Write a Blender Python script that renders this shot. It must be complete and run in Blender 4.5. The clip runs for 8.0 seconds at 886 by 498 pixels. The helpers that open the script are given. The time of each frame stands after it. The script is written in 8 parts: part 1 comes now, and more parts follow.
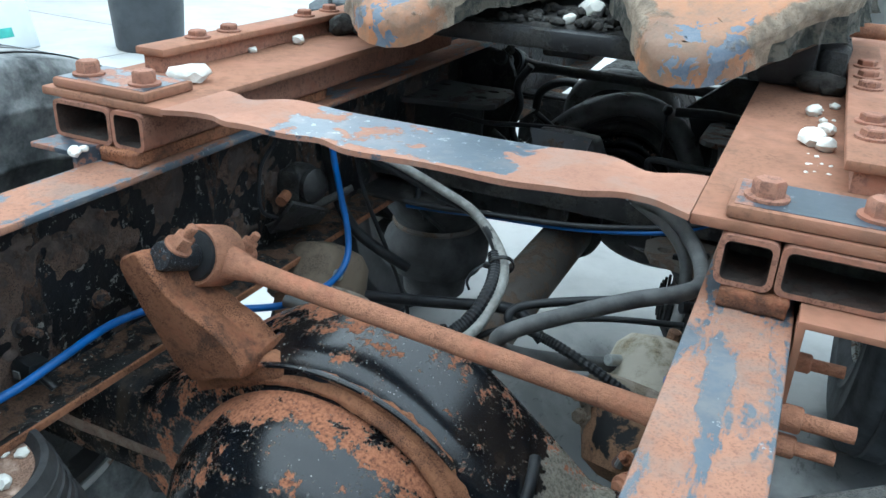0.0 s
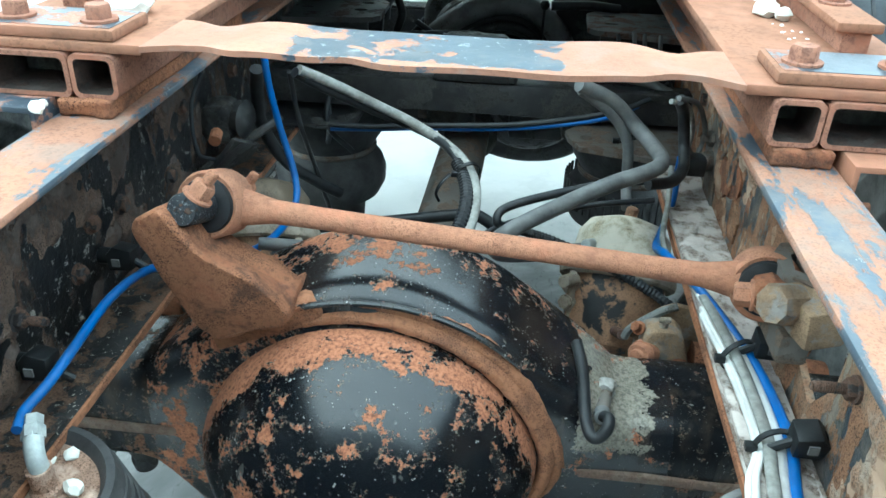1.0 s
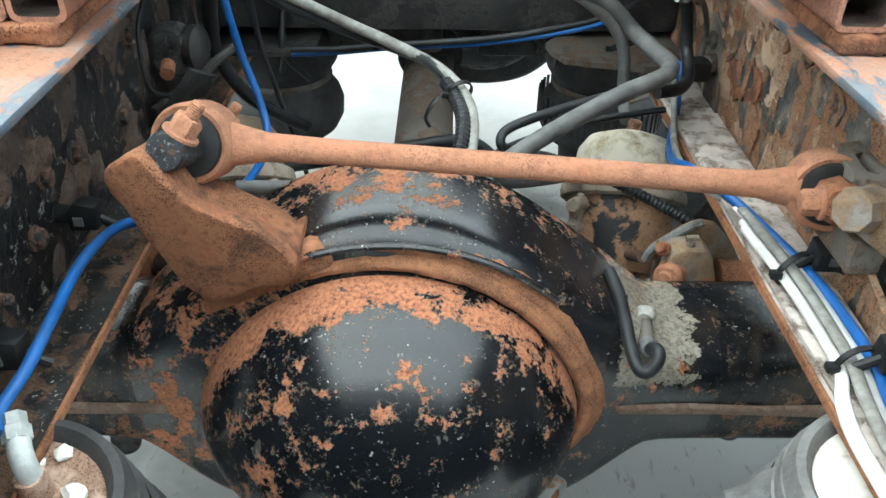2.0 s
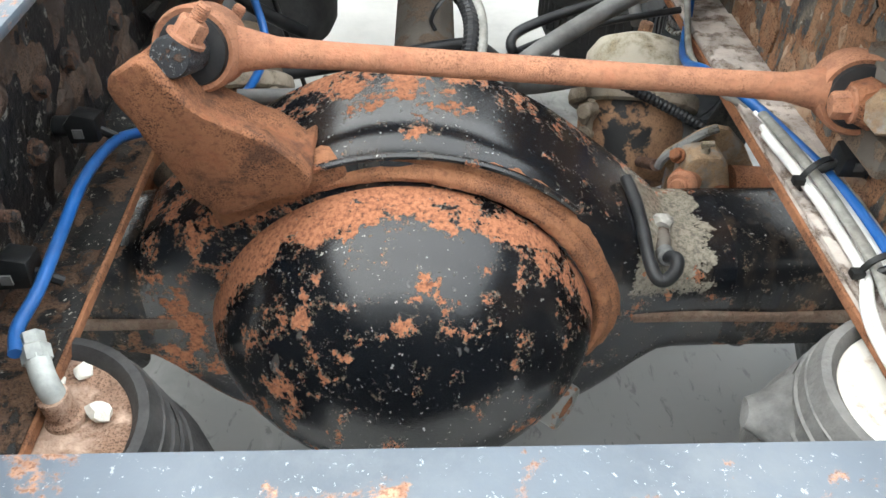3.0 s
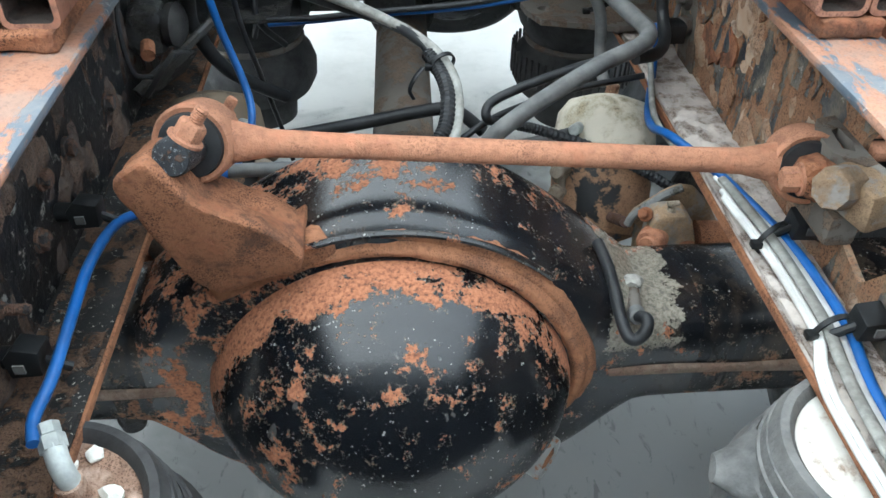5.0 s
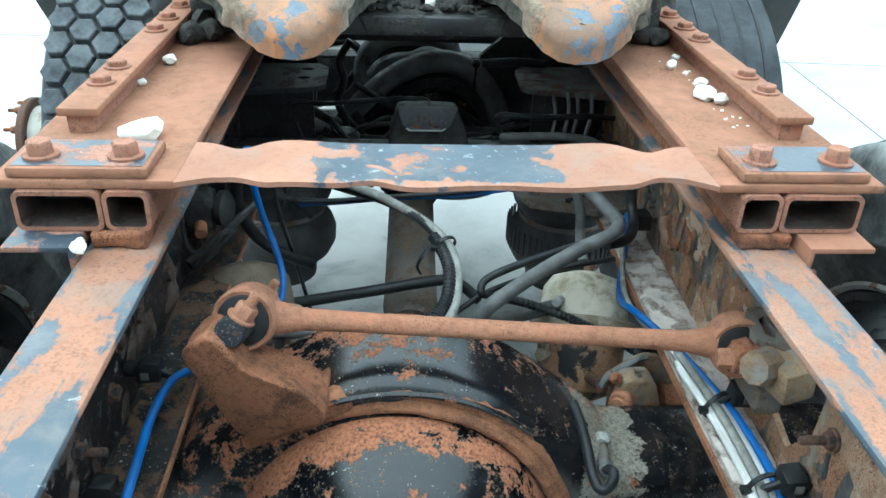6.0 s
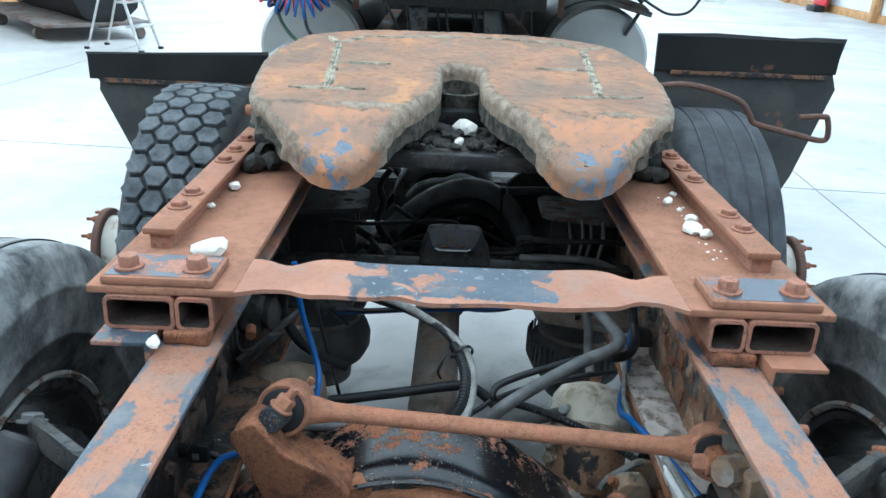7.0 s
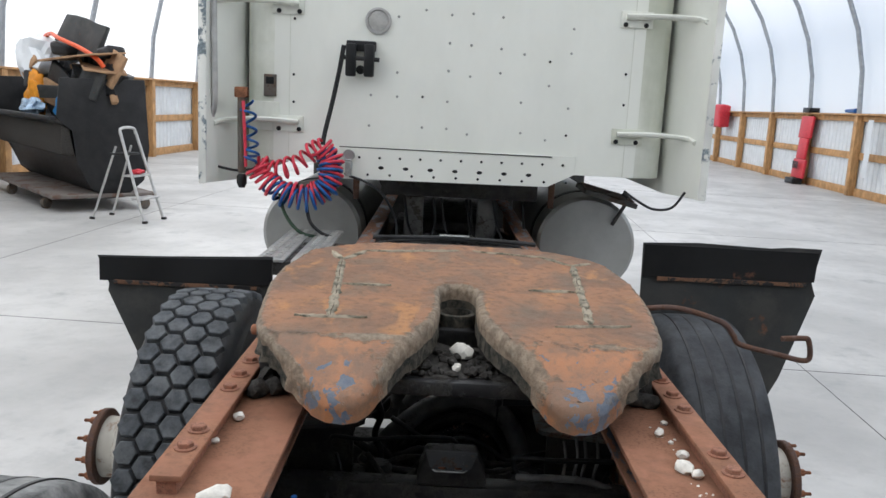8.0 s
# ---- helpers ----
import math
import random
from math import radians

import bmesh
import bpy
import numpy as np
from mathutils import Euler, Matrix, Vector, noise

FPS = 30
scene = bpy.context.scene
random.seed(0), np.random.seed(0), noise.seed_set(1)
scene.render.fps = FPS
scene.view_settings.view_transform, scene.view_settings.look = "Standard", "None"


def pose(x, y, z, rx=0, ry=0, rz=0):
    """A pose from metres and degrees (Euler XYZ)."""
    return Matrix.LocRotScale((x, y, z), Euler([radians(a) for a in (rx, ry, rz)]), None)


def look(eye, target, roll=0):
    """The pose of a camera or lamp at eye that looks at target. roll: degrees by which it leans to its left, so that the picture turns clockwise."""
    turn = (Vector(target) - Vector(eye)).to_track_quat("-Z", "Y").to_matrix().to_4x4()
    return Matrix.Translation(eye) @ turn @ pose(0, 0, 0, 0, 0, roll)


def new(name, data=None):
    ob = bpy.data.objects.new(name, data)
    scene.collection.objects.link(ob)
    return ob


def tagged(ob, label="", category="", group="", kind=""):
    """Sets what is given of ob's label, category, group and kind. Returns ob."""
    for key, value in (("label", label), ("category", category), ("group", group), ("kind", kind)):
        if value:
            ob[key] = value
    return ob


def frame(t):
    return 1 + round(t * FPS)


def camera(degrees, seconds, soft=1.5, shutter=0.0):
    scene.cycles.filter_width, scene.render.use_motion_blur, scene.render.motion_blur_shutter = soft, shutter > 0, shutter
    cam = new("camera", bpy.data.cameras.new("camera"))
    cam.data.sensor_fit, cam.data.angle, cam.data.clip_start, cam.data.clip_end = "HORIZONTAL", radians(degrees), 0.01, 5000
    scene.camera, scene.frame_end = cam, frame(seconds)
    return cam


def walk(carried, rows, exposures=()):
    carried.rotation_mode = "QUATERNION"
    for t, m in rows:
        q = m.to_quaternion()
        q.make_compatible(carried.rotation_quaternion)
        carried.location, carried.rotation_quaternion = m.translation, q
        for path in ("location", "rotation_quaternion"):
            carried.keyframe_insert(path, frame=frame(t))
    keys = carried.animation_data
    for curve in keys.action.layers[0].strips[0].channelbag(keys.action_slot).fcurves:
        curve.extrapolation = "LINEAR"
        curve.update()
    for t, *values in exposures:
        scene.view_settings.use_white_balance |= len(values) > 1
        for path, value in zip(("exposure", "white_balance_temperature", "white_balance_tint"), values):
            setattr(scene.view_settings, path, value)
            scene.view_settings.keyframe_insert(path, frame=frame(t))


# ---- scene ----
cam = camera(58.0, 8.0)
PATH = [
    (0, (0.397, -0.774, 1.308), (-0.342, 0.889, 0.478), 3.0),
    (0.5, (0.249, -0.821, 1.292), (-0.226, 0.889, 0.369), 2.6),
    (1, (0.096, -0.86, 1.284), (-0.07, 0.872, 0.299), 2.0),
    (1.2, (0.059, -0.855, 1.281), (-0.007, 0.866, 0.265), 1.8),
    (2.3, (-0.029, -0.752, 1.205), (0.008, 0.86, 0.022), 1.2),
    (2.5, (-0.033, -0.752, 1.204), (0.011, 0.82, -0.031), 1.4),
    (3, (-0.053, -0.75, 1.206), (0.018, 0.77, -0.091), 1.3),
    (3.5, (-0.051, -0.742, 1.207), (0.058, 0.764, -0.103), 1.2),
    (4, (-0.056, -0.741, 1.205), (0.065, 0.761, -0.11), 1.3),
    (4.2, (-0.056, -0.743, 1.205), (0.063, 0.762, -0.106), 1.1),
    (5.3, (-0.066, -0.776, 1.336), (0.064, 0.815, 0.131), 1.0),
    (5.5, (-0.071, -0.805, 1.372), (0.077, 0.824, 0.22), 1.6),
    (6, (-0.069, -0.894, 1.43), (0.055, 0.847, 0.453), 2.1),
    (6.5, (-0.045, -0.983, 1.468), (0.0, 0.826, 0.616), 2.3),
    (7, (-0.038, -1.058, 1.518), (-0.025, 0.802, 0.784), 2.5),
    (7.5, (-0.055, -1.09, 1.602), (-0.04, 0.831, 1.048), 2.8),
    (8, (-0.057, -1.084, 1.679), (-0.043, 0.884, 1.322), 2.9),
]
EXPOSURES = [(0.0, 1.85, 5500, -3), (0.5, 2.32, 5450, -9), (1.0, 2.57, 5400, -13), (2.3, 2.72, 6450, 1), (4.2, 2.64, 6750, 7), (5.3, 2.48, 5700, -7), (5.5, 2.43, 5600, -12), (6.0, 2.2, 5500, -10), (6.5, 1.95, 5400, -9), (7.0, 1.75, 5400, -2), (7.5, 1.2, 6450, 11), (8.0, 0.87, 6450, 11)]
walk(cam, [(t, look(eye, target, roll)) for t, eye, target, roll in PATH], EXPOSURES)

# ---- light ----
SUN_ELEVATION, SUN_TURN = 48.0, 205.0
world = bpy.data.worlds.new("sky")
scene.world = world
world.use_nodes = True
wn = world.node_tree
wn.nodes.clear()
sky = wn.nodes.new("ShaderNodeTexSky")
sky.sky_type = "NISHITA"
sky.sun_disc = False
sky.sun_elevation = radians(SUN_ELEVATION)
sky.sun_rotation = radians(SUN_TURN)
bg = wn.nodes.new("ShaderNodeBackground")
bg.inputs["Strength"].default_value = 0.15
wo = wn.nodes.new("ShaderNodeOutputWorld")
wn.links.new(sky.outputs[0], bg.inputs["Color"])
wn.links.new(bg.outputs[0], wo.inputs["Surface"])
sun_data = bpy.data.lights.new("sun", "SUN")
sun_data.energy = 5.0
sun_data.angle = radians(0.5)
sun_data.color = (1.0, 0.96, 0.9)
sun = new("sun", sun_data)
sun_dir = Vector((math.sin(radians(SUN_TURN)) * math.cos(radians(SUN_ELEVATION)),
                  math.cos(radians(SUN_TURN)) * math.cos(radians(SUN_ELEVATION)),
                  math.sin(radians(SUN_ELEVATION))))
sun.matrix_world = look(sun_dir * 40, (0, 0, 0))


# ---- materials ----
def shader(name):
    m = bpy.data.materials.new(name)
    m.use_nodes = True
    nt = m.node_tree
    nt.nodes.clear()
    out = nt.nodes.new("ShaderNodeOutputMaterial")
    p = nt.nodes.new("ShaderNodeBsdfPrincipled")
    nt.links.new(p.outputs[0], out.inputs["Surface"])
    return m, nt, p, out


def coords(nt, spread=7.0):
    tc = nt.nodes.new("ShaderNodeTexCoord")
    oi = nt.nodes.new("ShaderNodeObjectInfo")
    mul = nt.nodes.new("ShaderNodeMath")
    mul.operation = "MULTIPLY"
    mul.inputs[1].default_value = spread
    nt.links.new(oi.outputs["Random"], mul.inputs[0])
    add = nt.nodes.new("ShaderNodeVectorMath")
    add.operation = "ADD"
    nt.links.new(tc.outputs["Object"], add.inputs[0])
    nt.links.new(mul.outputs[0], add.inputs[1])
    return add.outputs[0]


def grain(nt, vec, scale, detail=6.0, rough=0.6, distort=0.0, stretch=None):
    if stretch:
        mp = nt.nodes.new("ShaderNodeMapping")
        mp.inputs["Scale"].default_value = stretch
        nt.links.new(vec, mp.inputs["Vector"])
        vec = mp.outputs[0]
    n = nt.nodes.new("ShaderNodeTexNoise")
    n.inputs["Scale"].default_value = scale
    n.inputs["Detail"].default_value = detail
    n.inputs["Roughness"].default_value = rough
    n.inputs["Distortion"].default_value = distort
    nt.links.new(vec, n.inputs["Vector"])
    return n.outputs["Fac"]


def steps(nt, fac, lo, hi):
    r = nt.nodes.new("ShaderNodeMapRange")
    r.interpolation_type = "SMOOTHSTEP"
    r.inputs["From Min"].default_value = lo
    r.inputs["From Max"].default_value = hi
    nt.links.new(fac, r.inputs["Value"])
    return r.outputs[0]


def blend(nt, fac, a, b):
    mx = nt.nodes.new("ShaderNodeMix")
    mx.data_type = "RGBA"
    if hasattr(fac, "is_linked"):
        nt.links.new(fac, mx.inputs["Factor"])
    else:
        mx.inputs["Factor"].default_value = fac
    for sock, v in ((mx.inputs[6], a), (mx.inputs[7], b)):
        if hasattr(v, "is_linked"):
            nt.links.new(v, sock)
        else:
            sock.default_value = (*v, 1)
    return mx.outputs[2]


def calc(nt, op, a, b):
    mt = nt.nodes.new("ShaderNodeMath")
    mt.operation = op
    for sock, v in ((mt.inputs[0], a), (mt.inputs[1], b)):
        if hasattr(v, "is_linked"):
            nt.links.new(v, sock)
        else:
            sock.default_value = v
    return mt.outputs[0]


def relief(nt, p, height, strength, distance):
    b = nt.nodes.new("ShaderNodeBump")
    b.inputs["Strength"].default_value = strength
    b.inputs["Distance"].default_value = distance
    nt.links.new(height, b.inputs["Height"])
    nt.links.new(b.outputs[0], p.inputs["Normal"])


RUST = (0.42, 0.155, 0.08)
RUST_DARK = (0.16, 0.062, 0.035)


def worn(name, paint, rust=RUST, rust_b=RUST_DARK, amount=0.5, scale=14.0, gloss=0.35, speck=0.0,
         speck_col=(0.6, 0.62, 0.62), bump=0.35, dirt=0.0, dirt_col=(0.16, 0.13, 0.11), edge=0.025, rust_mix=0.35, stretch=None, zones=(), bare=None, pit=0.55, grime=None, spec=0.28, fleck=4.2):
    """Paint over rusting steel: patches of rust, grain, chips and dirt."""
    rust, rust_b = ((c[0] * 0.96, c[1] * 1.19, c[2] * 1.34) for c in (rust, rust_b))
    m, nt, p, _ = shader(name)
    v = coords(nt)
    n1 = grain(nt, v, scale, 9.0, 0.62, 0.25, stretch)
    n2 = grain(nt, v, scale * 5.5, 5.0, 0.7)
    n3 = grain(nt, v, scale * 22.0, 3.0, 0.6)
    n4 = grain(nt, v, scale * 0.35, 3.0, 0.5)
    field = calc(nt, "ADD", calc(nt, "MULTIPLY", n1, 0.8), calc(nt, "MULTIPLY", n2, 0.2))
    cut = 0.5 + (0.5 - amount) * 0.42
    if zones or bare:
        tc = nt.nodes.new("ShaderNodeTexCoord")
        flat = nt.nodes.new("ShaderNodeVectorMath")
        flat.operation = "MULTIPLY_ADD"
        flat.inputs[1].default_value = (1, 0, 1)
        flat.inputs[2].default_value = (0.06, 0, -0.495)
        nt.links.new(tc.outputs["Object"], flat.inputs[0])
        away = nt.nodes.new("ShaderNodeVectorMath")
        away.operation = "LENGTH"
        nt.links.new(flat.outputs[0], away.inputs[0])
        sep = nt.nodes.new("ShaderNodeSeparateXYZ")
        nt.links.new(tc.outputs["Object"], sep.inputs[0])
    for axis, lo, hi, gain in zones:
        field = calc(nt, "ADD", field, calc(nt, "MULTIPLY", steps(nt, away.outputs["Value"] if axis == 3 else sep.outputs[axis], lo, hi), gain))
    mask = steps(nt, field, cut - edge, cut + edge)
    rc = blend(nt, steps(nt, n2, 0.45, 0.72), rust, rust_b)
    rc = blend(nt, calc(nt, "MULTIPLY", steps(nt, n3, 0.4, 0.75), rust_mix), rc, tuple(min(1, c * 1.35) for c in rust))
    rc = blend(nt, calc(nt, "MULTIPLY", steps(nt, n4, 0.42, 0.62), 0.45), rc, tuple(c * 0.62 for c in rust))
    rc = blend(nt, calc(nt, "MULTIPLY", calc(nt, "MULTIPLY", steps(nt, n3, 0.5, 0.62), steps(nt, n1, 0.42, 0.6)), pit), rc, tuple(c * 0.38 for c in rust_b))
    pc = blend(nt, steps(nt, n4, 0.3, 0.7), paint, tuple(min(1, c * 1.35 + 0.01) for c in paint))
    if dirt:
        nd = grain(nt, v, scale * 0.8, 7.0, 0.7)
        pc = blend(nt, calc(nt, "MULTIPLY", steps(nt, nd, 0.42, 0.68), dirt), pc, dirt_col)
    if speck:
        ns = grain(nt, v, scale * fleck, 4.0, 0.75, 0.4)
        pc = blend(nt, steps(nt, ns, 0.70 - speck * 0.12, 0.73 - speck * 0.12), pc, speck_col)
    if bare:
        middle, half, tint, low = bare
        off = calc(nt, "ABSOLUTE", calc(nt, "SUBTRACT", sep.outputs[0], middle), 0.0)
        off = calc(nt, "ADD", off, calc(nt, "MULTIPLY", calc(nt, "SUBTRACT", n1, 0.5), half * 0.9))
        bm_ = steps(nt, off, half * 1.05, half * 0.95)
        bm_ = calc(nt, "MULTIPLY", bm_, steps(nt, calc(nt, "ADD", sep.outputs[2], calc(nt, "MULTIPLY", n1, 0.08)), low + 0.036, low + 0.044))
        bm_ = calc(nt, "MULTIPLY", bm_, steps(nt, n1, 0.38, 0.44))
        pc = blend(nt, bm_, pc, tint)
    final = blend(nt, mask, pc, rc)
    if grime:
        share, tint, size = grime
        ng = grain(nt, v, size, 8.0, 0.68, 0.3)
        final = blend(nt, calc(nt, "MULTIPLY", steps(nt, ng, 0.47, 0.66), share), final, tint)
    nt.links.new(final, p.inputs["Base Color"])
    p.inputs["Specular IOR Level"].default_value = spec
    rough = calc(nt, "ADD", calc(nt, "MULTIPLY", mask, 0.86 - gloss), gloss)
    rough = calc(nt, "ADD", rough, calc(nt, "MULTIPLY", n2, 0.14))
    nt.links.new(rough, p.inputs["Roughness"])
    h = calc(nt, "ADD", calc(nt, "MULTIPLY", mask, 0.25), calc(nt, "MULTIPLY", calc(nt, "MULTIPLY", n3, mask), 0.5))
    h = calc(nt, "ADD", h, calc(nt, "MULTIPLY", n2, 0.35))
    relief(nt, p, h, bump, 0.004)
    return m


def plain(name, col, rough=0.6, var=0.25, scale=30.0, bump=0.1, metal=0.0, dust=0.0, dust_col=(0.32, 0.31, 0.29), stretch=None, spec=0.28):
    """One material with mottling at two scales, a little dust and fine relief."""
    m, nt, p, _ = shader(name)
    v = coords(nt)
    a = grain(nt, v, scale, 6.0, 0.6, 0.0, stretch)
    b = grain(nt, v, scale * 7.0, 3.0, 0.6)
    c = blend(nt, steps(nt, a, 0.3, 0.7), tuple(x * (1 - var) for x in col), tuple(min(1, x * (1 + var)) for x in col))
    if dust:
        d = grain(nt, v, scale * 0.4, 6.0, 0.7)
        c = blend(nt, calc(nt, "MULTIPLY", steps(nt, d, 0.35, 0.7), dust), c, dust_col)
    nt.links.new(c, p.inputs["Base Color"])
    p.inputs["Metallic"].default_value = metal
    p.inputs["Specular IOR Level"].default_value = spec
    nt.links.new(calc(nt, "ADD", calc(nt, "MULTIPLY", b, 0.25), rough - 0.12), p.inputs["Roughness"])
    relief(nt, p, calc(nt, "ADD", a, calc(nt, "MULTIPLY", b, 0.5)), bump, 0.003)
    return m


M_RAIL = worn("rusting_blue_grey_rail", (0.05, 0.065, 0.082), amount=0.57, scale=12, gloss=0.3, speck=0.45, speck_col=(0.28, 0.3, 0.31), rust=(0.355, 0.14, 0.077), rust_b=(0.27, 0.108, 0.062), bump=0.4, stretch=(1.6, 0.5, 1), pit=0.45, edge=0.025, grime=(0.45, (0.19, 0.165, 0.145), 14), spec=0.45)
M_RAIL_BLUE = worn("blue_grey_rail_with_rust", (0.05, 0.065, 0.082), amount=0.53, scale=19, gloss=0.3, speck=0.5, speck_col=(0.28, 0.3, 0.31), rust=(0.355, 0.14, 0.077), rust_b=(0.27, 0.108, 0.062), bump=0.4, stretch=(1.9, 0.42, 1), pit=0.45, edge=0.025, grime=(0.45, (0.19, 0.165, 0.145), 14), spec=0.45)
M_RAIL_IN = worn("grimy_black_rail_web", (0.004, 0.005, 0.0065), amount=0.31, scale=12, gloss=0.28, speck=0.85, rust=(0.105, 0.052, 0.032), rust_b=(0.035, 0.021, 0.016), speck_col=(0.2, 0.19, 0.17), dirt=0.35, dirt_col=(0.035, 0.029, 0.024), bump=0.9, stretch=(1, 1.5, 0.5), fleck=6)
M_RAIL_SCALE = worn("scaling_brown_rail_web", (0.02, 0.028, 0.035), amount=0.55, scale=17, gloss=0.3, speck=0.6, rust=(0.30, 0.125, 0.062), rust_b=(0.13, 0.058, 0.034), speck_col=(0.3, 0.3, 0.28), dirt=0.6, dirt_col=(0.2, 0.155, 0.11), bump=1.0, edge=0.012, stretch=(1, 1.5, 0.5), pit=0.9, grime=(0.6, (0.3, 0.24, 0.17), 11))
M_RAIL_FLAKE = worn("flaking_rust_scale", (0.46, 0.41, 0.37), amount=0.42, scale=34, gloss=0.75, rust=(0.37, 0.23, 0.165), rust_b=(0.2, 0.13, 0.1), dirt=0.6, dirt_col=(0.35, 0.31, 0.28), bump=1.0, edge=0.07, pit=0.9, speck=0.6, speck_col=(0.55, 0.52, 0.48))
M_SCAB = worn("flaking_rust_sheet", (0.3, 0.2, 0.135), amount=0.5, scale=20, gloss=0.75, rust=(0.42, 0.2, 0.11), rust_b=(0.22, 0.115, 0.075), bump=1.0, edge=0.05, pit=0.9, grime=(0.75, (0.42, 0.35, 0.28), 18))
M_SCAB_DARK = worn("dark_rust_blisters", (0.05, 0.036, 0.03), amount=0.5, scale=24, gloss=0.7, rust=(0.15, 0.078, 0.05), rust_b=(0.07, 0.042, 0.032), bump=1.0, edge=0.05, pit=0.9, grime=(0.5, (0.16, 0.125, 0.1), 22))
M_PLATE = worn("orange_rust_primer_plate", (0.26, 0.106, 0.062), amount=0.72, scale=7, gloss=0.6, rust=(0.32, 0.124, 0.066), rust_b=(0.225, 0.086, 0.047), bump=0.2, edge=0.12, rust_mix=0.25, pit=0.4, grime=(0.5, (0.165, 0.09, 0.06), 11), spec=0.35)
M_STRAP = worn("rust_plate_with_blue_paint", (0.042, 0.057, 0.076), amount=0.33, scale=15, gloss=0.25, speck=0.75, speck_col=(0.3, 0.33, 0.34), rust=(0.36, 0.142, 0.08), rust_b=(0.28, 0.108, 0.062), bump=0.2, zones=((0, 0.115, 0.18, 0.32), (0, -0.15, -0.20, 0.32), (1, -0.015, -0.045, 0.09)), pit=0.25, edge=0.02, grime=(0.3, (0.24, 0.2, 0.17), 18), spec=0.5)
M_CLAMP = worn("slate_plate_with_rust", (0.036, 0.046, 0.06), amount=0.38, scale=18, gloss=0.28, speck=0.4, speck_col=(0.3, 0.31, 0.31), rust=(0.36, 0.148, 0.09), rust_b=(0.28, 0.108, 0.068), bump=0.2, spec=0.5)
M_ROD = worn("heavy_orange_rust", (0.36, 0.14, 0.075), amount=0.72, scale=22, gloss=0.62, rust=(0.44, 0.165, 0.085), rust_b=(0.27, 0.1, 0.054), bump=0.7, edge=0.1, pit=0.6, grime=(0.5, (0.19, 0.085, 0.055), 34), spec=0.4)
M_BRACKET = worn("dark_orange_cast_rust", (0.25, 0.088, 0.043), amount=0.72, scale=26, gloss=0.75, rust=(0.35, 0.122, 0.056), rust_b=(0.15, 0.052, 0.028), bump=1.0, edge=0.1, pit=0.95, grime=(0.8, (0.065, 0.034, 0.025), 19))


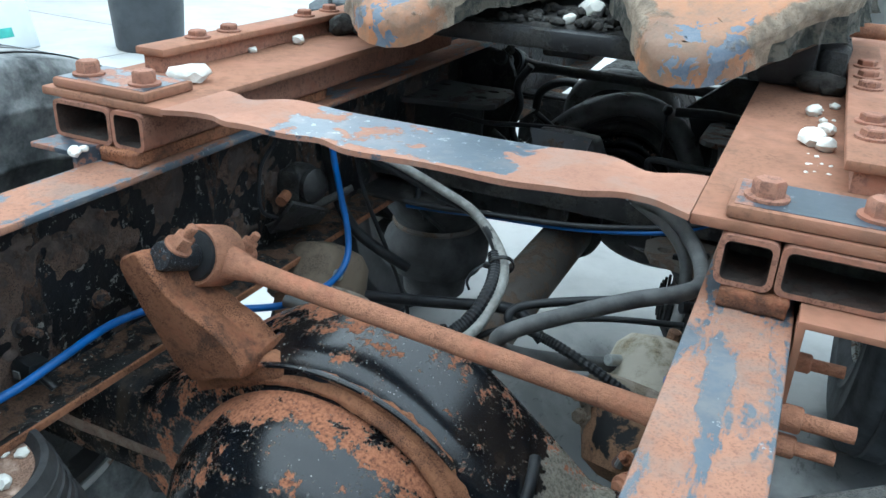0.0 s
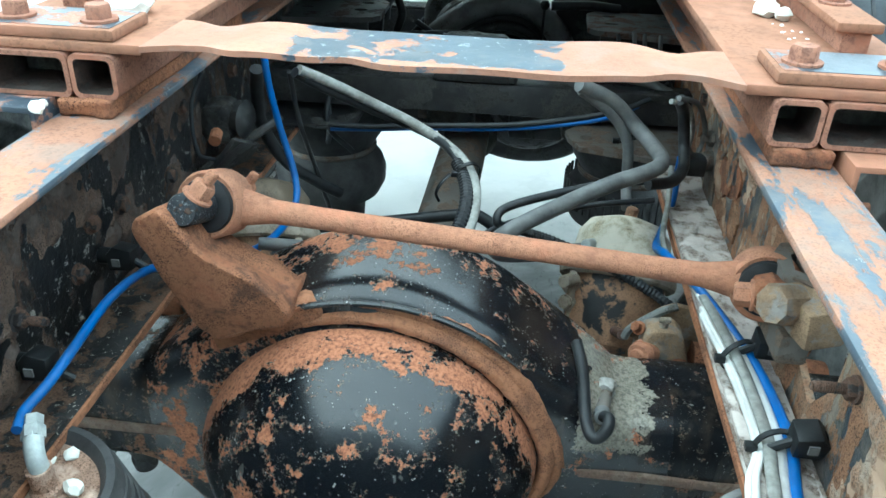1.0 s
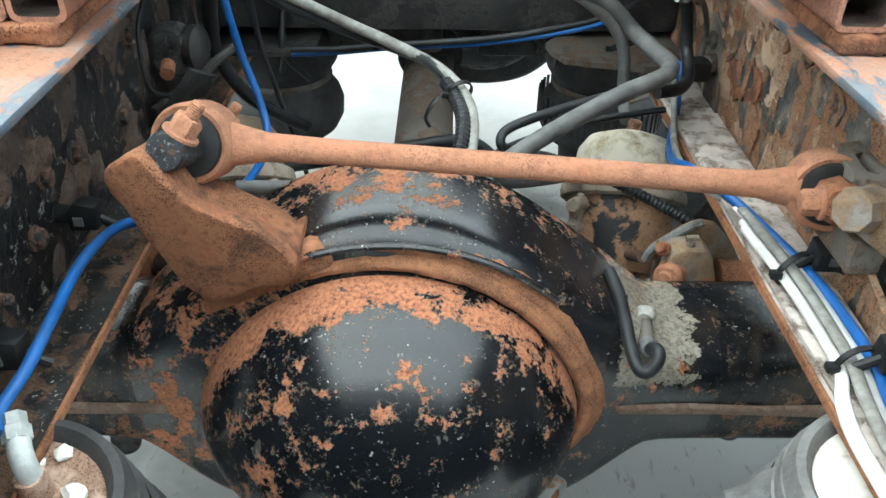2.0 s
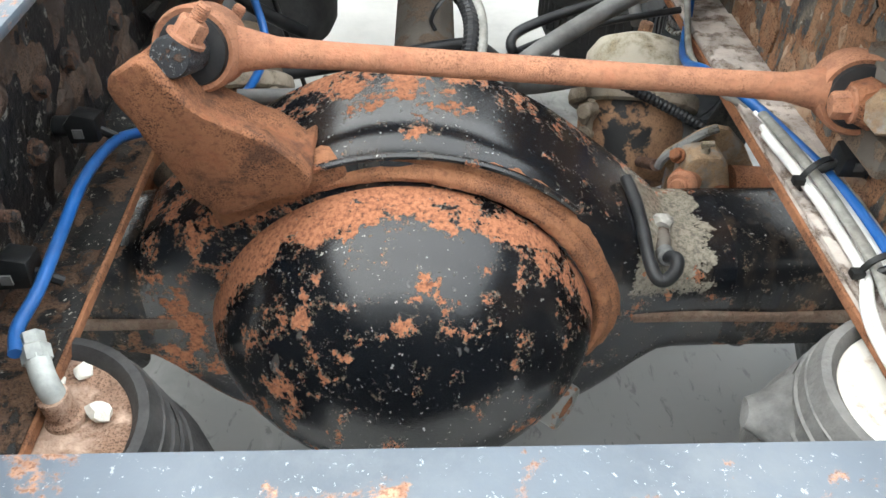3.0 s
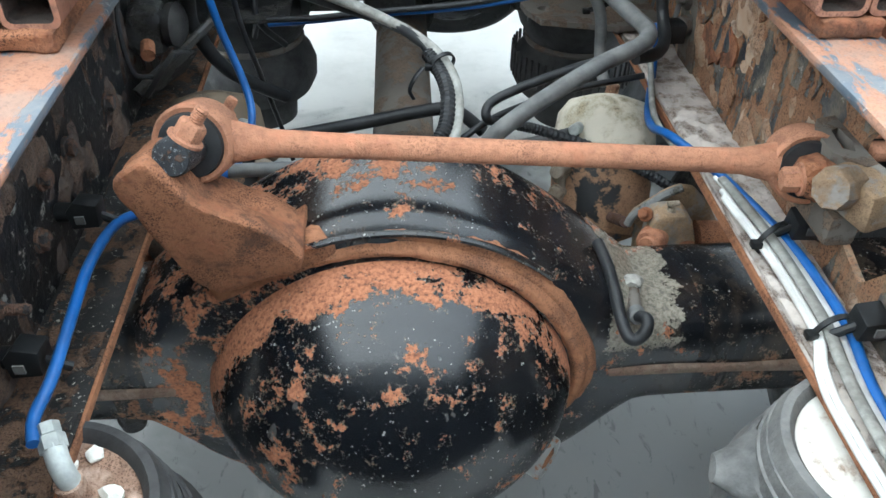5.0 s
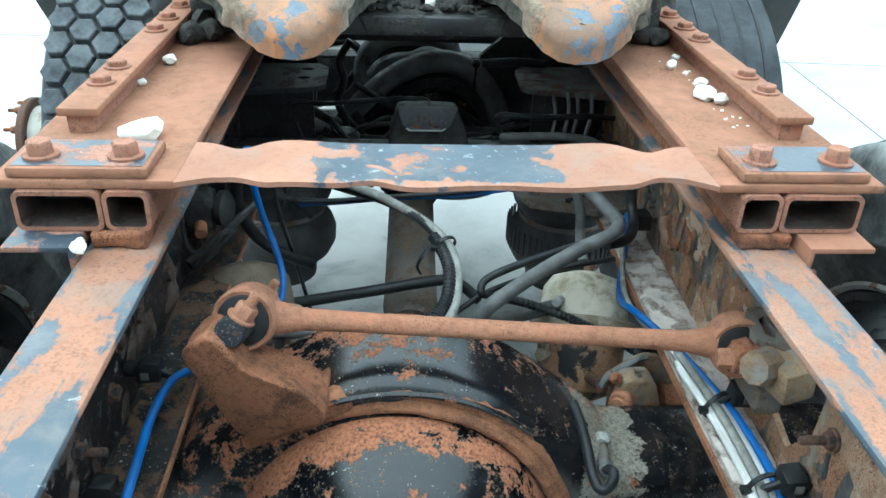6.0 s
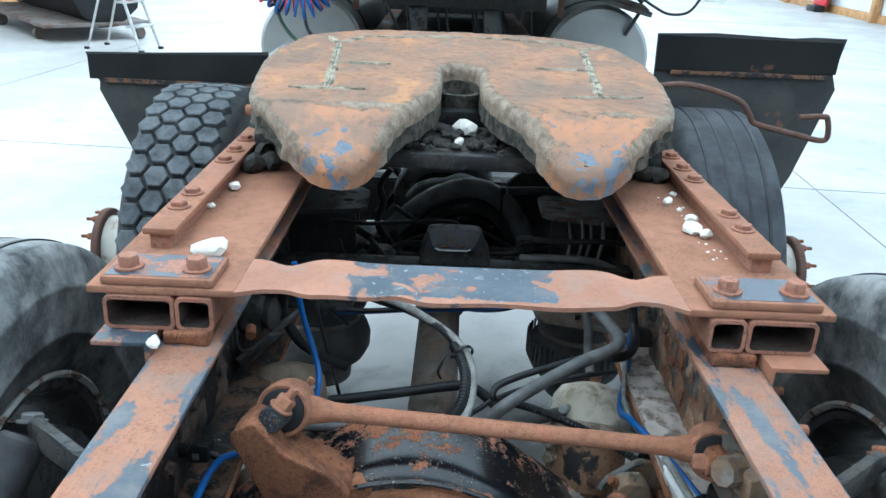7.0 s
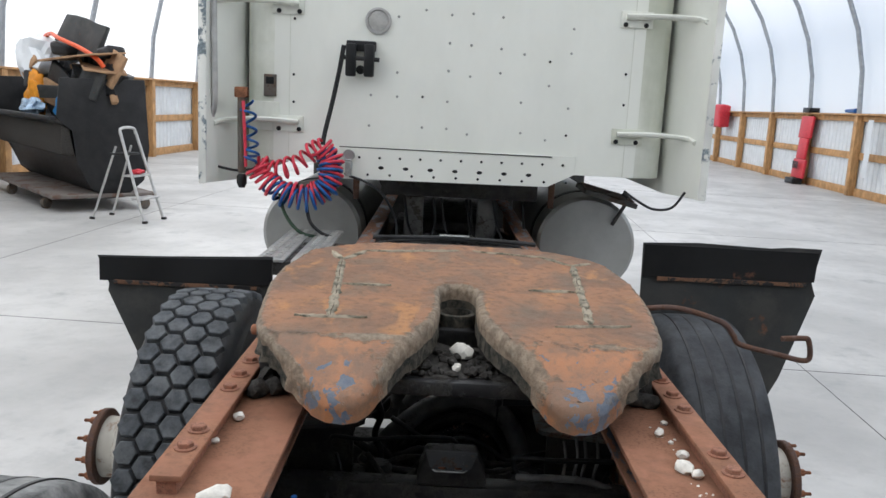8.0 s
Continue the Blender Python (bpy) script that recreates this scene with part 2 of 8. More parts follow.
def chipped(name, paint, zones=(), patch=0.2, big=10.0, gloss=0.15, specks=0.5, streaks=0.0, bare=None, grime=0.0, bump=0.3, spec=0.5,
            rust=(0.34, 0.135, 0.066), rust_b=(0.185, 0.068, 0.034)):
    """Glossy paint broken by ragged rust patches with a fringe of crumbs, pale splashes and runs of dirt."""
    m, nt, p, _ = shader(name)
    v = coords(nt, 3.0)
    tc = nt.nodes.new("ShaderNodeTexCoord")
    sep = nt.nodes.new("ShaderNodeSeparateXYZ")
    nt.links.new(tc.outputs["Object"], sep.inputs[0])
    n1 = grain(nt, v, big, 12.0, 0.66)
    n2 = grain(nt, v, big * 6.5, 6.0, 0.72)
    n3 = grain(nt, v, 210.0, 3.0, 0.65)
    n4 = grain(nt, v, 5.0, 4.0, 0.5)
    field = calc(nt, "ADD", calc(nt, "MULTIPLY", n1, 0.72), calc(nt, "MULTIPLY", n2, 0.28))
    for axis, lo, hi, gain in zones:
        field = calc(nt, "ADD", field, calc(nt, "MULTIPLY", steps(nt, sep.outputs[axis], lo, hi), gain))
    edge = 0.72 - patch * 0.5
    mask = steps(nt, field, edge - 0.006, edge + 0.006)
    fringe = calc(nt, "MULTIPLY", steps(nt, field, edge - 0.055, edge - 0.005), steps(nt, n3, 0.5, 0.55))
    rc = blend(nt, steps(nt, n2, 0.36, 0.66), rust, rust_b)
    rc = blend(nt, calc(nt, "MULTIPLY", steps(nt, n3, 0.46, 0.64), 0.55), rc, (rust[0] * 1.35, rust[1] * 1.45, rust[2] * 1.6))
    rc = blend(nt, calc(nt, "MULTIPLY", steps(nt, n3, 0.44, 0.34), 0.75), rc, tuple(c * 0.35 for c in rust_b))
    pc = blend(nt, steps(nt, n4, 0.35, 0.65), paint, tuple(c * 1.7 + 0.001 for c in paint))
    if grime:
        run = grain(nt, v, 16.0, 7.0, 0.65, 0.0, (1.6, 1.0, 0.55))
        pc = blend(nt, calc(nt, "MULTIPLY", steps(nt, run, 0.46, 0.66), grime), pc, (0.075, 0.052, 0.035))
    pc = blend(nt, calc(nt, "MULTIPLY", fringe, 0.7), pc, (0.115, 0.088, 0.058))
    if specks:
        ns = grain(nt, v, 190.0, 3.0, 0.6)
        nk = grain(nt, v, 14.0, 3.0, 0.6)
        dots = calc(nt, "MULTIPLY", steps(nt, ns, 0.66, 0.70), steps(nt, nk, 0.6 - 0.25 * specks, 0.7 - 0.25 * specks))
        pc = blend(nt, calc(nt, "MULTIPLY", dots, 0.75), pc, (0.3, 0.29, 0.27))
    if bare:
        x0, x1, low, tint = bare
        wob = calc(nt, "MULTIPLY", calc(nt, "SUBTRACT", n1, 0.5), 0.11)
        xx = calc(nt, "ADD", sep.outputs[0], wob)
        bm_ = calc(nt, "MULTIPLY", steps(nt, xx, x0, x0 + 0.003), steps(nt, xx, x1 + 0.003, x1))
        bm_ = calc(nt, "MULTIPLY", bm_, steps(nt, calc(nt, "ADD", sep.outputs[2], calc(nt, "MULTIPLY", n2, 0.07)), low + 0.03, low + 0.036))
        stain = blend(nt, steps(nt, n2, 0.4, 0.62), tint, tuple(c * 0.5 for c in tint))
        pc = blend(nt, bm_, pc, stain)
    if streaks:
        sc = grain(nt, v, 30.0, 3.0, 0.5, 0.0, (1.5, 1.5, 0.12))
        pc = blend(nt, calc(nt, "MULTIPLY", steps(nt, sc, 0.68, 0.72), streaks), pc, (0.11, 0.105, 0.1))
    nt.links.new(blend(nt, mask, pc, rc), p.inputs["Base Color"])
    p.inputs["Specular IOR Level"].default_value = spec
    rough = calc(nt, "ADD", calc(nt, "MULTIPLY", mask, 0.84 - gloss), gloss)
    rough = calc(nt, "ADD", rough, calc(nt, "MULTIPLY", fringe, 0.3))
    nt.links.new(calc(nt, "ADD", rough, calc(nt, "MULTIPLY", n2, 0.12)), p.inputs["Roughness"])
    h = calc(nt, "ADD", calc(nt, "MULTIPLY", mask, 0.3), calc(nt, "MULTIPLY", calc(nt, "MULTIPLY", n3, mask), 0.9))
    relief(nt, p, calc(nt, "ADD", h, calc(nt, "MULTIPLY", n2, 0.12)), bump, 0.004)
    return m


M_AXLE = chipped("glossy_black_axle_paint", (0.0028, 0.0035, 0.0048), ((1, -0.160, -0.108, 0.13), (2, 0.60, 0.66, 0.015), (2, 0.52, 0.38, 0.045), (0, -0.10, -0.22, 0.03)), patch=0.265, big=30.0, gloss=0.13, specks=1.2, streaks=0.6)
M_HOUSING = chipped("black_housing_paint", (0.004, 0.005, 0.0068), ((0, -0.13, -0.16, 0.07), (2, 0.764, 0.785, 0.08), (1, 0.0, 0.04, 0.04)), patch=0.235, big=30.0, gloss=0.15, specks=1.3, bare=(0.2, 0.284, 0.572, (0.27, 0.245, 0.2)), grime=0.25)
M_AXLE_TUBE = chipped("black_axle_tube_paint", (0.0045, 0.005, 0.006), ((2, 0.58, 0.5, 0.05),), patch=0.262, big=34.0, gloss=0.16, specks=2.0, grime=0.45, spec=0.2, bump=0.6, rust=(0.2, 0.1, 0.06), rust_b=(0.1, 0.055, 0.035))
M_AXLE_RUST = worn("rusted_axle_weld", (0.05, 0.035, 0.03), amount=0.88, scale=24, gloss=0.5, rust=(0.36, 0.13, 0.06), rust_b=(0.18, 0.066, 0.035), bump=1.0, pit=0.9, grime=(0.5, (0.12, 0.058, 0.038), 24))
M_BUMPER = worn("blue_grey_crossmember_paint", (0.07, 0.086, 0.107), amount=0.31, scale=16, gloss=0.35, speck=0.62, speck_col=(0.27, 0.3, 0.32), rust=(0.42, 0.19, 0.11), bump=0.25, dirt=0.7, dirt_col=(0.115, 0.13, 0.148), fleck=9, spec=0.4)
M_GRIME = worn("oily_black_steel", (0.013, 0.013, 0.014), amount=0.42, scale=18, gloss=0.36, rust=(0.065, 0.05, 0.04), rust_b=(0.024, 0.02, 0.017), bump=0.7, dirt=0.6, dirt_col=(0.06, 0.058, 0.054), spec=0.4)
M_GREY_STEEL = worn("dusty_grey_cast_steel", (0.095, 0.084, 0.073), amount=0.45, scale=22, gloss=0.6, rust=(0.17, 0.1, 0.066), rust_b=(0.09, 0.062, 0.046), bump=0.6)
M_DUSTY = worn("dusty_grey_casting", (0.14, 0.142, 0.138), amount=0.35, scale=20, gloss=0.4, rust=(0.1, 0.075, 0.055), rust_b=(0.045, 0.038, 0.034), bump=0.5, dirt=0.5, dirt_col=(0.03, 0.03, 0.03))
def plate_material():
    """Greasy brown steel with orange patches; a dried film where the mesh asks for it; bluish chips on the ramps."""
    m, nt, p, _ = shader("greasy_rusted_fifth_wheel_plate")
    v = coords(nt)

    def mask(name):
        at = nt.nodes.new("ShaderNodeAttribute")
        at.attribute_name = name
        return at.outputs["Fac"]
    broad = grain(nt, v, 5.0, 6.0, 0.55, 0.6)
    patch = grain(nt, v, 9.0, 8.0, 0.58, 0.5, (1, 0.6, 1))
    mid = grain(nt, v, 45.0, 6.0, 0.65)
    fine = grain(nt, v, 260.0, 4.0, 0.6)
    col = blend(nt, steps(nt, broad, 0.36, 0.62), (0.145, 0.077, 0.046), (0.28, 0.125, 0.058))
    col = blend(nt, calc(nt, "MULTIPLY", steps(nt, patch, 0.53, 0.66), 0.8), col, (0.42, 0.185, 0.06))
    col = blend(nt, calc(nt, "MULTIPLY", steps(nt, patch, 0.47, 0.32), 0.7), col, (0.13, 0.092, 0.062))
    col = blend(nt, calc(nt, "MULTIPLY", steps(nt, mid, 0.5, 0.66), 0.55), col, (0.095, 0.055, 0.038))
    # ramps: brighter rust, and what is left of the paint
    ramp = blend(nt, steps(nt, patch, 0.36, 0.6), (0.2, 0.11, 0.066), (0.37, 0.155, 0.066))
    ramp = blend(nt, calc(nt, "MULTIPLY", steps(nt, mid, 0.47, 0.64), 0.6), ramp, (0.16, 0.105, 0.07))
    tc = nt.nodes.new("ShaderNodeTexCoord")
    sep = nt.nodes.new("ShaderNodeSeparateXYZ")
    nt.links.new(tc.outputs["Object"], sep.inputs[0])
    out = calc(nt, "ABSOLUTE", calc(nt, "SUBTRACT", calc(nt, "ABSOLUTE", sep.outputs[0], 0.0), 0.262), 0.0)
    nose = calc(nt, "MULTIPLY", steps(nt, sep.outputs[1], 0.475, 0.39), steps(nt, out, 0.10, 0.02))
    chip = steps(nt, calc(nt, "ADD", calc(nt, "MULTIPLY", nose, 0.15), grain(nt, v, 30.0, 7.0, 0.55, 0.5)), 0.66, 0.675)
    ramp = blend(nt, chip, ramp, blend(nt, steps(nt, mid, 0.3, 0.7), (0.075, 0.105, 0.15), (0.13, 0.16, 0.2)))
    col = blend(nt, mask("slope"), col, ramp)
    # dried film with cracks
    cover = calc(nt, "ADD", mask("film"), calc(nt, "ADD", calc(nt, "MULTIPLY", calc(nt, "SUBTRACT", mid, 0.5), 1.1), calc(nt, "MULTIPLY", calc(nt, "SUBTRACT", patch, 0.5), 0.9)))
    crust = steps(nt, cover, 0.36, 0.62)
    film = blend(nt, steps(nt, mid, 0.35, 0.68), (0.29, 0.245, 0.18), (0.12, 0.095, 0.068))
    film = blend(nt, calc(nt, "MULTIPLY", steps(nt, fine, 0.55, 0.68), 0.75), film, (0.06, 0.045, 0.033))
    col = blend(nt, calc(nt, "MULTIPLY", crust, 0.88), col, film)
    tone = steps(nt, fine, 0.25, 0.75)
    col = blend(nt, calc(nt, "MULTIPLY", tone, 0.10), col, (0.45, 0.34, 0.25))
    nt.links.new(col, p.inputs["Base Color"])
    p.inputs["Specular IOR Level"].default_value = 0.4
    nt.links.new(calc(nt, "ADD", calc(nt, "MULTIPLY", crust, 0.25), calc(nt, "ADD", calc(nt, "MULTIPLY", mid, 0.3), 0.35)), p.inputs["Roughness"])
    h = calc(nt, "ADD", calc(nt, "MULTIPLY", crust, calc(nt, "ADD", calc(nt, "MULTIPLY", mid, 2.2), fine)), calc(nt, "MULTIPLY", fine, 0.15))
    h = calc(nt, "SUBTRACT", h, calc(nt, "MULTIPLY", chip, 0.15))
    relief(nt, p, h, 0.55, 0.004)
    return m


M_SHELF = worn("dusty_grey_shelf_plate", (0.12, 0.12, 0.115), amount=0.42, scale=24, gloss=0.55, rust=(0.21, 0.1, 0.065), rust_b=(0.11, 0.062, 0.045), bump=0.7, dirt=0.5, dirt_col=(0.22, 0.21, 0.19), edge=0.06)
M_FW = plate_material()
M_GROOVE_DARK = plain("dark_grease_crack", (0.085, 0.062, 0.042), 0.8, 0.5, 90, 0.8)
M_GREASE = worn("dried_grey_grease", (0.08, 0.07, 0.053), amount=0.45, scale=36, gloss=0.6, rust=(0.05, 0.042, 0.032), rust_b=(0.025, 0.022, 0.018), bump=1.0, edge=0.08)
M_GROOVE = worn("pale_dried_grease", (0.27, 0.235, 0.175), amount=0.4, scale=34, gloss=0.7, rust=(0.15, 0.12, 0.08), rust_b=(0.09, 0.072, 0.05), bump=1.0, edge=0.08)
M_RUBBER = plain("dusty_black_rubber", (0.028, 0.031, 0.035), 0.7, 0.4, 20, 0.5, dust=0.5, dust_col=(0.1, 0.106, 0.112))
M_TREAD = plain("tread_rubber", (0.05, 0.056, 0.062), 0.8, 0.45, 30, 0.5, dust=0.6, dust_col=(0.17, 0.18, 0.185))
M_TYRE_PALE = plain("chalky_grey_tyre_rubber", (0.05, 0.054, 0.056), 0.75, 0.6, 16, 0.6, dust=0.95, dust_col=(0.29, 0.295, 0.285), stretch=(2.2, 1, 1))
M_BOOT = plain("creased_grey_boot_rubber", (0.11, 0.11, 0.108), 0.8, 0.4, 30, 0.7, dust=0.5, dust_col=(0.24, 0.235, 0.225))
M_BAG = plain("perished_air_spring_rubber", (0.03, 0.03, 0.031), 0.65, 0.4, 26, 0.5, dust=0.4, dust_col=(0.1, 0.098, 0.095))
M_HOSE = plain("black_rubber_hose", (0.013, 0.014, 0.016), 0.45, 0.3, 40, 0.2, dust=0.4, dust_col=(0.055, 0.055, 0.055))
M_HOSE_GREY = plain("dusty_grey_hose", (0.09, 0.092, 0.092), 0.6, 0.3, 30, 0.2, dust=0.5, dust_col=(0.2, 0.195, 0.185))
M_HOSE_PALE = plain("pale_braided_hose", (0.27, 0.27, 0.25), 0.6, 0.3, 60, 0.4, dust=0.6, dust_col=(0.14, 0.125, 0.11))
M_BLUE = plain("blue_nylon_air_line", (0.010, 0.085, 0.29), 0.35, 0.2, 30, 0.05, dust=0.15, dust_col=(0.12, 0.2, 0.32))
M_WHITE_CABLE = plain("dirty_white_cable", (0.66, 0.66, 0.64), 0.42, 0.15, 22, 0.1, dust=0.4, dust_col=(0.34, 0.31, 0.28), spec=0.45)
M_CLIP = plain("black_plastic_clip", (0.010, 0.011, 0.012), 0.4, 0.2, 40, 0.1, dust=0.2, dust_col=(0.04, 0.04, 0.04))
M_ALU = plain("scuffed_aluminium", (0.5, 0.5, 0.49), 0.45, 0.12, 16, 0.1, metal=0.7)
M_ZINC = plain("dull_zinc_fitting", (0.38, 0.4, 0.385), 0.5, 0.25, 40, 0.2, metal=0.15)
M_STONE = plain("white_limestone", (0.68, 0.66, 0.6), 0.9, 0.12, 60, 0.5)
M_SOIL = plain("black_oily_grit", (0.045, 0.042, 0.038), 0.9, 0.5, 90, 1.0)
M_CAB = plain("off_white_cab_paint", (0.79, 0.81, 0.75), 0.42, 0.05, 2.2, 0.03, dust=0.25, dust_col=(0.68, 0.7, 0.6), stretch=(1, 1, 0.4), spec=0.5)
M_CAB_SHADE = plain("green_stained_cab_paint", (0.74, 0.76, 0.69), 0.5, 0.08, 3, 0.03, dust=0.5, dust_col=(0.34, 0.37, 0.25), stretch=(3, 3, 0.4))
M_FLAP = worn("black_painted_fender", (0.008, 0.0085, 0.009), amount=0.12, scale=7, gloss=0.55, rust=(0.14, 0.06, 0.035), dirt=0.35, dirt_col=(0.022, 0.021, 0.02), bump=0.2, spec=0.1)
M_FLAP_GREY = worn("dusty_grey_fender", (0.03, 0.032, 0.032), amount=0.18, scale=8, gloss=0.55, rust=(0.14, 0.07, 0.045), dirt=0.6, dirt_col=(0.075, 0.072, 0.066), bump=0.25, spec=0.15)
def shade_stained(m, centre, reach, tint, share):
    """Paints a ragged pool of shade over a material, with darker oil drips in it."""
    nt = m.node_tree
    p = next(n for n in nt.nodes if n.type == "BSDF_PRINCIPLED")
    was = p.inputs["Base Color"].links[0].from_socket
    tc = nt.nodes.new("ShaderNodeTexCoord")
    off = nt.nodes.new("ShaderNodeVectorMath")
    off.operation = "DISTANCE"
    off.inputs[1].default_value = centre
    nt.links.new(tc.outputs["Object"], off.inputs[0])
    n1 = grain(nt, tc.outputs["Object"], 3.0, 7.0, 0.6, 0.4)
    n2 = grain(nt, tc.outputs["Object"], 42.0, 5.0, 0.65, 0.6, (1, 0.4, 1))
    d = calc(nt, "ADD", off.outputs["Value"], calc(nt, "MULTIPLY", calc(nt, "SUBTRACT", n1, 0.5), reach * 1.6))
    shade_pool = calc(nt, "MULTIPLY", steps(nt, d, reach, reach * 0.55), share)
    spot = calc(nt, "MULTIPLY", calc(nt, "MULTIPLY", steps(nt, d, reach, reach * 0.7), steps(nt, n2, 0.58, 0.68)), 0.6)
    c = blend(nt, spot, blend(nt, shade_pool, was, tint), tuple(x * 0.45 for x in tint))
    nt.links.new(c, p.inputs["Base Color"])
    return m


M_FLOOR = worn("smooth_concrete", (0.38, 0.376, 0.363), amount=0.12, scale=2.2, gloss=0.4, rust=(0.36, 0.3, 0.27), rust_b=(0.33, 0.28, 0.25), bump=0.06, edge=0.12, dirt=0.45, dirt_col=(0.33, 0.33, 0.32), pit=0.1, grime=(0.2, (0.27, 0.275, 0.27), 7), spec=0.4)
# the truck's shade on the floor, painted in, with oil spots
shade_stained(M_FLOOR, (0.15, 0.35, 0.0), 1.25, (0.115, 0.117, 0.115), 0.85)
M_WOOD = plain("yellow_pine_lumber", (0.44, 0.25, 0.11), 0.65, 0.25, 5, 0.15, stretch=(6, 1, 1))
M_SHEET = plain("white_corrugated_sheet", (0.66, 0.69, 0.71), 0.45, 0.06, 4, 0.03)
M_STEEL_PIPE = plain("galvanised_pipe", (0.34, 0.36, 0.38), 0.45, 0.15, 9, 0.05, metal=0.5)
M_RED = plain("red_powder_coat", (0.55, 0.035, 0.05), 0.4, 0.15, 20, 0.05)
M_RED_HOSE = plain("red_coiled_air_line", (0.62, 0.05, 0.08), 0.35, 0.15, 30, 0.05)
M_TANK = plain("brushed_tank_aluminium", (0.4, 0.41, 0.4), 0.38, 0.15, 3, 0.05, metal=0.75, dust=0.3, dust_col=(0.34, 0.33, 0.3))
M_BUCKET = plain("dark_loader_bucket_paint", (0.014, 0.0145, 0.016), 0.5, 0.4, 5, 0.2, dust=0.35, dust_col=(0.045, 0.045, 0.045))
M_CARD = plain("brown_cardboard", (0.34, 0.21, 0.12), 0.85, 0.2, 8, 0.1)


def fabric_material():
    m = bpy.data.materials.new("translucent_white_fabric")
    m.use_nodes = True
    nt = m.node_tree
    nt.nodes.clear()
    out = nt.nodes.new("ShaderNodeOutputMaterial")
    d = nt.nodes.new("ShaderNodeBsdfDiffuse")
    t = nt.nodes.new("ShaderNodeBsdfTranslucent")
    mx = nt.nodes.new("ShaderNodeMixShader")
    tc = nt.nodes.new("ShaderNodeTexCoord")
    n = grain(nt, tc.outputs["Object"], 0.35, 5.0, 0.5)
    c = blend(nt, n, (0.88, 0.88, 0.86), (0.94, 0.94, 0.92))
    nt.links.new(c, d.inputs["Color"])
    nt.links.new(c, t.inputs["Color"])
    mx.inputs[0].default_value = 0.6
    nt.links.new(d.outputs[0], mx.inputs[1])
    nt.links.new(t.outputs[0], mx.inputs[2])
    nt.links.new(mx.outputs[0], out.inputs["Surface"])
    return m


M_FABRIC = fabric_material()


# ---- building helpers ----
def finish(bm, smooth=True, angle=35.0):
    bmesh.ops.remove_doubles(bm, verts=bm.verts, dist=1e-6)
    bmesh.ops.recalc_face_normals(bm, faces=bm.faces)
    if smooth:
        lim = radians(angle)
        for f in bm.faces:
            f.smooth = True
        for e in bm.edges:
            if len(e.link_faces) == 2 and e.calc_face_angle(0) > lim:
                e.smooth = False
    return bm


def part(name, bm, material, parent=None, label="", smooth=True, angle=35.0):
    """Links a bmesh as one mesh object, in world places, under a thing or a part."""
    finish(bm, smooth, angle)
    me = bpy.data.meshes.new(name)
    bm.to_mesh(me)
    bm.free()
    mats = material if isinstance(material, (list, tuple)) else [material]
    for mm in mats:
        me.materials.append(mm)
    ob = new(name, me)
    if parent is not None:
        ob.parent = parent
        root, inv = parent, Matrix()
        while root is not None:
            inv = inv @ Matrix.Identity(4)
            root = root.parent
        chain = parent.matrix_basis.copy()
        up = parent.parent
        if up is not None:
            chain = up.matrix_basis @ parent.matrix_parent_inverse @ chain
        ob.matrix_parent_inverse = chain.inverted()
    if label:
        ob["label"] = label
    return ob


def thing(name, at, label, category, group="", kind=""):
    ob = new(name)
    ob.empty_display_size = 0.05
    ob.matrix_basis = Matrix.Translation(at)
    return tagged(ob, label, category, group, kind)


def solid(name, bm, material, label, category, group="", kind="", smooth=True, angle=35.0):
    return tagged(part(name, bm, material, None, "", smooth, angle), label, category, group, kind)


def box(x0, x1, y0, y1, z0, z1, bevel=0.0, bm=None, segs=2):
    bm2 = bmesh.new()
    bmesh.ops.create_cube(bm2, size=1.0)
    for v in bm2.verts:
        v.co = Vector(((x0 + x1) / 2 + v.co.x * (x1 - x0), (y0 + y1) / 2 + v.co.y * (y1 - y0), (z0 + z1) / 2 + v.co.z * (z1 - z0)))
    if bevel:
        bmesh.ops.bevel(bm2, geom=list(bm2.edges), offset=bevel, segments=segs, affect="EDGES", profile=0.5)
    return merge(bm, bm2)


def merge(bm, other):
    if bm is None:
        return other
    me = bpy.data.meshes.new("tmp")
    other.to_mesh(me)
    other.free()
    bm.from_mesh(me)
    bpy.data.meshes.remove(me)
    return bm


def turned(bm, m):
    bm.transform(m)
    return bm


def prism(pts, axis, a, b, bevel=0.0, bm=None, segs=2):
    """A polygon drawn in the two other axes and drawn out along axis from a to b."""
    bm2 = bmesh.new()

    def place(u, w, d):
        return {"x": (d, u, w), "y": (u, d, w), "z": (u, w, d)}[axis]
    vs = [bm2.verts.new(place(u, w, a)) for u, w in pts]
    f = bm2.faces.new(vs)
    r = bmesh.ops.extrude_face_region(bm2, geom=[f])
    off = Vector(place(0, 0, b - a))
    for v in r["geom"]:
        if isinstance(v, bmesh.types.BMVert):
            v.co += off
    bmesh.ops.recalc_face_normals(bm2, faces=bm2.faces)
    if bevel:
        es = [e for e in bm2.edges if len(e.link_faces) == 2 and e.calc_face_angle(0) > radians(25)]
        bmesh.ops.bevel(bm2, geom=es, offset=bevel, segments=segs, affect="EDGES", profile=0.5, clamp_overlap=True)
    return merge(bm, bm2)


def axes_to(way):
    w = Vector(way).normalized()
    return w.to_track_quat("Z", "Y").to_matrix().to_4x4()


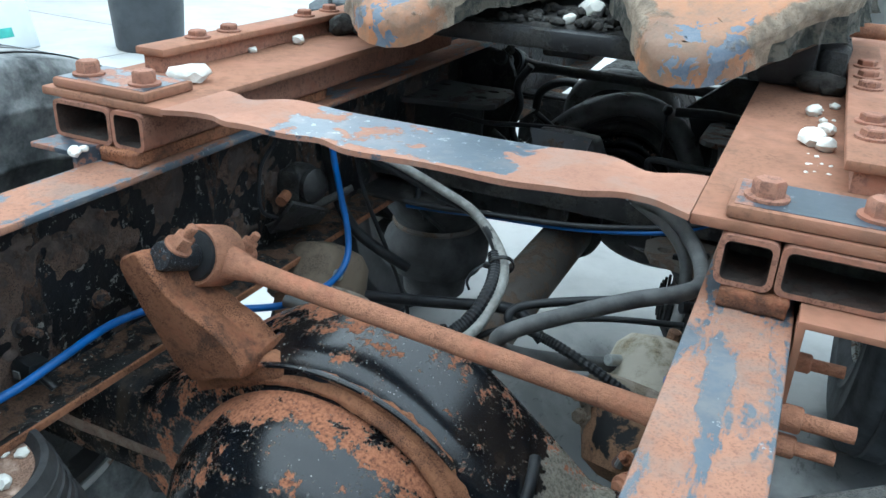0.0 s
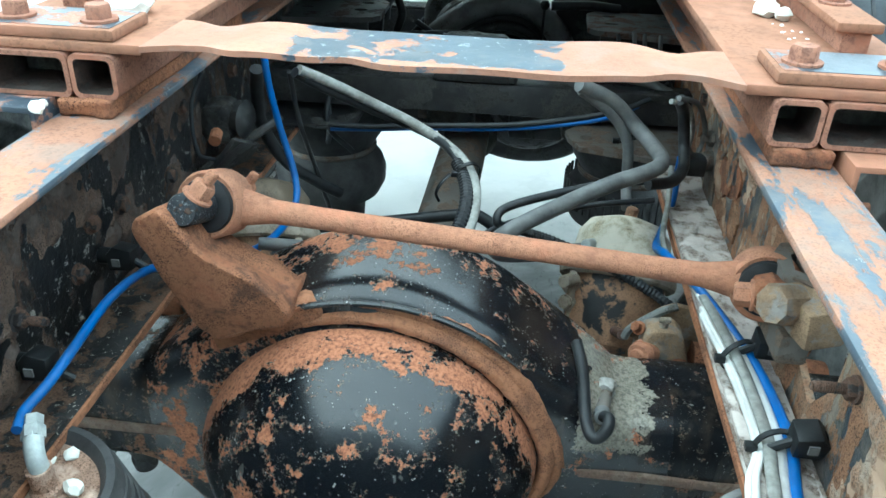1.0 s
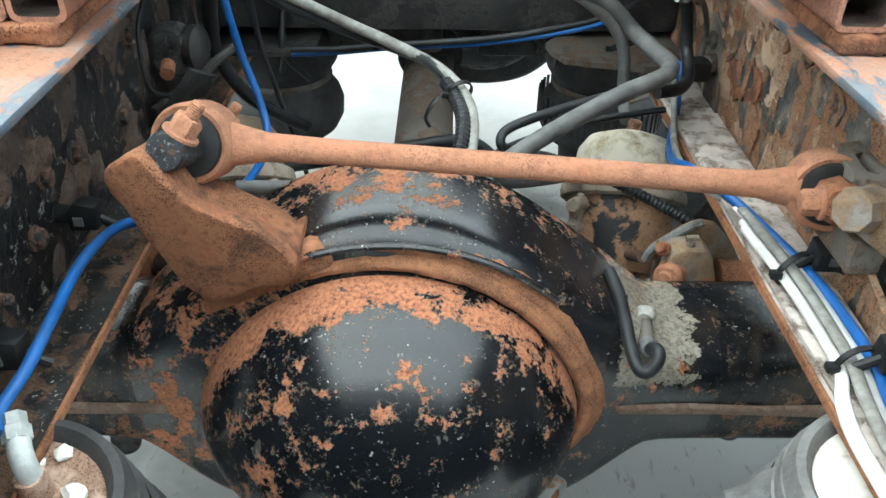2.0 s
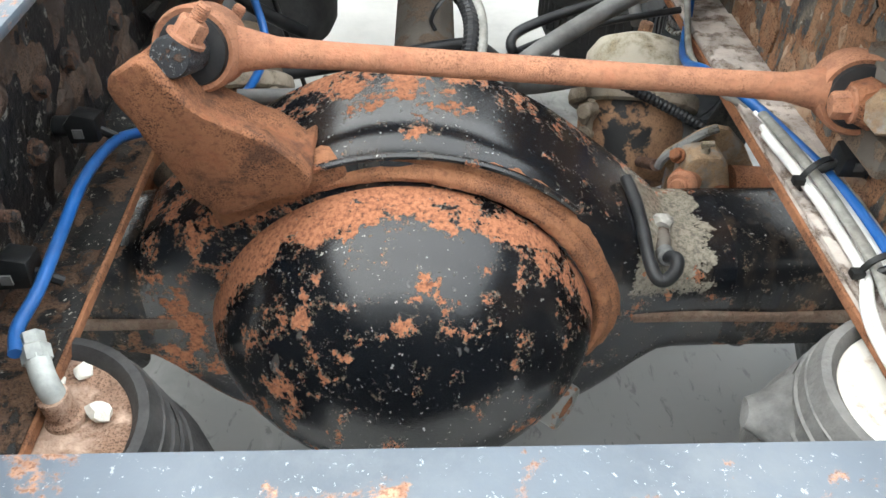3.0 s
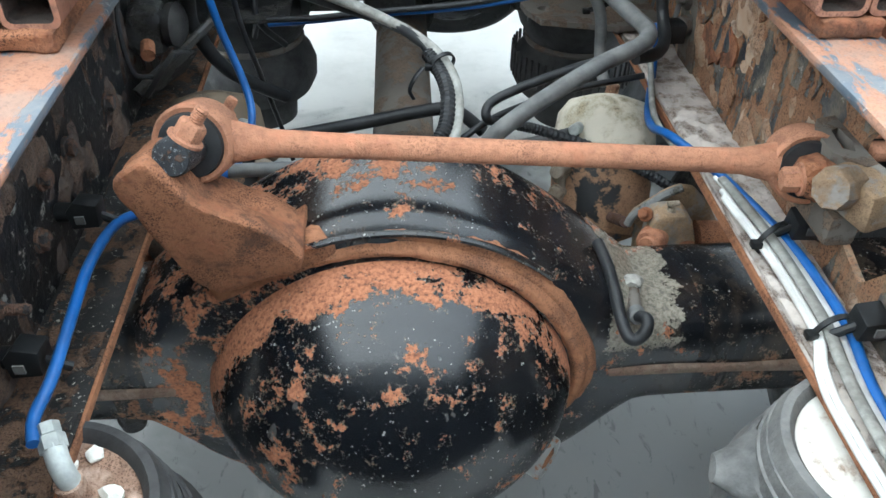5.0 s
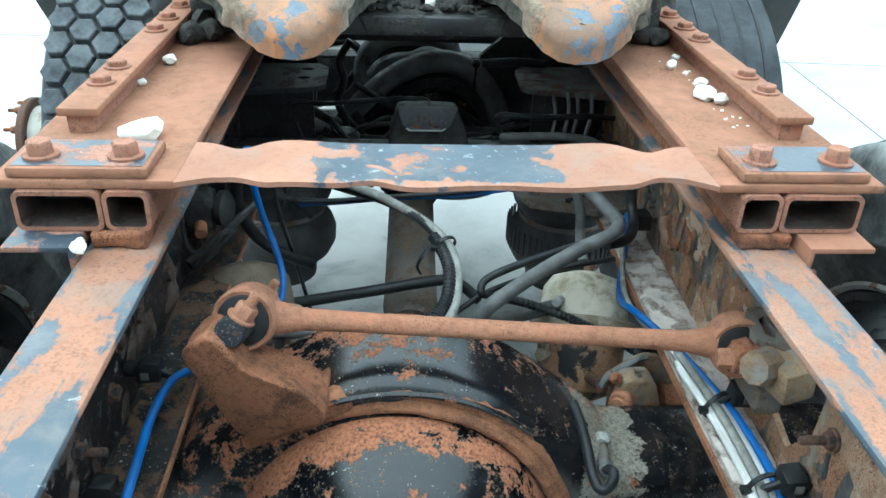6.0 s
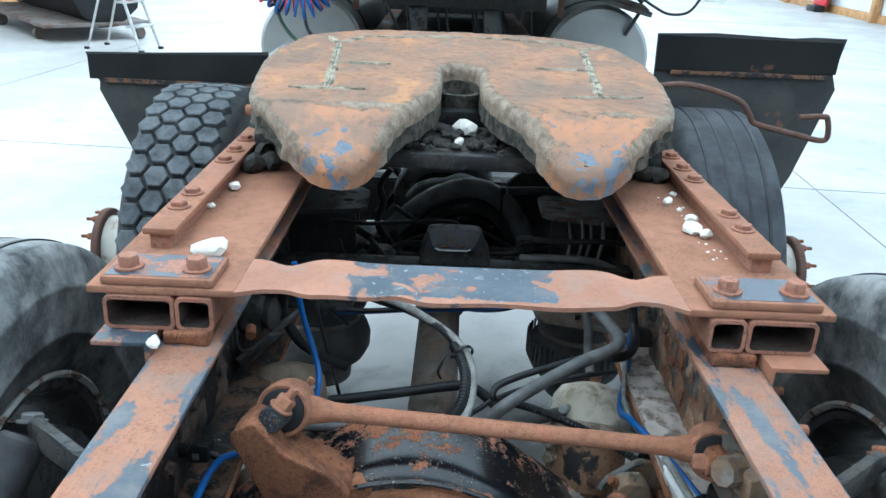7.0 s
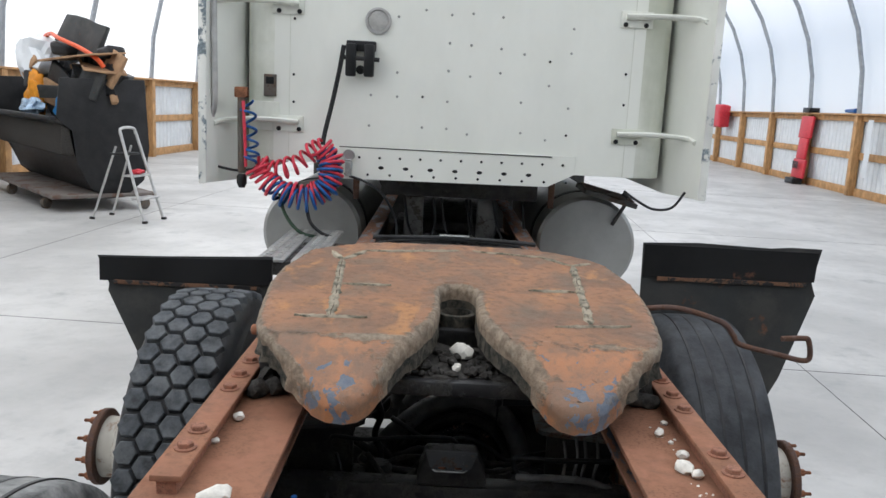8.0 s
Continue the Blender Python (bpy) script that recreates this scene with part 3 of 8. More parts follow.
def lathe(profile, at, way=(0, 0, 1), segs=32, bm=None, closed=False):
    """Turns a profile of (radius, height) about the axis way through at."""
    bm2 = bmesh.new()
    rings = []
    for r, h in profile:
        if r < 1e-6:
            rings.append([bm2.verts.new((0, 0, h))])
        else:
            rings.append([bm2.verts.new((r * math.cos(2 * math.pi * i / segs), r * math.sin(2 * math.pi * i / segs), h)) for i in range(segs)])
    pairs = list(zip(rings, rings[1:]))
    if closed:
        pairs.append((rings[-1], rings[0]))
    for a, b in pairs:
        for i in range(segs):
            j = (i + 1) % segs
            if len(a) == 1 and len(b) > 1:
                bm2.faces.new((a[0], b[j], b[i]))
            elif len(b) == 1 and len(a) > 1:
                bm2.faces.new((a[i], a[j], b[0]))
            elif len(a) > 1:
                bm2.faces.new((a[i], a[j], b[j], b[i]))
    if not closed:
        for ring in (rings[0], rings[-1]):
            if len(ring) > 2:
                bm2.faces.new(ring)
    bm2.transform(Matrix.Translation(at) @ axes_to(way))
    return merge(bm, bm2)


def rod(a, b, r, r2=None, segs=16, bm=None, chamfer=0.0):
    a, b = Vector(a), Vector(b)
    n = (b - a).length
    r2 = r if r2 is None else r2
    c = min(chamfer, r * 0.5, r2 * 0.5)
    prof = [(r - c, 0), (r, c), (r2, n - c), (r2 - c, n)] if c else [(r, 0), (r2, n)]
    return lathe(prof, a, b - a, segs, bm)


def smooth_line(pts, per=8):
    pts = [Vector(p) for p in pts]
    ext = [pts[0] * 2 - pts[1]] + pts + [pts[-1] * 2 - pts[-2]]
    out = []
    for i in range(1, len(ext) - 2):
        p0, p1, p2, p3 = ext[i - 1:i + 3]
        for k in range(per):
            t = k / per
            out.append(0.5 * ((2 * p1) + (p2 - p0) * t + (2 * p0 - 5 * p1 + 4 * p2 - p3) * t * t + (3 * p1 - p0 - 3 * p2 + p3) * t ** 3))
    out.append(pts[-1])
    return out


def sweep(line, r, segs=10, bm=None, flat=1.0, ribs=0.0):
    """A tube along a line of places; flat squeezes it, ribs gives corrugation."""
    bm2 = bmesh.new()
    rings = []
    up = Vector((0.13, 0.31, 0.94))
    for i, p in enumerate(line):
        d = (line[min(i + 1, len(line) - 1)] - line[max(i - 1, 0)]).normalized()
        s = d.cross(up)
        if s.length < 1e-4:
            s = d.cross(Vector((1, 0, 0)))
        s.normalize()
        up = s.cross(d).normalized()
        rr = r * (1 + (ribs if i % 2 else -ribs))
        rings.append([bm2.verts.new(p + s * (rr * math.cos(2 * math.pi * k / segs)) + up * (rr * flat * math.sin(2 * math.pi * k / segs))) for k in range(segs)])
    for a, b in zip(rings, rings[1:]):
        for k in range(segs):
            j = (k + 1) % segs
            bm2.faces.new((a[k], a[j], b[j], b[k]))
    bm2.faces.new(rings[0])
    bm2.faces.new(rings[-1])
    return merge(bm, bm2)


def bolt(at, way=(0, 0, 1), r=0.0145, h=0.012, washer=1.35, stud=0.0, bm=None):
    """A hexagon head on its washer, with a stud end where one shows."""
    at, w = Vector(at), Vector(way).normalized()
    bm = lathe([(r * washer, 0), (r * washer, 0.003), (r * 1.05, 0.0035)], at, w, 18, bm)
    bm = lathe([(r, 0.003), (r, h * 0.85), (r * 0.86, h)], at, w, 6, bm)
    if stud:
        prof = []
        k = int(stud / 0.0022)
        for i in range(k):
            prof += [(r * 0.52, h + i * 0.0022), (r * 0.44, h + i * 0.0022 + 0.0011)]
        prof.append((r * 0.4, h + stud))
        bm = lathe(prof, at, w, 12, bm)
    return bm


def roughen(bm, amount, scale, cuts=0, seed=0.0):
    if cuts:
        bmesh.ops.subdivide_edges(bm, edges=bm.edges[:], cuts=cuts, use_grid_fill=True)
    bm.normal_update()
    for v in bm.verts:
        n = noise.noise(v.co * scale + Vector((seed, seed * 0.7, 0)))
        v.co += v.normal * (n * amount)
    return bm


def stone(at, size, seed):
    bm = bmesh.new()
    bmesh.ops.create_icosphere(bm, subdivisions=2, radius=1.0)
    rnd = random.Random(seed)
    sx, sy, sz = size * rnd.uniform(0.8, 1.2), size * rnd.uniform(0.6, 0.9), size * rnd.uniform(0.5, 0.75)
    for v in bm.verts:
        d = v.co.normalized()
        k = 1 + 0.38 * noise.noise(d * 1.7 + Vector((seed * 3.1, seed * 1.7, 0))) + 0.12 * noise.noise(d * 5 + Vector((seed, 0, 0)))
        v.co = Vector((d.x * sx * k, d.y * sy * k, d.z * sz * k))
    low = min(v.co.z for v in bm.verts)
    bm.transform(Matrix.Translation(Vector(at) - Vector((0, 0, low + 0.002))) @ pose(0, 0, 0, 0, 0, rnd.uniform(0, 360)))
    return bm


def perforated(outer, holes, axis, a, b):
    """A flat plate with holes through it, in the two axes other than axis."""
    bm = bmesh.new()

    def place(u, w, d):
        return {"x": (d, u, w), "y": (u, d, w), "z": (u, w, d)}[axis]
    edges = []
    for ring in [outer] + holes:
        vs = [bm.verts.new(place(u, w, a)) for u, w in ring]
        edges += [bm.edges.new((vs[i], vs[(i + 1) % len(vs)])) for i in range(len(vs))]
    bmesh.ops.triangle_fill(bm, edges=edges, use_beauty=True)
    r = bmesh.ops.extrude_face_region(bm, geom=bm.faces[:])
    off = Vector(place(0, 0, b - a))
    for v in r["geom"]:
        if isinstance(v, bmesh.types.BMVert):
            v.co += off
    return bm


def oval(cx, cy, rx, ry, n=14):
    return [(cx + rx * math.cos(2 * math.pi * i / n), cy + ry * math.sin(2 * math.pi * i / n)) for i in range(n)]


M_TUBE_BROWN = worn("brown_rusty_bar", (0.08, 0.045, 0.035), amount=0.5, scale=30, gloss=0.6, rust=(0.14, 0.06, 0.036), rust_b=(0.07, 0.038, 0.026), bump=0.5)
# ---- hall ----
RAIL = 0.955
HALL_X, HALL_W, WALL_H = 1.2, 8.7, 1.85
HALL = Matrix.Translation((1.2, 19.0, 0)) @ pose(0, 0, 0, 0, 0, -3.9) @ Matrix.Translation((-1.2, -19.0, 0))
Y_BACK, Y_END = -8.2, 46.0


def hall():
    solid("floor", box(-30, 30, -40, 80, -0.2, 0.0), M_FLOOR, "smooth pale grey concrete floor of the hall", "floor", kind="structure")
    for k, x in enumerate((-3.4, 3.52)):
        solid("floor_joint", turned(box(x - 0.0025, x + 0.0025, Y_BACK, Y_END, 0.0, 0.0015), HALL), M_GRIME, "thin dark saw-cut joint in the concrete floor", "floor joint", kind="structure")
    for y in (4.3, 10.6, 16.9):
        solid("floor_joint", turned(box(HALL_X - HALL_W, HALL_X + HALL_W, y - 0.004, y + 0.004, 0.0, 0.0012), HALL), M_GRIME, "thin dark saw-cut joint in the concrete floor", "floor joint", kind="structure")
    # arched cover
    bm = bmesh.new()
    n = 28
    arc = [(HALL_X - HALL_W * 1.005 * math.cos(math.pi * i / n), WALL_H + 6.9 * math.sin(math.pi * i / n) ** 0.9) for i in range(n + 1)]
    rows = []
    for y in np.linspace(Y_BACK, Y_END, 31):
        rows.append([bm.verts.new((x, y, z)) for x, z in arc])
    for a, b in zip(rows, rows[1:]):
        for i in range(n):
            bm.faces.new((a[i], a[i + 1], b[i + 1], b[i]))
    for row in (rows[0], rows[-1]):
        y = row[0].co.y
        base = [bm.verts.new((HALL_X + HALL_W * 1.005, y, 0)), bm.verts.new((HALL_X - HALL_W * 1.005, y, 0))]
        bm.faces.new(row + base)
    solid("ceiling", turned(bm, HALL), M_FABRIC, "white translucent fabric cover of the arched hall", "tent cover", kind="structure")
    # steel hoops
    for y in np.arange(-5.75, Y_END, 3.05):
        pts = [Vector((HALL_X - (HALL_W - 0.12) * math.cos(math.pi * i / 24), y, WALL_H + 6.75 * math.sin(math.pi * i / 24) ** 0.9)) for i in range(25)]
        solid("steel_hoop", turned(sweep(pts, 0.055, 10), HALL), M_STEEL_PIPE, "grey galvanised steel hoop carrying the fabric cover", "hoop", group="hall hoops")


def pony_wall(side):
    x = HALL_X + side * HALL_W
    w = thing("wall_east" if side > 0 else "wall_west", (x, 0, 0), "low timber-framed wall clad in white corrugated sheet", "wall", kind="structure")
    # corrugated sheet
    prof = []
    y = Y_BACK
    bm = bmesh.new()
    lo, hi = [], []
    while y < Y_END:
        for dy, dx in ((0, 0), (0.03, 0.02), (0.06, 0.02), (0.09, 0)):
            lo.append(bm.verts.new((x + side * (0.02 + dx), y + dy, 0)))
            hi.append(bm.verts.new((x + side * (0.02 + dx), y + dy, WALL_H + 0.02)))
        y += 0.23
    for a, b, c, d in zip(lo, lo[1:], hi[1:], hi):
        bm.faces.new((a, b, c, d))
    part("sheet", turned(bm, HALL), M_SHEET, w, "white corrugated metal sheet", smooth=False)
    for z0, z1, dd in ((0.0, 0.19, 0.05), (0.86, 1.03, 0.04), (WALL_H - 0.09, WALL_H + 0.05, 0.07)):
        xs = sorted((x - side * dd, x))
        part("rail_board", turned(box(xs[0], xs[1], Y_BACK, Y_END, z0, z1, 0.004), HALL), M_WOOD, w)
    xs = sorted((x - side * 0.21, x + side * 0.06))
    part("top_plate", turned(box(xs[0], xs[1], Y_BACK, Y_END, WALL_H + 0.05, WALL_H + 0.09, 0.004), HALL), M_WOOD, w)
    for y in np.arange(-5.75, Y_END, 3.05):
        xs = sorted((x - side * 0.19, x - side * 0.01))
        part("post", turned(box(xs[0], xs[1], y - 0.09, y + 0.09, 0, WALL_H + 0.048, 0.005), HALL), M_WOOD, w)


hall()
# assumed gable behind the camera, unseen; darkens what the axle bowl reflects
gable = [(HALL_X - HALL_W, 0.0), (HALL_X + HALL_W, 0.0)] + [(HALL_X + (HALL_W - 0.05) * math.cos(math.pi * i / 24), WALL_H + 6.6 * math.sin(math.pi * i / 24) ** 0.9) for i in range(25)]
solid("wall_south", turned(prism(gable, "y", Y_BACK + 0.02, Y_BACK + 0.14), HALL), plain("grey_end_wall_sheet", (0.27, 0.275, 0.28), 0.6, 0.15, 2, 0.05), "unseen grey gable end added to darken reflections", "wall", kind="structure", smooth=False)
pony_wall(1)
pony_wall(-1)


# ---- truck frame ----
def frame_rail(side):
    """Channel section open to the inside; bright rust above, grime within."""
    r = thing("frame_rail", (side * 0.4, 0, 0.68), "rusty steel truck frame rail with peeling blue-grey paint", "frame rail", "frame rails")

    def span(a, b):
        return sorted((side * a, side * b))
    Y0, Y1 = -0.9, 5.4

    def splay(bm):
        # the rails stand wider apart ahead of the axles
        for y in (1.9, 2.6):
            bmesh.ops.bisect_plane(bm, geom=bm.verts[:] + bm.edges[:] + bm.faces[:], plane_co=(0, y, 0), plane_no=(0, 1, 0))
        for v in bm.verts:
            v.co.x += side * 0.045 * min(1, max(0, (v.co.y - 1.9) / 0.7))
        return bm
    x = span(0.343, 0.432)
    bm = box(x[0], x[1], Y0, Y1, RAIL - 0.010, RAIL, 0.003)
    part("top_flange", splay(bm), M_RAIL_BLUE if side > 0 else M_RAIL, r, "orange rust and peeling blue-grey paint")
    gap = [[(-0.085, 0.76), (-0.163, 0.735), (-0.205, 0.79), (-0.212, 0.90), (-0.11, 0.905), (-0.085, 0.86)]] if side > 0 else []
    x = span(0.4235, 0.432)
    bm = perforated([(Y0, 0.70), (Y1, 0.70), (Y1, RAIL - 0.0102), (Y0, RAIL - 0.0102)], gap, "x", x[0], x[1])
    part("web", splay(bm), M_RAIL_SCALE if side > 0 else M_RAIL_IN, r, "brown web with scaling rust" if side > 0 else "grimy black web with rust blisters")
    x = span(0.349, 0.432)
    bm = box(x[0], x[1], Y0, Y1, 0.687, 0.6995, 0.003)
    part("bottom_flange", splay(bm), M_RAIL_FLAKE if side > 0 else M_RAIL_LEDGE, r, "flaking rust and settled dirt")
    # scabs of rust lifting off the web, and a crust lying on the ledge
    g = 0.0065
    for name, ys, us, cut in (("web_scab", np.arange(-0.62, 1.05, g), np.arange(0.703, 0.941, g), 0.08 if side > 0 else 0.14), ("ledge_crust", np.arange(-0.62, 1.05, g), np.arange(0.352, 0.4225, g), -0.25 if side > 0 else 0.0)):
        bm = bmesh.new()
        rows = []
        for y in ys:
            row = []
            for u in us:
                p = Vector((y, u, side * 3.0))
                n_ = noise.noise(p * 11) + 0.55 * noise.noise(p * 27) + 0.3 * noise.noise(p * 70)
                h = max(-0.0015, min(0.0045, (n_ - cut) * 0.016)) + 0.0011 * noise.noise(p * 130)
                row.append(bm.verts.new((side * (0.4234 - h), y, u) if name == "web_scab" else (side * u, y, 0.6998 + h)))
            rows.append(row)
        for a, b in zip(rows, rows[1:]):
            for k in range(len(a) - 1):
                c4 = (a[k], a[k + 1], b[k + 1], b[k])
                mid = sum((v.co for v in c4), Vector()) / 4
                if name == "web_scab" and side > 0 and -0.22 < mid.y < -0.07 and 0.72 < mid.z < 0.915:
                    continue
                bm.faces.new(c4)
        bmesh.ops.delete(bm, geom=[v for v in bm.verts if not v.link_faces], context="VERTS")
        mat = (M_SCAB if name == "web_scab" else M_RAIL_FLAKE) if side > 0 else (M_SCAB_DARK if name == "web_scab" else M_RAIL_LEDGE)
        part(name, bm, mat, r, "lifting scabs of rust" if name == "web_scab" else "crust of rust and dirt on the ledge", angle=80)
    x = span(0.3445, 0.3488)
    part("flange_edge", roughen(box(x[0], x[1], Y0, 1.2, 0.6895, 0.7003, 0.001), 0.002, 40, 5), M_AXLE_RUST, r, "rust-swollen flange edge")
    return r


M_RAIL_LEDGE = worn("dirty_black_ledge", (0.012, 0.012, 0.012), amount=0.5, scale=22, gloss=0.5, rust=(0.15, 0.072, 0.042), rust_b=(0.05, 0.03, 0.022), speck=0.7, speck_col=(0.3, 0.28, 0.24), bump=0.9, grime=(0.3, (0.075, 0.055, 0.042), 12), fleck=7, spec=0.2)
frame_rail(-1)
frame_rail(1)
cm = thing("rear_crossmember", (0, -0.62, 0.7), "blue-grey painted steel crossmember closing the frame", "crossmember")
part("top_flange", box(-0.4225, 0.4225, -0.68, -0.468, 0.803, 0.813, 0.002), M_BUMPER, cm)
# unseen web, made deep to darken the bowl's reflection and the floor
part("front_web", box(-0.4225, 0.4225, -0.476, -0.468, 0.48, 0.8029, 0.001), M_GRIME, cm, "unseen dark web drawn deep to block light from the floor")
part("end_weld", roughen(box(-0.4225, -0.405, -0.66, -0.47, 0.813, 0.819, 0.002), 0.003, 60, 3), M_BRACKET, cm, "rusty end weld")


# ---- fifth wheel mounting ----
def mount():
    t = thing("fifth_wheel_mount", (0, 0.4, RAIL), "rust-orange steel mounting plates bridging the two frame rails", "mounting frame")
    for s in (-1, 1):
        def span(a, b):
            return sorted((s * a, s * b))
        # base plate
        x = span(0.322, 0.532)
        part("base_plate", box(x[0], x[1], -0.036, 1.32, 1.026, 1.038, 0.003), M_PLATE, t)
        # stacked clamp plate
        x = span(0.352, 0.512)
        cp = part("clamp_plate", box(x[0], x[1], -0.034, 0.058, 1.0384, 1.052, 0.004), M_PLATE, t)
        part("paint_coat", box(x[0] + 0.006, x[1] - 0.006, -0.028, 0.052, 1.0521, 1.0527), M_CLAMP, cp, "slate blue paint worn to rust")
        for bx in (0.384, 0.482):
            part("bolt", bolt((s * bx, 0.002, 1.0528), r=0.0155, h=0.019), M_PLATE_DARK, t)
        # box tubes beneath
        for a, b in ((0.353, 0.4065), (0.408, 0.508)):
            x = span(a, b)
            bm = bmesh.new()
            o = [(x[0], 0.975), (x[1], 0.975), (x[1], 1.0255), (x[0], 1.0255)]
            w = 0.0055
            i_ = [(x[0] + w, 0.975 + w), (x[1] - w, 0.975 + w), (x[1] - w, 1.0255 - w), (x[0] + w, 1.0255 - w)]

            def rounded(p, r):
                out = []
                (xa, za), (xb, zb) = p[0], p[2]
                for cx, cz, a0 in ((xa + r, za + r, 180), (xb - r, za + r, 270), (xb - r, zb - r, 0), (xa + r, zb - r, 90)):
                    for k in range(4):
                        an = radians(a0 + 30 * k)
                        out.append((cx + r * math.cos(an), cz + r * math.sin(an)))
                return out
            po, pi = rounded(o, 0.009), rounded(i_, 0.006)
            loops = []
            for y, p in ((-0.041, po), (-0.041, pi), (0.9, pi), (0.9, po)):
                loops.append([bm.verts.new((u, y, v)) for u, v in p])
            for la, lb in zip(loops, loops[1:] + loops[:1]):
                for k in range(len(la)):
                    j = (k + 1) % len(la)
                    fc = bm.faces.new((la[k], la[j], lb[j], lb[k]))
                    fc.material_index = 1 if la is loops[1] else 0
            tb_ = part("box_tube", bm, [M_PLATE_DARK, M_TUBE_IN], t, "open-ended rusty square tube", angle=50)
            # added plug: stops light passing through, so the tube looks dark inside
            part("dirt_fill", roughen(box(x[0] + 0.0056, x[1] - 0.0056, 0.03, 0.06, 0.981, 1.0195), 0.004, 60, 2), M_SOIL, tb_, "added dark plug that keeps light out of the tube")
        # angle clip on the outside of the rail
        xo = 0.515
        pts = [(0.434, 0.88), (0.441, 0.88), (0.441, 0.9665), (xo, 0.9665), (xo, 0.9735), (0.434, 0.9735)]
        part("angle_clip", prism([(s * u, v) for u, v in pts], "y", -0.079, 0.12, 0.001), M_CLAMP if s < 0 else M_PLATE, t)
        # shim of flaking rust
        x = span(0.36, 0.424)
        part("shim", roughen(box(x[0], x[1], -0.05, 0.4, RAIL + 0.001, 0.9745, 0.003), 0.004, 60, 4), M_BRACKET, t, "layers of flaking rust")
        # long bar with bolts
        x = span(0.447, 0.500)
        part("mounting_bar", box(x[0], x[1], 0.105, 0.98, 1.062, 1.074, 0.003), M_PLATE, t)
        x = span(0.458, 0.490)
        part("bar_spacer", box(x[0], x[1], 0.112, 0.98, 1.0384, 1.0618), M_PLATE_DARK, t)
        for by in (0.21, 0.285, 0.50, 0.585, 0.68):
            part("bolt", bolt((s * 0.474, by, 1.074), r=0.0145, h=0.012), M_PLATE_DARK, t)
    # waisted strap between the sides
    bm = bmesh.new()
    n = 60
    top, bot = [], []
    for i in range(n + 1):
        x = -0.322 + 0.644 * i / n
        u = abs(x)
        k = min(1, max(0, (u - 0.21) / 0.05))
        k = k * k * (3 - 2 * k)
        yr = -0.046 + 0.024 * k * (1 - 0.8 * min(1, max(0, (u - 0.285) / 0.037))) + 0.016 * math.exp(-((x + 0.095) / 0.03) ** 2) + 0.004 * math.sin(x * 30)
        yf = 0.085 - 0.024 * math.exp(-((u - 0.262) / 0.028) ** 2)
        dz = 0.004 * math.exp(-((u - 0.2) / 0.05) ** 2)
        top.append((x, yr, yf, 1.0378 + dz))
    vs = [[bm.verts.new((x, y, z)) for y, z in ((a, zt), (b, zt), (b, zt - 0.0065), (a, zt - 0.0065))] for x, a, b, zt in top]
    for p, q in zip(vs, vs[1:]):
        for k in range(4):
            j = (k + 1) % 4
            bm.faces.new((p[k], p[j], q[j], q[k]))
    bm.faces.new(vs[0])
    bm.faces.new(vs[-1])
    part("strap", bm, M_STRAP, t, "waisted rusty strap with blue paint worn through")
    return t


# rust with the tube's inner shade put into its colour
M_TUBE_IN = worn("shaded_tube_inside", (0.03, 0.022, 0.018), amount=0.5, scale=30, gloss=0.8, rust=(0.08, 0.04, 0.028), rust_b=(0.04, 0.026, 0.02), bump=0.8)
M_PLATE_DARK = worn("brown_rusty_tube", (0.25, 0.1, 0.06), amount=0.7, scale=20, gloss=0.8, rust=(0.34, 0.135, 0.08), rust_b=(0.15, 0.06, 0.04), bump=0.4, edge=0.1)
mount()


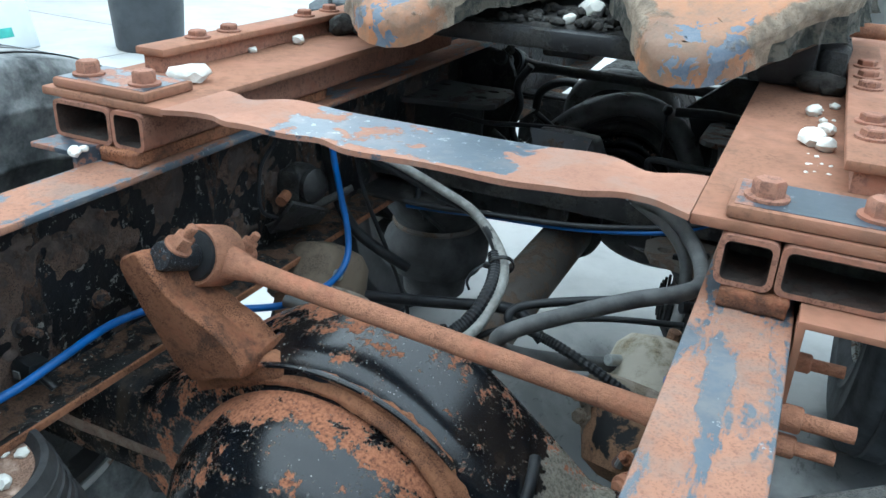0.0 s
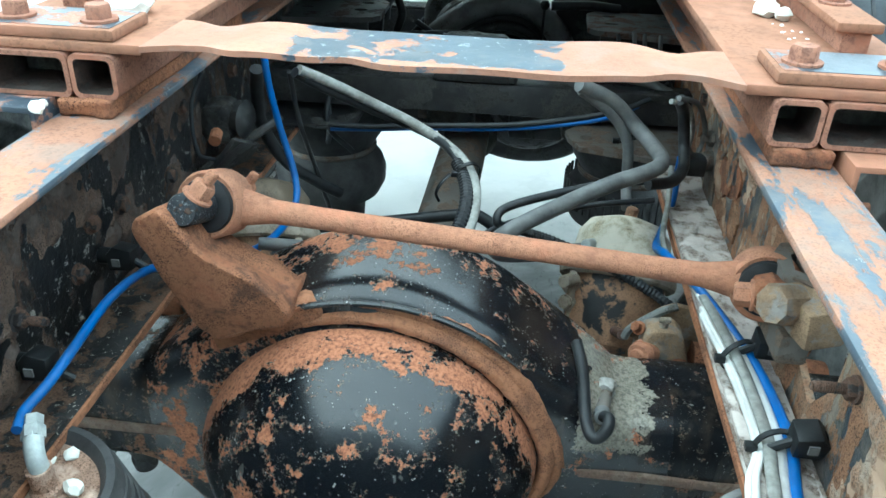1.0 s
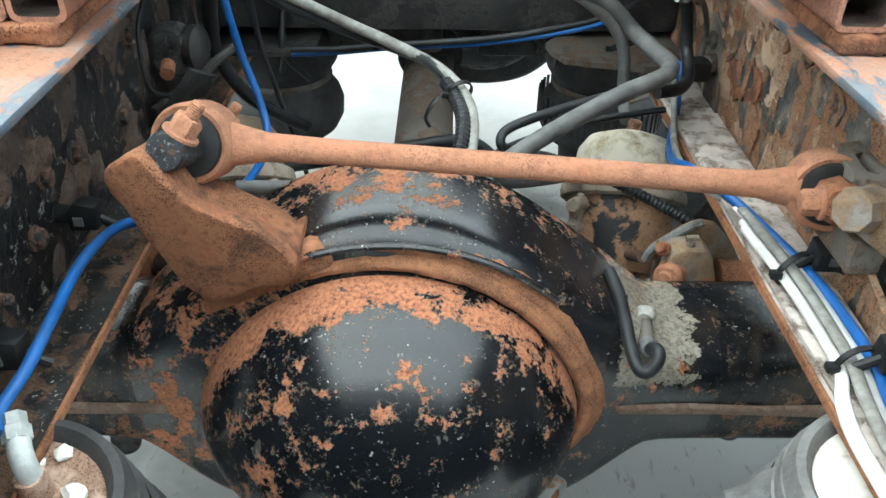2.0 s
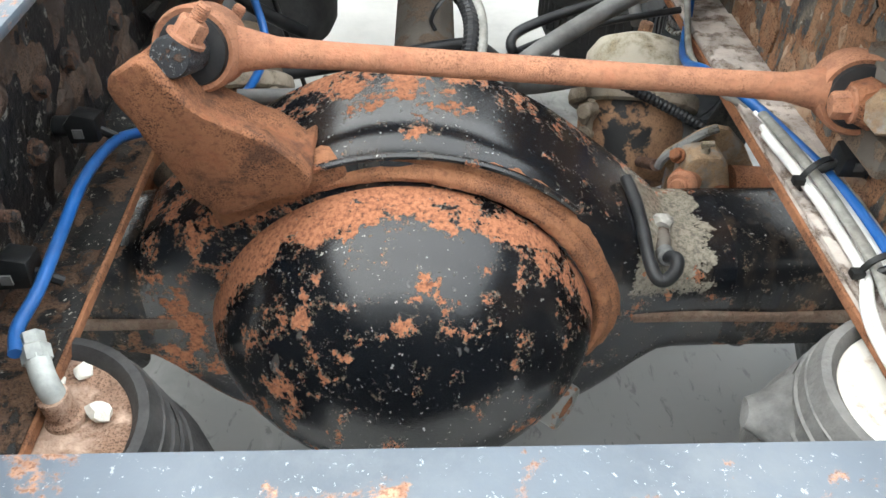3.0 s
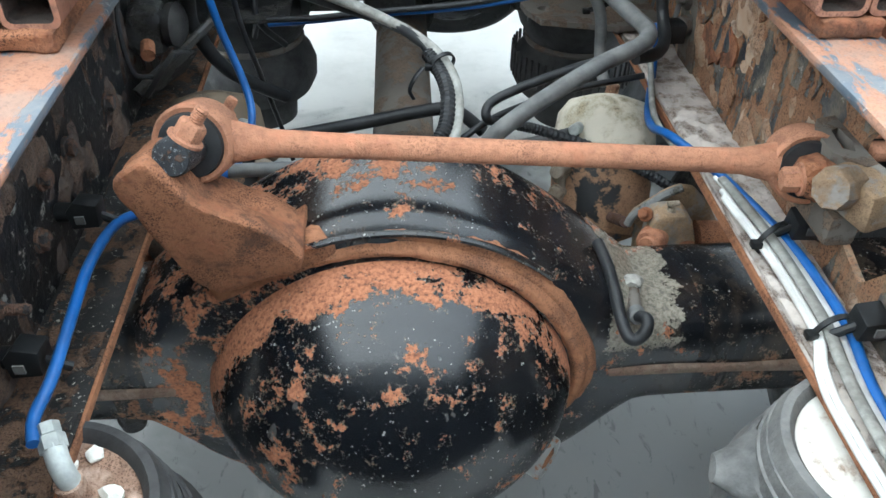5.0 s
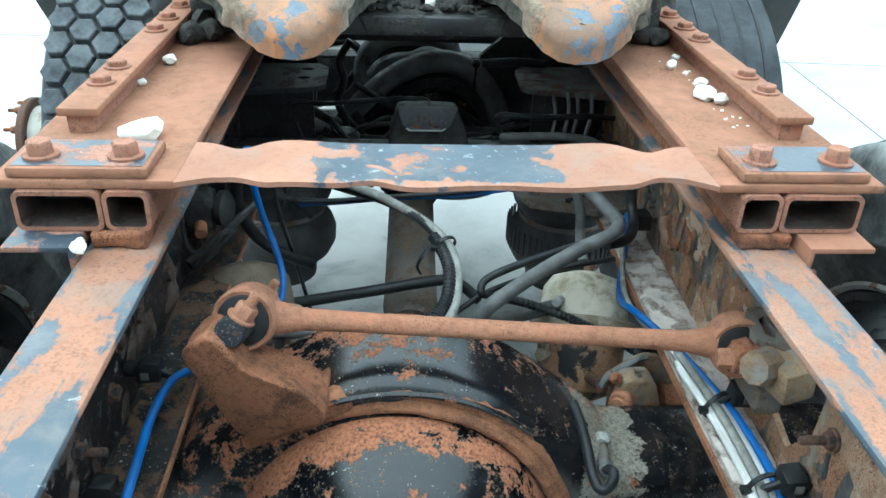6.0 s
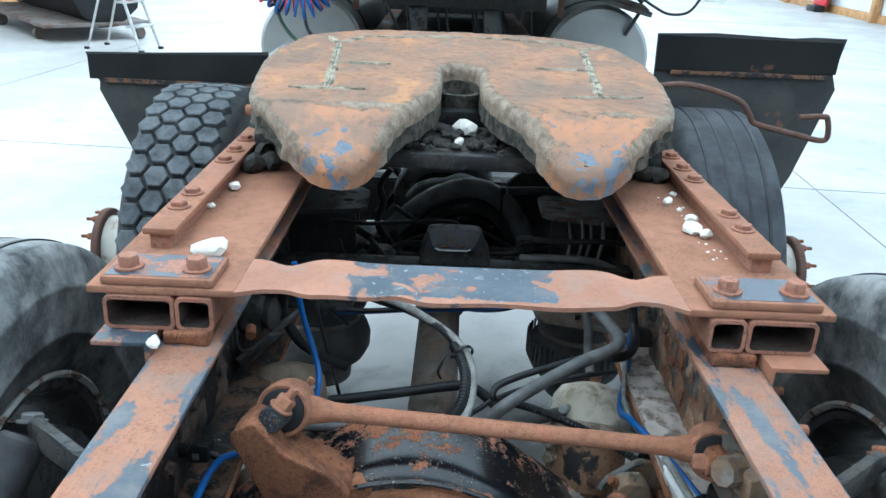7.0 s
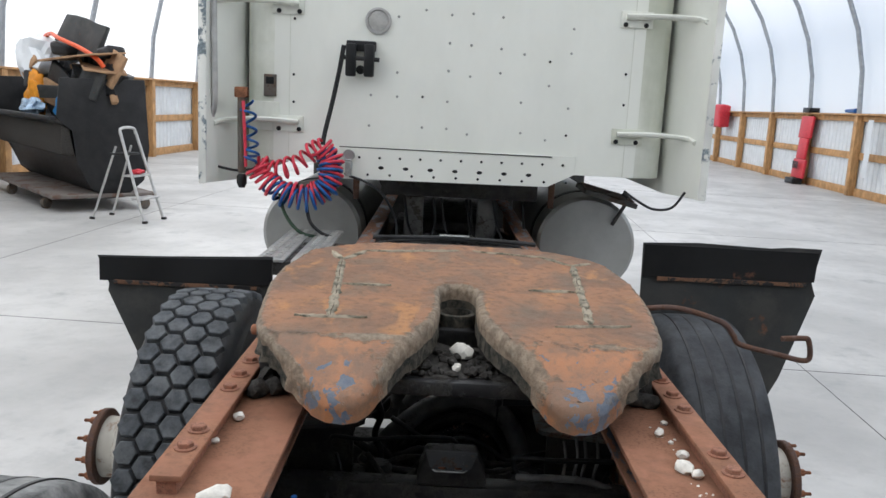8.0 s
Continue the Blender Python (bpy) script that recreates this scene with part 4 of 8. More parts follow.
# ---- fifth wheel ----
def fifth_wheel():
    t = thing("fifth_wheel", (0, 0.85, 1.04), "brown rusted fifth-wheel plate with dried grease in its grooves", "fifth wheel")
    half = [(0.0, 1.385), (0.21, 1.375), (0.30, 1.345), (0.36, 1.305), (0.41, 1.26), (0.438, 1.215), (0.474, 1.02), (0.476, 0.88), (0.462, 0.74), (0.444, 0.60), (0.43, 0.548), (0.405, 0.505), (0.31, 0.385), (0.285, 0.356), (0.255, 0.338), (0.222, 0.333), (0.195, 0.342), (0.174, 0.364),
            (0.090, 0.535), (0.060, 0.625), (0.047, 0.69), (0.043, 0.74), (0.045, 0.865), (0.038, 0.896), (0.022, 0.918), (0.0, 0.926)]
    half = [(x, y if y > 0.5 else 0.5 - (0.5 - y) * 0.87) for x, y in half]
    pts = half + [(-x, y) for x, y in reversed(half[1:-1])]
    BREAK, TH = 0.505, 0.060
    A = np.array(pts)
    B = np.roll(A, -1, axis=0)

    def inset(x, y):
        """How far a place lies from the plate's outline, and the way outwards."""
        p = np.array((x, y))
        ab = B - A
        k = np.clip(((p - A) * ab).sum(1) / (ab * ab).sum(1), 0, 1)
        q = A + ab * k[:, None]
        d = np.hypot(*(q - p).T)
        n_ = int(d.argmin())
        return float(d[n_]), Vector((ab[n_][1], -ab[n_][0], 0)).normalized()

    def height(y):
        bend = 0.014 * math.log1p(math.exp(min(40, (BREAK - 0.004 - y) / 0.014)))
        return 1.20 + 0.055 * (max(y, BREAK - 0.02) - 0.5) - bend * 0.58
    bm = bmesh.new()
    f = bm.faces.new([bm.verts.new((x, y, 0)) for x, y in pts])
    bmesh.ops.triangulate(bm, faces=[f])
    for axis, lo, hi in ((0, -0.47, 0.47), (1, 0.34, 1.38)):
        for c in np.arange(lo, hi, 0.0098):
            bmesh.ops.bisect_plane(bm, geom=bm.verts[:] + bm.edges[:] + bm.faces[:], plane_co=(c, c, 0), plane_no=(1 - axis, axis, 0))
    bmesh.ops.recalc_face_normals(bm, faces=bm.faces)
    if sum(f.normal.z for f in bm.faces) < 0:
        bmesh.ops.reverse_faces(bm, faces=bm.faces[:])
    shake = random.Random(17)
    for v in bm.verts:
        d, _ = inset(v.co.x, v.co.y)
        if d > 0.012:
            v.co.x += shake.uniform(-0.0034, 0.0034)
            v.co.y += shake.uniform(-0.0034, 0.0034)
        x, y = v.co.x, v.co.y
        r = 0.020
        drop = r - math.sqrt(max(0, r * r - max(0, r - d) ** 2))
        crust = max(0, 1 - d / 0.045) * (1 if y > 0.42 else max(0, (y - 0.36) / 0.06))
        seam = max(0, 1 - abs(y - BREAK - 0.008) / 0.022)
        lump = 0.5 + noise.noise(Vector((x, y, 0)) * 55) + 0.6 * noise.noise(Vector((x, y, 3)) * 120)
        v.co.z = height(y) - drop * 0.9 + 0.0035 * max(crust, seam) * max(0, lump) + 0.001 * noise.noise(Vector((x, y, 1)) * 14)
    # grease film along the rim, the throat and the break of the ramps
    film = bm.verts.layers.float.new("film")
    slope = bm.verts.layers.float.new("slope")
    for v in bm.verts:
        d, _ = inset(v.co.x, v.co.y)
        throat = abs(v.co.x) < 0.22 and v.co.y < 0.9
        reach = 0.034 if throat else 0.026
        low = max(0, min(1, (v.co.y - 0.37) / 0.06))
        near = max(0, 1 - d / reach) * (0.35 + 0.65 * low)
        ledge = max(0, 1 - abs(v.co.y - BREAK - 0.006) / 0.03) * (0.55 + 0.9 * max(0, noise.noise(Vector((v.co.x, v.co.y, 4)) * 9)))
        horn = (0.75 + 0.5 * noise.noise(Vector((v.co.x, v.co.y, 6)) * 16)) * max(0, 1 - d / 0.085) * low if v.co.y < BREAK + 0.02 and throat else 0
        v[film] = max(near, ledge, horn)
        v[slope] = max(0, min(1, (BREAK + 0.006 - v.co.y) / 0.012))
    rim = [e for e in bm.edges if len(e.link_faces) == 1]
    for row in range(5):
        r_ = bmesh.ops.extrude_edge_only(bm, edges=rim)
        rim = [g for g in r_["geom"] if isinstance(g, bmesh.types.BMEdge)]
        sides = [g for g in r_["geom"] if isinstance(g, bmesh.types.BMFace)]
        for fc in sides:
            for v in fc.verts:
                v[film] = 0.85 * max(0.12, min(1, (v.co.y - 0.36) / 0.08))
                v[slope] = 1.0
            if row > 1 and fc.calc_center_median().y > 0.44:
                fc.material_index = 1
        for v in {v for e in rim for v in e.verts}:
            d, out = inset(v.co.x, v.co.y)
            greasy = (0.12 + 0.88 * max(0, min(1, (v.co.y - 0.40) / 0.1))) * (0.12 + 0.88 * max(0, min(1, (abs(v.co.x) - 0.2) / 0.12)))
            puff = (0.0085, 0.006, 0.002, -0.002, -0.006)[row]
            v.co += out * greasy * (puff * 0.6 + 0.007 * noise.noise(v.co * 24) + 0.004 * noise.noise(v.co * 60))
            v.co.z -= (0.026 + (TH - 0.026) * max(0, min(1, (v.co.y - 0.34) / 0.2))) / 5
    bmesh.ops.edgeloop_fill(bm, edges=rim)
    part("top_plate", bm, [M_FW, M_GREASE], t, angle=65)
    # grease in the grooves
    def groove(a, b, w=0.0088):
        a, b = Vector((*a, 0)), Vector((*b, 0))
        nseg = max(3, int((b - a).length / 0.006))
        side = (b - a).normalized().cross(Vector((0, 0, 1)))
        g = bmesh.new()
        rows = []
        for i in range(nseg + 1):
            p = a.lerp(b, i / nseg) + side * 0.003 * noise.noise(Vector((a.x * 9 + i * 0.12, a.y, 2)))
            taper = min(1, 0.25 + min(i, nseg - i) * 0.15)
            ww = w * taper * (1.0 + 0.5 * noise.noise(p * 70))
            zz = height(p.y)
            lip = 0.0016 + 0.0022 * max(0, noise.noise(p * 90) + 0.2)
            lip2 = 0.0016 + 0.0022 * max(0, noise.noise(p * 90 + Vector((5, 0, 0))) + 0.2)
            rows.append([g.verts.new(p + side * q * ww + Vector((0, 0, zz + hh))) for q, hh in ((-1.35, -0.001), (-0.8, lip + 0.0014), (-0.12, 0.0024), (0.16, 0.0024), (0.8, lip2 + 0.0014), (1.35, -0.001))])
        for p, q in zip(rows, rows[1:]):
            for k in range(5):
                f = g.faces.new((p[k], p[k + 1], q[k + 1], q[k]))
                f.material_index = 1 if k == 2 and noise.noise(p[2].co * 45) > 0.1 else 0
        part("groove_grease", g, [M_GROOVE, M_GROOVE_DARK], t, "dried grey-green grease in a groove")
    groove((-0.322, 1.121), (-0.284, 0.617))
    groove((-0.322, 1.121), (-0.364, 1.215))
    groove((-0.322, 1.121), (-0.267, 1.235))
    groove((-0.267, 1.235), (0.009, 1.293), 0.0072)
    groove((-0.291, 0.879), (-0.169, 0.885), 0.0066)
    groove((-0.364, 0.616), (-0.204, 0.622), 0.0072)
    groove((0.333, 1.172), (0.295, 0.646))
    groove((0.333, 1.172), (0.255, 1.26), 0.0072)
    groove((0.333, 1.172), (0.39, 1.21))
    groove((0.255, 1.26), (0.05, 1.295), 0.005)
    groove((0.18, 0.90), (0.301, 0.905), 0.0066)
    groove((0.21, 0.621), (0.385, 0.648), 0.0055)
    for s in (-1, 1):
        x = sorted((s * 0.30, s * 0.40))
        part("side_bracket", box(x[0], x[1], 0.62, 1.1, 1.039, 1.15, 0.01), M_GRIME, t, "greasy black pedestal")
        part("pivot_pin", rod((s * 0.40, 0.80, 1.115), (s * 0.50, 0.80, 1.115), 0.013, None, 14, None, 0.003), M_ROD, t, "rusty pivot pin")
        x = sorted((s * 0.40, s * 0.448))
        part("foot_wedge", roughen(box(x[0], x[1], 0.64, 0.95, 1.039, 1.10, 0.008), 0.006, 30, 3), M_GRIME, t)
    part("lock_jaw", prism([(-0.043, 0.60), (0.043, 0.60), (0.043, 0.85), (-0.043, 0.85)], "z", 1.04, 1.07, 0.006), M_GRIME, t)
    part("throat_collar", lathe([(0.046, 0.0), (0.046, 0.028), (0.036, 0.03), (0.036, -0.002)], (0, 0.872, 1.135), (0, 0, 1), 28, None, True), M_GREASE, t)
    part("cross_brace", box(-0.30, 0.30, 0.545, 0.59, 1.060, 1.095, 0.008), M_GRIME, t)
    part("under_web", box(-0.30, 0.30, 0.86, 1.15, 1.05, 1.12, 0.008), M_GRIME, t)
    part("grit_shelf", roughen(box(-0.15, 0.15, 0.565, 0.80, 1.06, 1.098, 0.01), 0.016, 30, 5), M_SOIL, t, "black oily grit")
    line = smooth_line([(0.44, 0.85, 1.20), (0.546, 0.85, 1.208), (0.66, 0.85, 1.178), (0.695, 0.85, 1.145), (0.715, 0.85, 1.122), (0.814, 0.85, 1.10), (0.875, 0.85, 1.088), (0.893, 0.85, 1.098), (0.885, 0.85, 1.14), (0.87, 0.85, 1.146), (0.816, 0.85, 1.142)], 6)
    part("release_handle", sweep(line, 0.007, 10), M_TUBE_BROWN, t, "bent rusty release handle")
    return t


fifth_wheel()


# ---- wheels ----
def tyre_section(rad, half, tread, depth):
    """Closed outline of a tyre, as (radius, sideways)."""
    rim = rad - depth
    out = []
    out.append((rim, -half * 0.72))
    out += [(rim + depth * 0.15, -half * 0.86), (rim + depth * 0.30, -half * 0.955), (rim + depth * 0.315, -half * 0.985), (rim + depth * 0.345, -half * 0.99), (rim + depth * 0.36, -half * 0.975), (rim + depth * 0.5, -half * 0.995), (rim + depth * 0.62, -half), (rim + depth * 0.66, -half * 1.02), (rim + depth * 0.69, -half * 1.02), (rim + depth * 0.71, -half * 0.985), (rim + depth * 0.83, -half * 0.95), (rad - 0.022, -tread - 0.012), (rad - 0.006, -tread)]
    out += [(rad - 0.001, -tread * 0.6), (rad, 0)]
    mirror = [(r, -h) for r, h in reversed(out[:-1])]
    inner = [(rim - 0.004, half * 0.6), (rim - 0.004, -half * 0.6)]
    return out + mirror + inner


def wheel(name, at, side, tread, mat_tyre, label, hub=True):
    t = thing(name, at, label, "wheel", "truck wheels")
    x, y, z = at
    rad = 0.52
    carcass = rad - 0.009 if tread == "hex" else rad
    ty = part("tyre", lathe(tyre_section(carcass, 0.138, 0.112, 0.235), at, (side, 0, 0), 96, None, True), mat_tyre, t, angle=50)
    if tread == "hex":
        g = bmesh.new()
        cols, rowsn = 4, 46
        pitch = 2 * math.pi / rowsn
        wid = 0.225 / cols
        hexr = 0.0355
        for c in range(cols):
            for k in range(rowsn):
                a0 = (k + 0.5 * (c % 2)) * pitch
                xc = -0.1125 + wid * (c + 0.5)
                loops = []
                for rr, sc in ((rad - 0.014, 1.02), (rad + 0.008, 0.95), (rad + 0.0105, 0.86)):
                    lp = []
                    for q in range(6):
                        an = radians(60 * q)
                        px = xc + hexr * sc * math.cos(an) * 0.97
                        py = hexr * sc * math.sin(an) * 0.98
                        aa = a0 + py / rad
                        drop = 0.006 * (abs(px) / 0.112) ** 4
                        lp.append(g.verts.new((x + px, y + (rr - drop) * math.cos(aa), z + (rr - drop) * math.sin(aa))))
                    loops.append(lp)
                for la, lb in zip(loops, loops[1:]):
                    for q in range(6):
                        j = (q + 1) % 6
                        g.faces.new((la[q], la[j], lb[j], lb[q]))
                g.faces.new(loops[-1])
        ob = part("tread", g, M_TREAD, ty, "six-sided tread blocks", angle=20)
        ob["kind"] = "stuff"
    else:
        for off in (-0.075, -0.025, 0.025, 0.075):
            ring = lathe([(rad - 0.012, -0.003), (rad + 0.0006, -0.004), (rad + 0.0006, 0.004), (rad - 0.012, 0.003)], (x + off, y, z), (1, 0, 0), 96, None, True)
            part("tread_groove", ring, M_HOSE, ty)
    # rim
    rim = lathe([(0.287, -0.10), (0.275, -0.095), (0.262, -0.05), (0.26, 0.05), (0.275, 0.095), (0.287, 0.10), (0.281, 0.103), (0.268, 0.10), (0.252, 0.055), (0.252, -0.055), (0.268, -0.10), (0.281, -0.103)], at, (side, 0, 0), 64, None, True)
    rim_ob = part("rim", rim, M_GRIME, t, "dark rusty rim well")
    part("rim_lip", lathe([(0.287, 0.100), (0.296, 0.104), (0.298, 0.111), (0.292, 0.115), (0.285, 0.108)], at, (-side, 0, 0), 64, None, True), M_LIP, rim_ob, "bright chipped rim lip")
    part("brake_drum", lathe([(0.09, -0.12), (0.2, -0.12), (0.205, -0.1), (0.205, 0.07), (0.16, 0.08), (0.0, 0.08)], at, (side, 0, 0), 48), M_GRIME, t, "black brake drum")
    if hub:
        disc = lathe([(0.0, 0.03), (0.25, 0.03), (0.25, 0.045), (0.13, 0.06), (0.108, 0.12), (0.094, 0.20), (0.094, 0.25), (0.105, 0.262), (0.105, 0.275), (0.094, 0.285), (0.098, 0.33), (0.0, 0.33)], at, (side, 0, 0), 40)
        part("hub", disc, M_HUB, t, "grey cast hub")
        fl = lathe([(0.0, 0.33), (0.118, 0.33), (0.122, 0.334), (0.122, 0.35), (0.118, 0.354), (0.07, 0.358), (0.0, 0.362)], at, (side, 0, 0), 40)
        part("hub_flange", fl, M_TUBE_BROWN, t, "rusty hub flange")
        for k in range(10):
            an = 2 * math.pi * k / 10
            part("stud", bolt((x + side * 0.354, y + 0.105 * math.cos(an), z + 0.105 * math.sin(an)), (side, 0, 0), 0.011, 0.016, 1.2, 0.02), M_BRACKET, t)
    return t


M_HUB = worn("pale_cast_hub", (0.42, 0.4, 0.35), amount=0.3, scale=22, gloss=0.6, rust=(0.28, 0.13, 0.075), bump=0.3, edge=0.08)
M_LIP = worn("chipped_rim_lip", (0.3, 0.3, 0.28), amount=0.45, scale=24, gloss=0.4, rust=(0.16, 0.09, 0.06), bump=0.3)
AX1, AX2, AXZ = 0.0, 1.36, 0.53
wheel("truck_wheel", (-0.765, AX2, AXZ), -1, "hex", M_HOSE, "wheel with a dusty black tyre of six-sided tread blocks")
wheel("truck_wheel", (0.765, AX2, AXZ), 1, "rib", M_RUBBER, "wheel with a worn smooth grey-black tyre")
wheel("truck_wheel", (-0.785, AX1, AXZ), -1, "rib", M_TYRE_PALE, "wheel with a chalky grey worn tyre", False)
wheel("truck_wheel", (0.785, AX1, AXZ), 1, "rib", M_TYRE_PALE, "wheel with a chalky grey worn tyre", False)


# ---- drive axle ----
DX, DZ = -0.062, 0.495
TUBE_Z, TUBE_H = 0.53, 0.088


def axle(y0, full, cx, big):
    """Banjo housing with a round bowl behind and two square tubes; big is the radius of its round middle."""
    t = thing("drive_axle", (cx, y0, 0.25), "black painted drive axle with a bulging rust-patched differential housing" if full else "oily black drive axle under the fifth wheel", "axle", "drive axles")
    mats = (M_AXLE, M_AXLE_RUST, M_AXLE_TUBE) if full else (M_GRIME, M_GRIME, M_GRIME)
    k0 = big / 0.292
    way = (-0.05, -1, 0.04) if full else (0, -1, 0)
    prof = []
    for i in range(25):
        a = math.pi / 2 * i / 24
        prof.append((k0 * 0.2285 * math.cos(a) ** 1.12 if i < 24 else 0.0, 0.086 + k0 * 0.185 * math.sin(a)))

    def sag(bm):
        # the pressing is flatter and narrower below
        for v in bm.verts:
            low = 0.56 - v.co.z
            if low > 0:
                v.co.x = cx + (v.co.x - cx) * (1 - 0.25 * min(1, low / 0.3))
                v.co.z = 0.56 - low * (0.6 + 0.4 * math.exp(-low / 0.05))
        return bm
    part("bowl", sag(lathe(prof, (cx, y0, DZ), way, 96)), mats[0], t, "glossy black paint broken by orange rust")
    # weld ring: sloping band, rounded bead and a groove against the bowl
    ring = [(0.270, 0.056), (0.267, 0.074), (0.2605, 0.0855), (0.255, 0.0885), (0.2515, 0.0885), (0.249, 0.0925), (0.2455, 0.0975), (0.241, 0.0995), (0.236, 0.0985), (0.2328, 0.0945), (0.231, 0.0885), (0.2295, 0.0825)]
    bm = sag(lathe([(r * k0, l) for r, l in ring], (cx, y0, DZ), way, 120))
    part("weld_ring", roughen(bm, 0.0028, 85) if full else bm, mats[1], t, "thick rusty weld ring")
    # rings lofted from the round middle to the square tubes
    bm = bmesh.new()
    rows = []
    segs = 56
    xs = np.concatenate((np.linspace(-0.62, cx - 0.33, 6), np.linspace(cx - 0.31, cx + 0.31, 76), np.linspace(cx + 0.33, 0.62, 8)))
    for x in xs:
        d = abs(x - cx)
        k = 0.5 - 0.5 * math.tanh((d - 0.265 * k0) / 0.05)
        hz = TUBE_H + max(0.0, big - TUBE_H) * max(0.0, 1 - (d / (0.318 * k0)) ** 2) ** 1.08
        hy = 0.085 + 0.009 * k
        cz = DZ + (TUBE_Z - DZ) * (1 - k)
        row = []
        for q in range(segs):
            a = 2 * math.pi * q / segs
            e = 4.2 + 1.3 * k
            ca, sa = math.cos(a), math.sin(a)
            f = (abs(ca) ** e + abs(sa) ** e) ** (-1 / e)
            yy, zz = hy * f * ca, hz * f * sa
            if sa < 0:
                zz *= 0.86 - 0.2 * max(0.0, 1 - (d / 0.34) ** 2)
            crown = 0.014 * k * (yy / hy) * max(0.0, sa) ** 0.5
            row.append(bm.verts.new((x, y0 + yy, cz + zz + crown)))
        rows.append(row)
    for a, b in zip(rows, rows[1:]):
        for q in range(segs):
            j = (q + 1) % segs
            fc = bm.faces.new((a[q], a[j], b[j], b[q]))
            x = fc.calc_center_median().x
            fc.material_index = 1 if x > cx + 0.372 or x < cx - 0.30 else 0
    bm.faces.new(rows[0])
    bm.faces.new(rows[-1])
    part("housing", bm, [M_HOUSING, M_AXLE_TUBE] if full else M_GRIME, t, "black housing with rust spots", angle=60)
    if full:
        # pressed step along the crown in front of the bracket
        line = [Vector((cx + 0.2665 * math.sin(a), y0 - 0.086, DZ + 0.2665 * math.cos(a))) for a in np.linspace(-0.42, 0.75, 30)]
        part("pressed_step", sweep(line, 0.0042, 8), M_HOUSING, t, "pressed step in the housing")
        for a, b in ((-0.62, -0.33), (0.205, 0.62)):
            part("weld_seam", roughen(box(a, b, y0 - 0.091, y0 - 0.080, TUBE_Z - 0.008, TUBE_Z + 0.007, 0.003), 0.006, 60, 4), M_SEAM, t, "rusty weld seam")
        plug = part("inspection_plug", lathe([(0.0, 0.002), (0.025, 0.002), (0.0265, 0.005), (0.029, 0.005), (0.030, 0.002), (0.030, -0.016), (0.0, -0.016)], (0.128, y0 - 0.136, 0.426), (0.72, -0.58, -0.08), 40), M_PLUG, t, "scuffed bright plug disc")
        part("plug_rust", roughen(lathe([(0.0, 0.0), (0.012, 0.001), (0.016, -0.001), (0.0, -0.001)], (0.1305, y0 - 0.138, 0.426), (0.72, -0.58, -0.08), 16), 0.002, 90), M_BRACKET, plug, "rust stain on the plug")
    part("nose", lathe([(0.0, 0.09), (0.2 * k0, 0.09), (0.19 * k0, 0.16), (0.12 * k0, 0.26), (0.075, 0.32), (0.06, 0.36), (0.0, 0.36)], (cx, y0, DZ + 0.02), (0.0, 1, 0.05), 40), M_GRIME if not full else M_GREY_STEEL, t, "greasy differential nose")
    return t


M_SEAM = worn("crusty_pale_weld_seam", (0.16, 0.11, 0.08), amount=0.55, scale=40, gloss=0.7, rust=(0.25, 0.13, 0.085), rust_b=(0.11, 0.065, 0.045), bump=1.0, pit=0.8, grime=(0.5, (0.3, 0.25, 0.2), 30))
M_PLUG = worn("scuffed_bright_plug", (0.17, 0.17, 0.165), amount=0.38, scale=30, gloss=0.4, rust=(0.36, 0.15, 0.08), bump=0.3)
axle(AX1, True, DX, 0.289)
axle(AX2, False, 0.115, 0.19)


M_ADJUSTER = worn("tan_rusty_casting", (0.18, 0.165, 0.15), amount=0.6, scale=26, gloss=0.6, rust=(0.34, 0.185, 0.1), rust_b=(0.22, 0.12, 0.07), bump=0.6, edge=0.06, pit=0.6, grime=(0.4, (0.1, 0.07, 0.05), 22))
